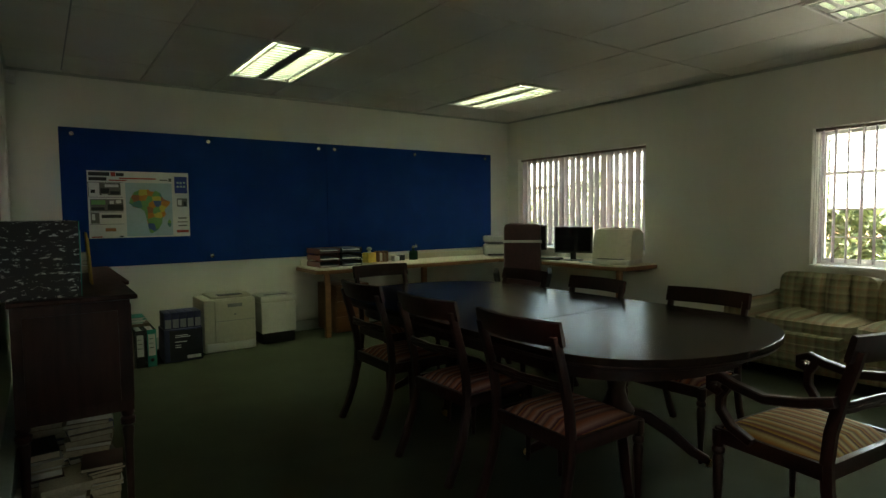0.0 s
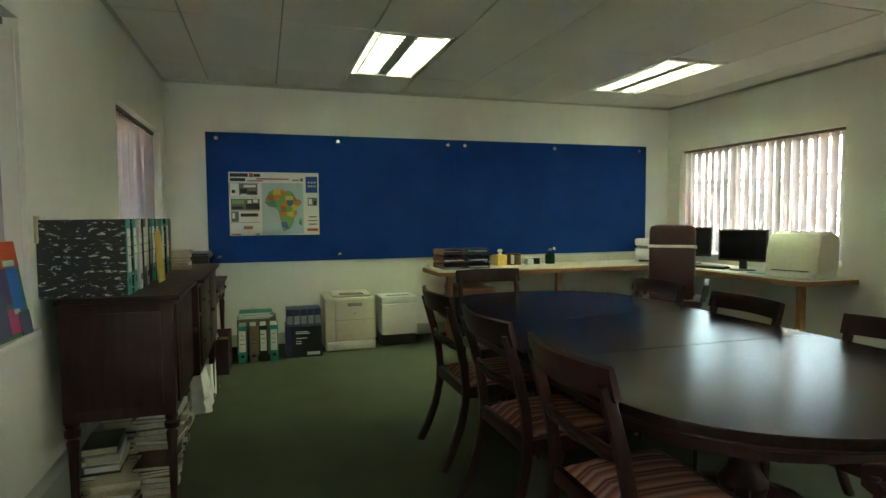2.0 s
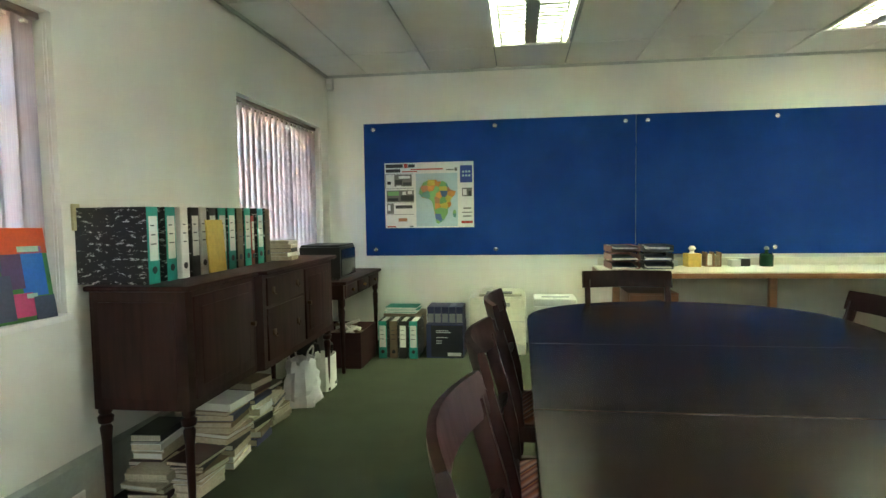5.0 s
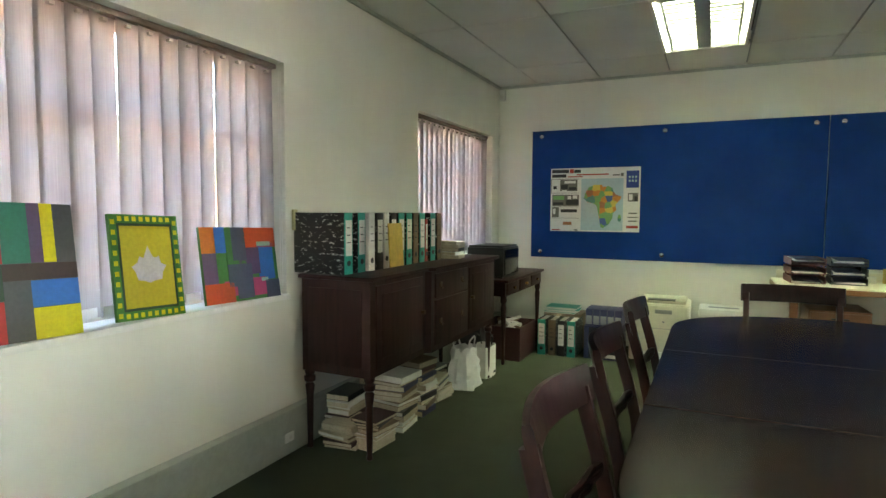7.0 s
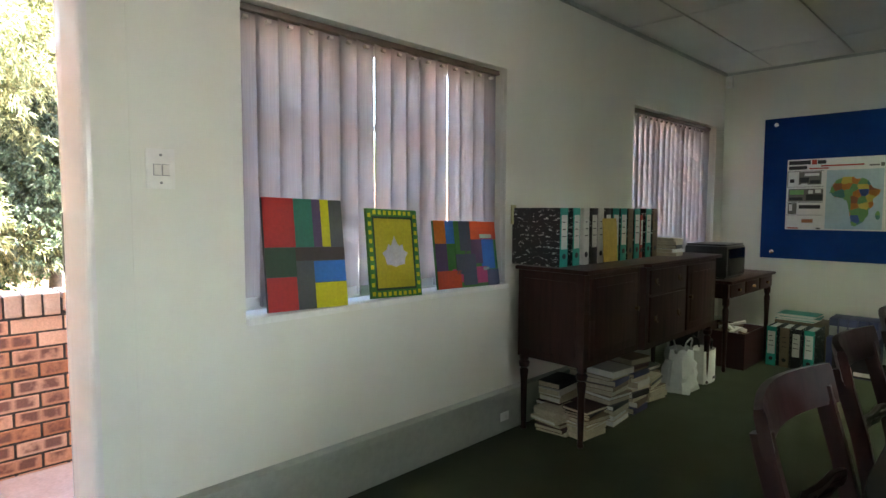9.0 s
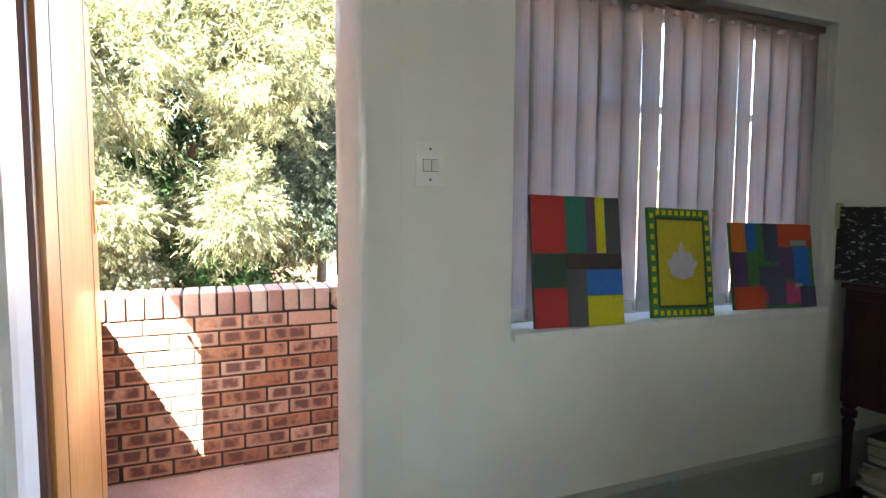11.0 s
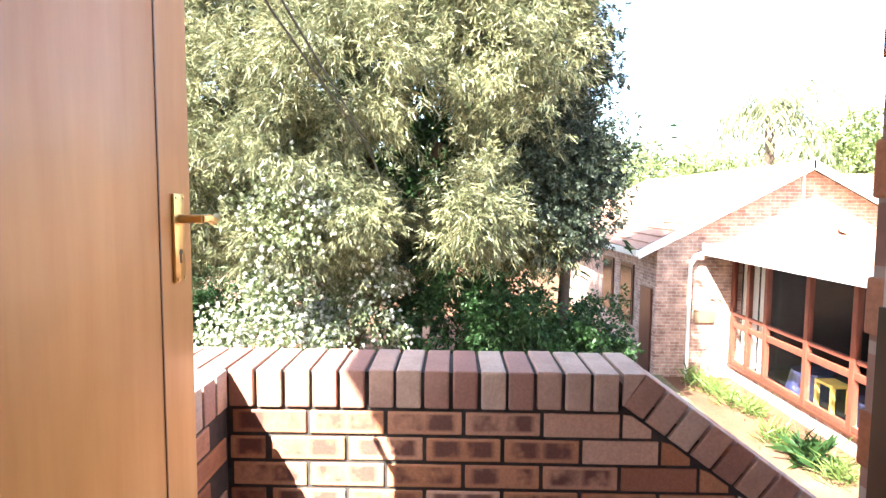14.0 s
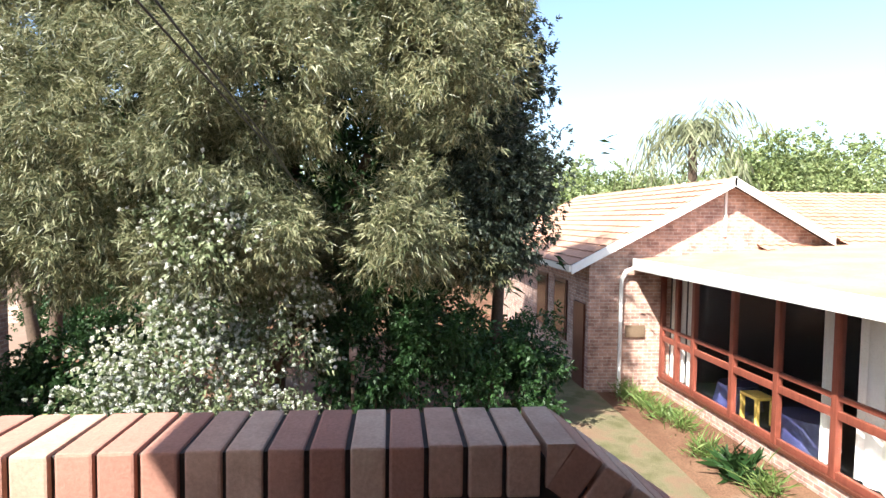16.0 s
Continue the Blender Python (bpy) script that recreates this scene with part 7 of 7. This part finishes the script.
def stack(x, y, n, w, d, h0, h1, z=0.001):
    for _ in range(n):
        h = rk.uniform(h0, h1)
        book(pose(x + rk.uniform(-0.015, 0.015), y + rk.uniform(-0.015, 0.015), z, 0, 0, rk.uniform(-9, 9) + rk.choice((0, 0, 180))), w * rk.uniform(0.9, 1.02), d * rk.uniform(0.9, 1.02), h, rk.choice(COVERS))
        z += h + 0.0006


stack(0.24, 2.80, 6, 0.20, 0.26, 0.018, 0.035)
stack(0.40, 2.84, 7, 0.17, 0.22, 0.015, 0.03)
stack(0.15, 2.92, 9, 0.16, 0.24, 0.02, 0.035)
stack(0.36, 3.14, 11, 0.20, 0.23, 0.02, 0.042)
stack(0.20, 3.22, 12, 0.20, 0.22, 0.02, 0.036)
stack(0.36, 3.42, 11, 0.19, 0.20, 0.02, 0.042)
stack(0.34, 3.70, 7, 0.20, 0.26, 0.015, 0.035)
stack(0.20, 3.92, 6, 0.20, 0.22, 0.02, 0.035)
stack(0.34, 3.95, 5, 0.20, 0.15, 0.018, 0.03, ST + 0.001)


def bag(name, m, w, d, h, label, material, crumple, seed):
    t = thing(name, m, label, "bag", "bags on the floor")
    b_ = bmesh.new()
    n, k = 20, 9
    rg = random.Random(seed)
    rings = []
    for j in range(k):
        v = j / (k - 1)
        ring = []
        for i in range(n):
            a = 2 * math.pi * i / n
            cx, cy = math.cos(a), math.sin(a)
            q = 1 / max(abs(cx), abs(cy)) ** 0.7
            s = (1 - 0.35 * v * crumple) * (1 + crumple * rg.uniform(-0.16, 0.16))
            ring.append(b_.verts.new((cx * q * w / 2 * s, cy * q * d / 2 * s, h * v * (1 + crumple * rg.uniform(-0.05, 0.05)))))
        rings.append(ring)
    for r_, q_ in zip(rings, rings[1:]):
        for i in range(n):
            b_.faces.new((r_[i], r_[(i + 1) % n], q_[(i + 1) % n], q_[i]))
    b_.faces.new(rings[0][::-1])
    part("body", b_, material, t)
    for s in (-1, 1):
        b_ = bmesh.new()
        sweep(b_, [(s * d * 0.2, -0.06, h * 0.97), (s * d * 0.25, -0.05, h + 0.06), (s * d * 0.3, 0.0, h + 0.09), (s * d * 0.25, 0.05, h + 0.06), (s * d * 0.2, 0.06, h * 0.97)], 0.012, 0.006, (1, 0, 0))
        part("handle", b_, material if crumple else BLACK, t)
    return t


bag("carrier_bag", pose(0.42, 4.08, 0.001), 0.24, 0.28, 0.30, "crumpled white plastic carrier bag on the carpet", BAGP, 1.0, 3)
gb = bag("gift_bag", pose(0.46, 4.40, 0.001), 0.16, 0.22, 0.25, "stiff white paper gift bag with handles", PAPER, 0.0, 4)
part("print", bm_box(0.10, 0.102, -0.04, 0.02, 0.04, 0.06), BLACK, gb)
bag("dark_bag", pose(0.26, 4.62, 0.001), 0.30, 0.30, 0.34, "soft black bag slumped on the carpet", BLACK, 0.8, 6)

# ---- sofa ----
def padded(x0, x1, y0, y1, z0, z1, channels, puff):
    """A cushion with rounded corners, stitched into soft channels across its face."""
    b_ = bmesh.new()
    nu, nv = 8 * channels, 12
    hy, hz = (y1 - y0) / 2, (z1 - z0) / 2
    def place(u, v, d):
        r = (abs(u) ** 7 + abs(v) ** 7) ** (1 / 7)
        sq = max(abs(u), abs(v)) / max(r, 1e-6) if r > 0 else 1
        groove = abs(math.sin(math.pi * channels * (u + 1) / 2)) ** 0.45
        bulge = puff * groove * (1 - abs(u * sq) ** 6) * (1 - abs(v * sq) ** 4)
        a, c = (y0 + y1) / 2 + u * sq * hy, (z0 + z1) / 2 + v * sq * hz
        return (x1 - (x1 - x0) * d - bulge * d, a, c)
    n = nu
    grid = [[b_.verts.new(place(-1 + 2 * i / n, -1 + 2 * j / nv, 1)) for i in range(n + 1)] for j in range(nv + 1)]
    back = [[b_.verts.new(place(-1 + 2 * i / n, -1 + 2 * j / nv, 0)) for i in range(n + 1)] for j in range(nv + 1)]
    for j in range(nv):
        for i in range(n):
            b_.faces.new((grid[j][i], grid[j][i + 1], grid[j + 1][i + 1], grid[j + 1][i]))
            b_.faces.new((back[j][i], back[j + 1][i], back[j + 1][i + 1], back[j][i + 1]))
    def rim(g):
        return g[0] + [r[-1] for r in g[1:]] + g[-1][-2::-1] + [r[0] for r in g[-2:0:-1]]
    ra_, rb_ = rim(grid), rim(back)
    for i in range(len(ra_)):
        b_.faces.new((ra_[i], rb_[i], rb_[(i + 1) % len(ra_)], ra_[(i + 1) % len(ra_)]))
    return b_


so = thing("sofa", pose(5.32, 1.33, 0, 0, 0, 0), "plaid upholstered two-seat sofa with channelled back against the wall", "sofa")
part("base", bm_box(-0.36, 0.40, -0.80, 0.80, 0.08, 0.24, 0.03), PLAID, so)
for y0, y1 in ((-0.73, -0.006), (0.006, 0.73)):
    b_ = padded(-0.12, 0.08, y0, y1, -0.34, 0.33, 2, 0.05)
    bmesh.ops.transform(b_, matrix=pose(0.06, 0, 0.335, 0, 90, 0), verts=b_.verts)
    part("seat_cushion", b_, PLAID, so)
    b_ = bmesh.new()
    n = 14
    for i in range(3):
        sweep(b_, [(-0.34, y0 + 0.03 + (y1 - y0 - 0.06) * k / n, 0.19 + 0.075 * i) for k in range(n + 1)], 0.09, 0.085, (1, 0, 0))
    part("front_roll", b_, PLAID, so, "rolled brown plaid seat front")
    b_ = padded(-0.10, 0.10, y0, y1, 0.36, 0.80, 4, 0.055)
    bmesh.ops.transform(b_, matrix=pose(0.25, 0, 0, 0, 7, 0), verts=b_.verts)
    part("back_cushion", b_, PLAID, so)
part("back", bm_box(0.36, 0.50, -0.78, 0.78, 0.20, 0.76, 0.06), PLAID, so)
for s_ in (-1, 1):
    b_ = bmesh.new()
    arm = [(s_ * (0.745 + dy), dz) for dy, dz in ((0, 0.10), (0.0, 0.40), (-0.015, 0.48), (0.0, 0.545), (0.05, 0.585), (0.11, 0.58), (0.155, 0.535), (0.16, 0.46), (0.145, 0.38), (0.14, 0.10))]
    fa = [[b_.verts.new((x, y, z)) for y, z in arm] for x in (-0.38, -0.36, 0.30, 0.44)]
    for k, f in enumerate(fa):
        drop = (0.012, 0.0, 0.0, -0.03)[k]
        for v in f:
            v.co.z -= drop if v.co.z > 0.3 else 0
    b_.faces.new(fa[0])
    b_.faces.new(fa[-1][::-1])
    for f, g in zip(fa, fa[1:]):
        for i in range(len(arm)):
            b_.faces.new((f[i], f[(i + 1) % len(arm)], g[(i + 1) % len(arm)], g[i]))
    part("arm", b_, PLAID, so)
for x in (-0.30, 0.36):
    for y in (-0.76, 0.76):
        b_ = bmesh.new()
        lathe(b_, [(0.022, 0), (0.03, 0.02), (0.026, 0.05), (0.035, 0.085)], 10, pose(x, y, 0))
        part("foot", b_, MAHOG, so)
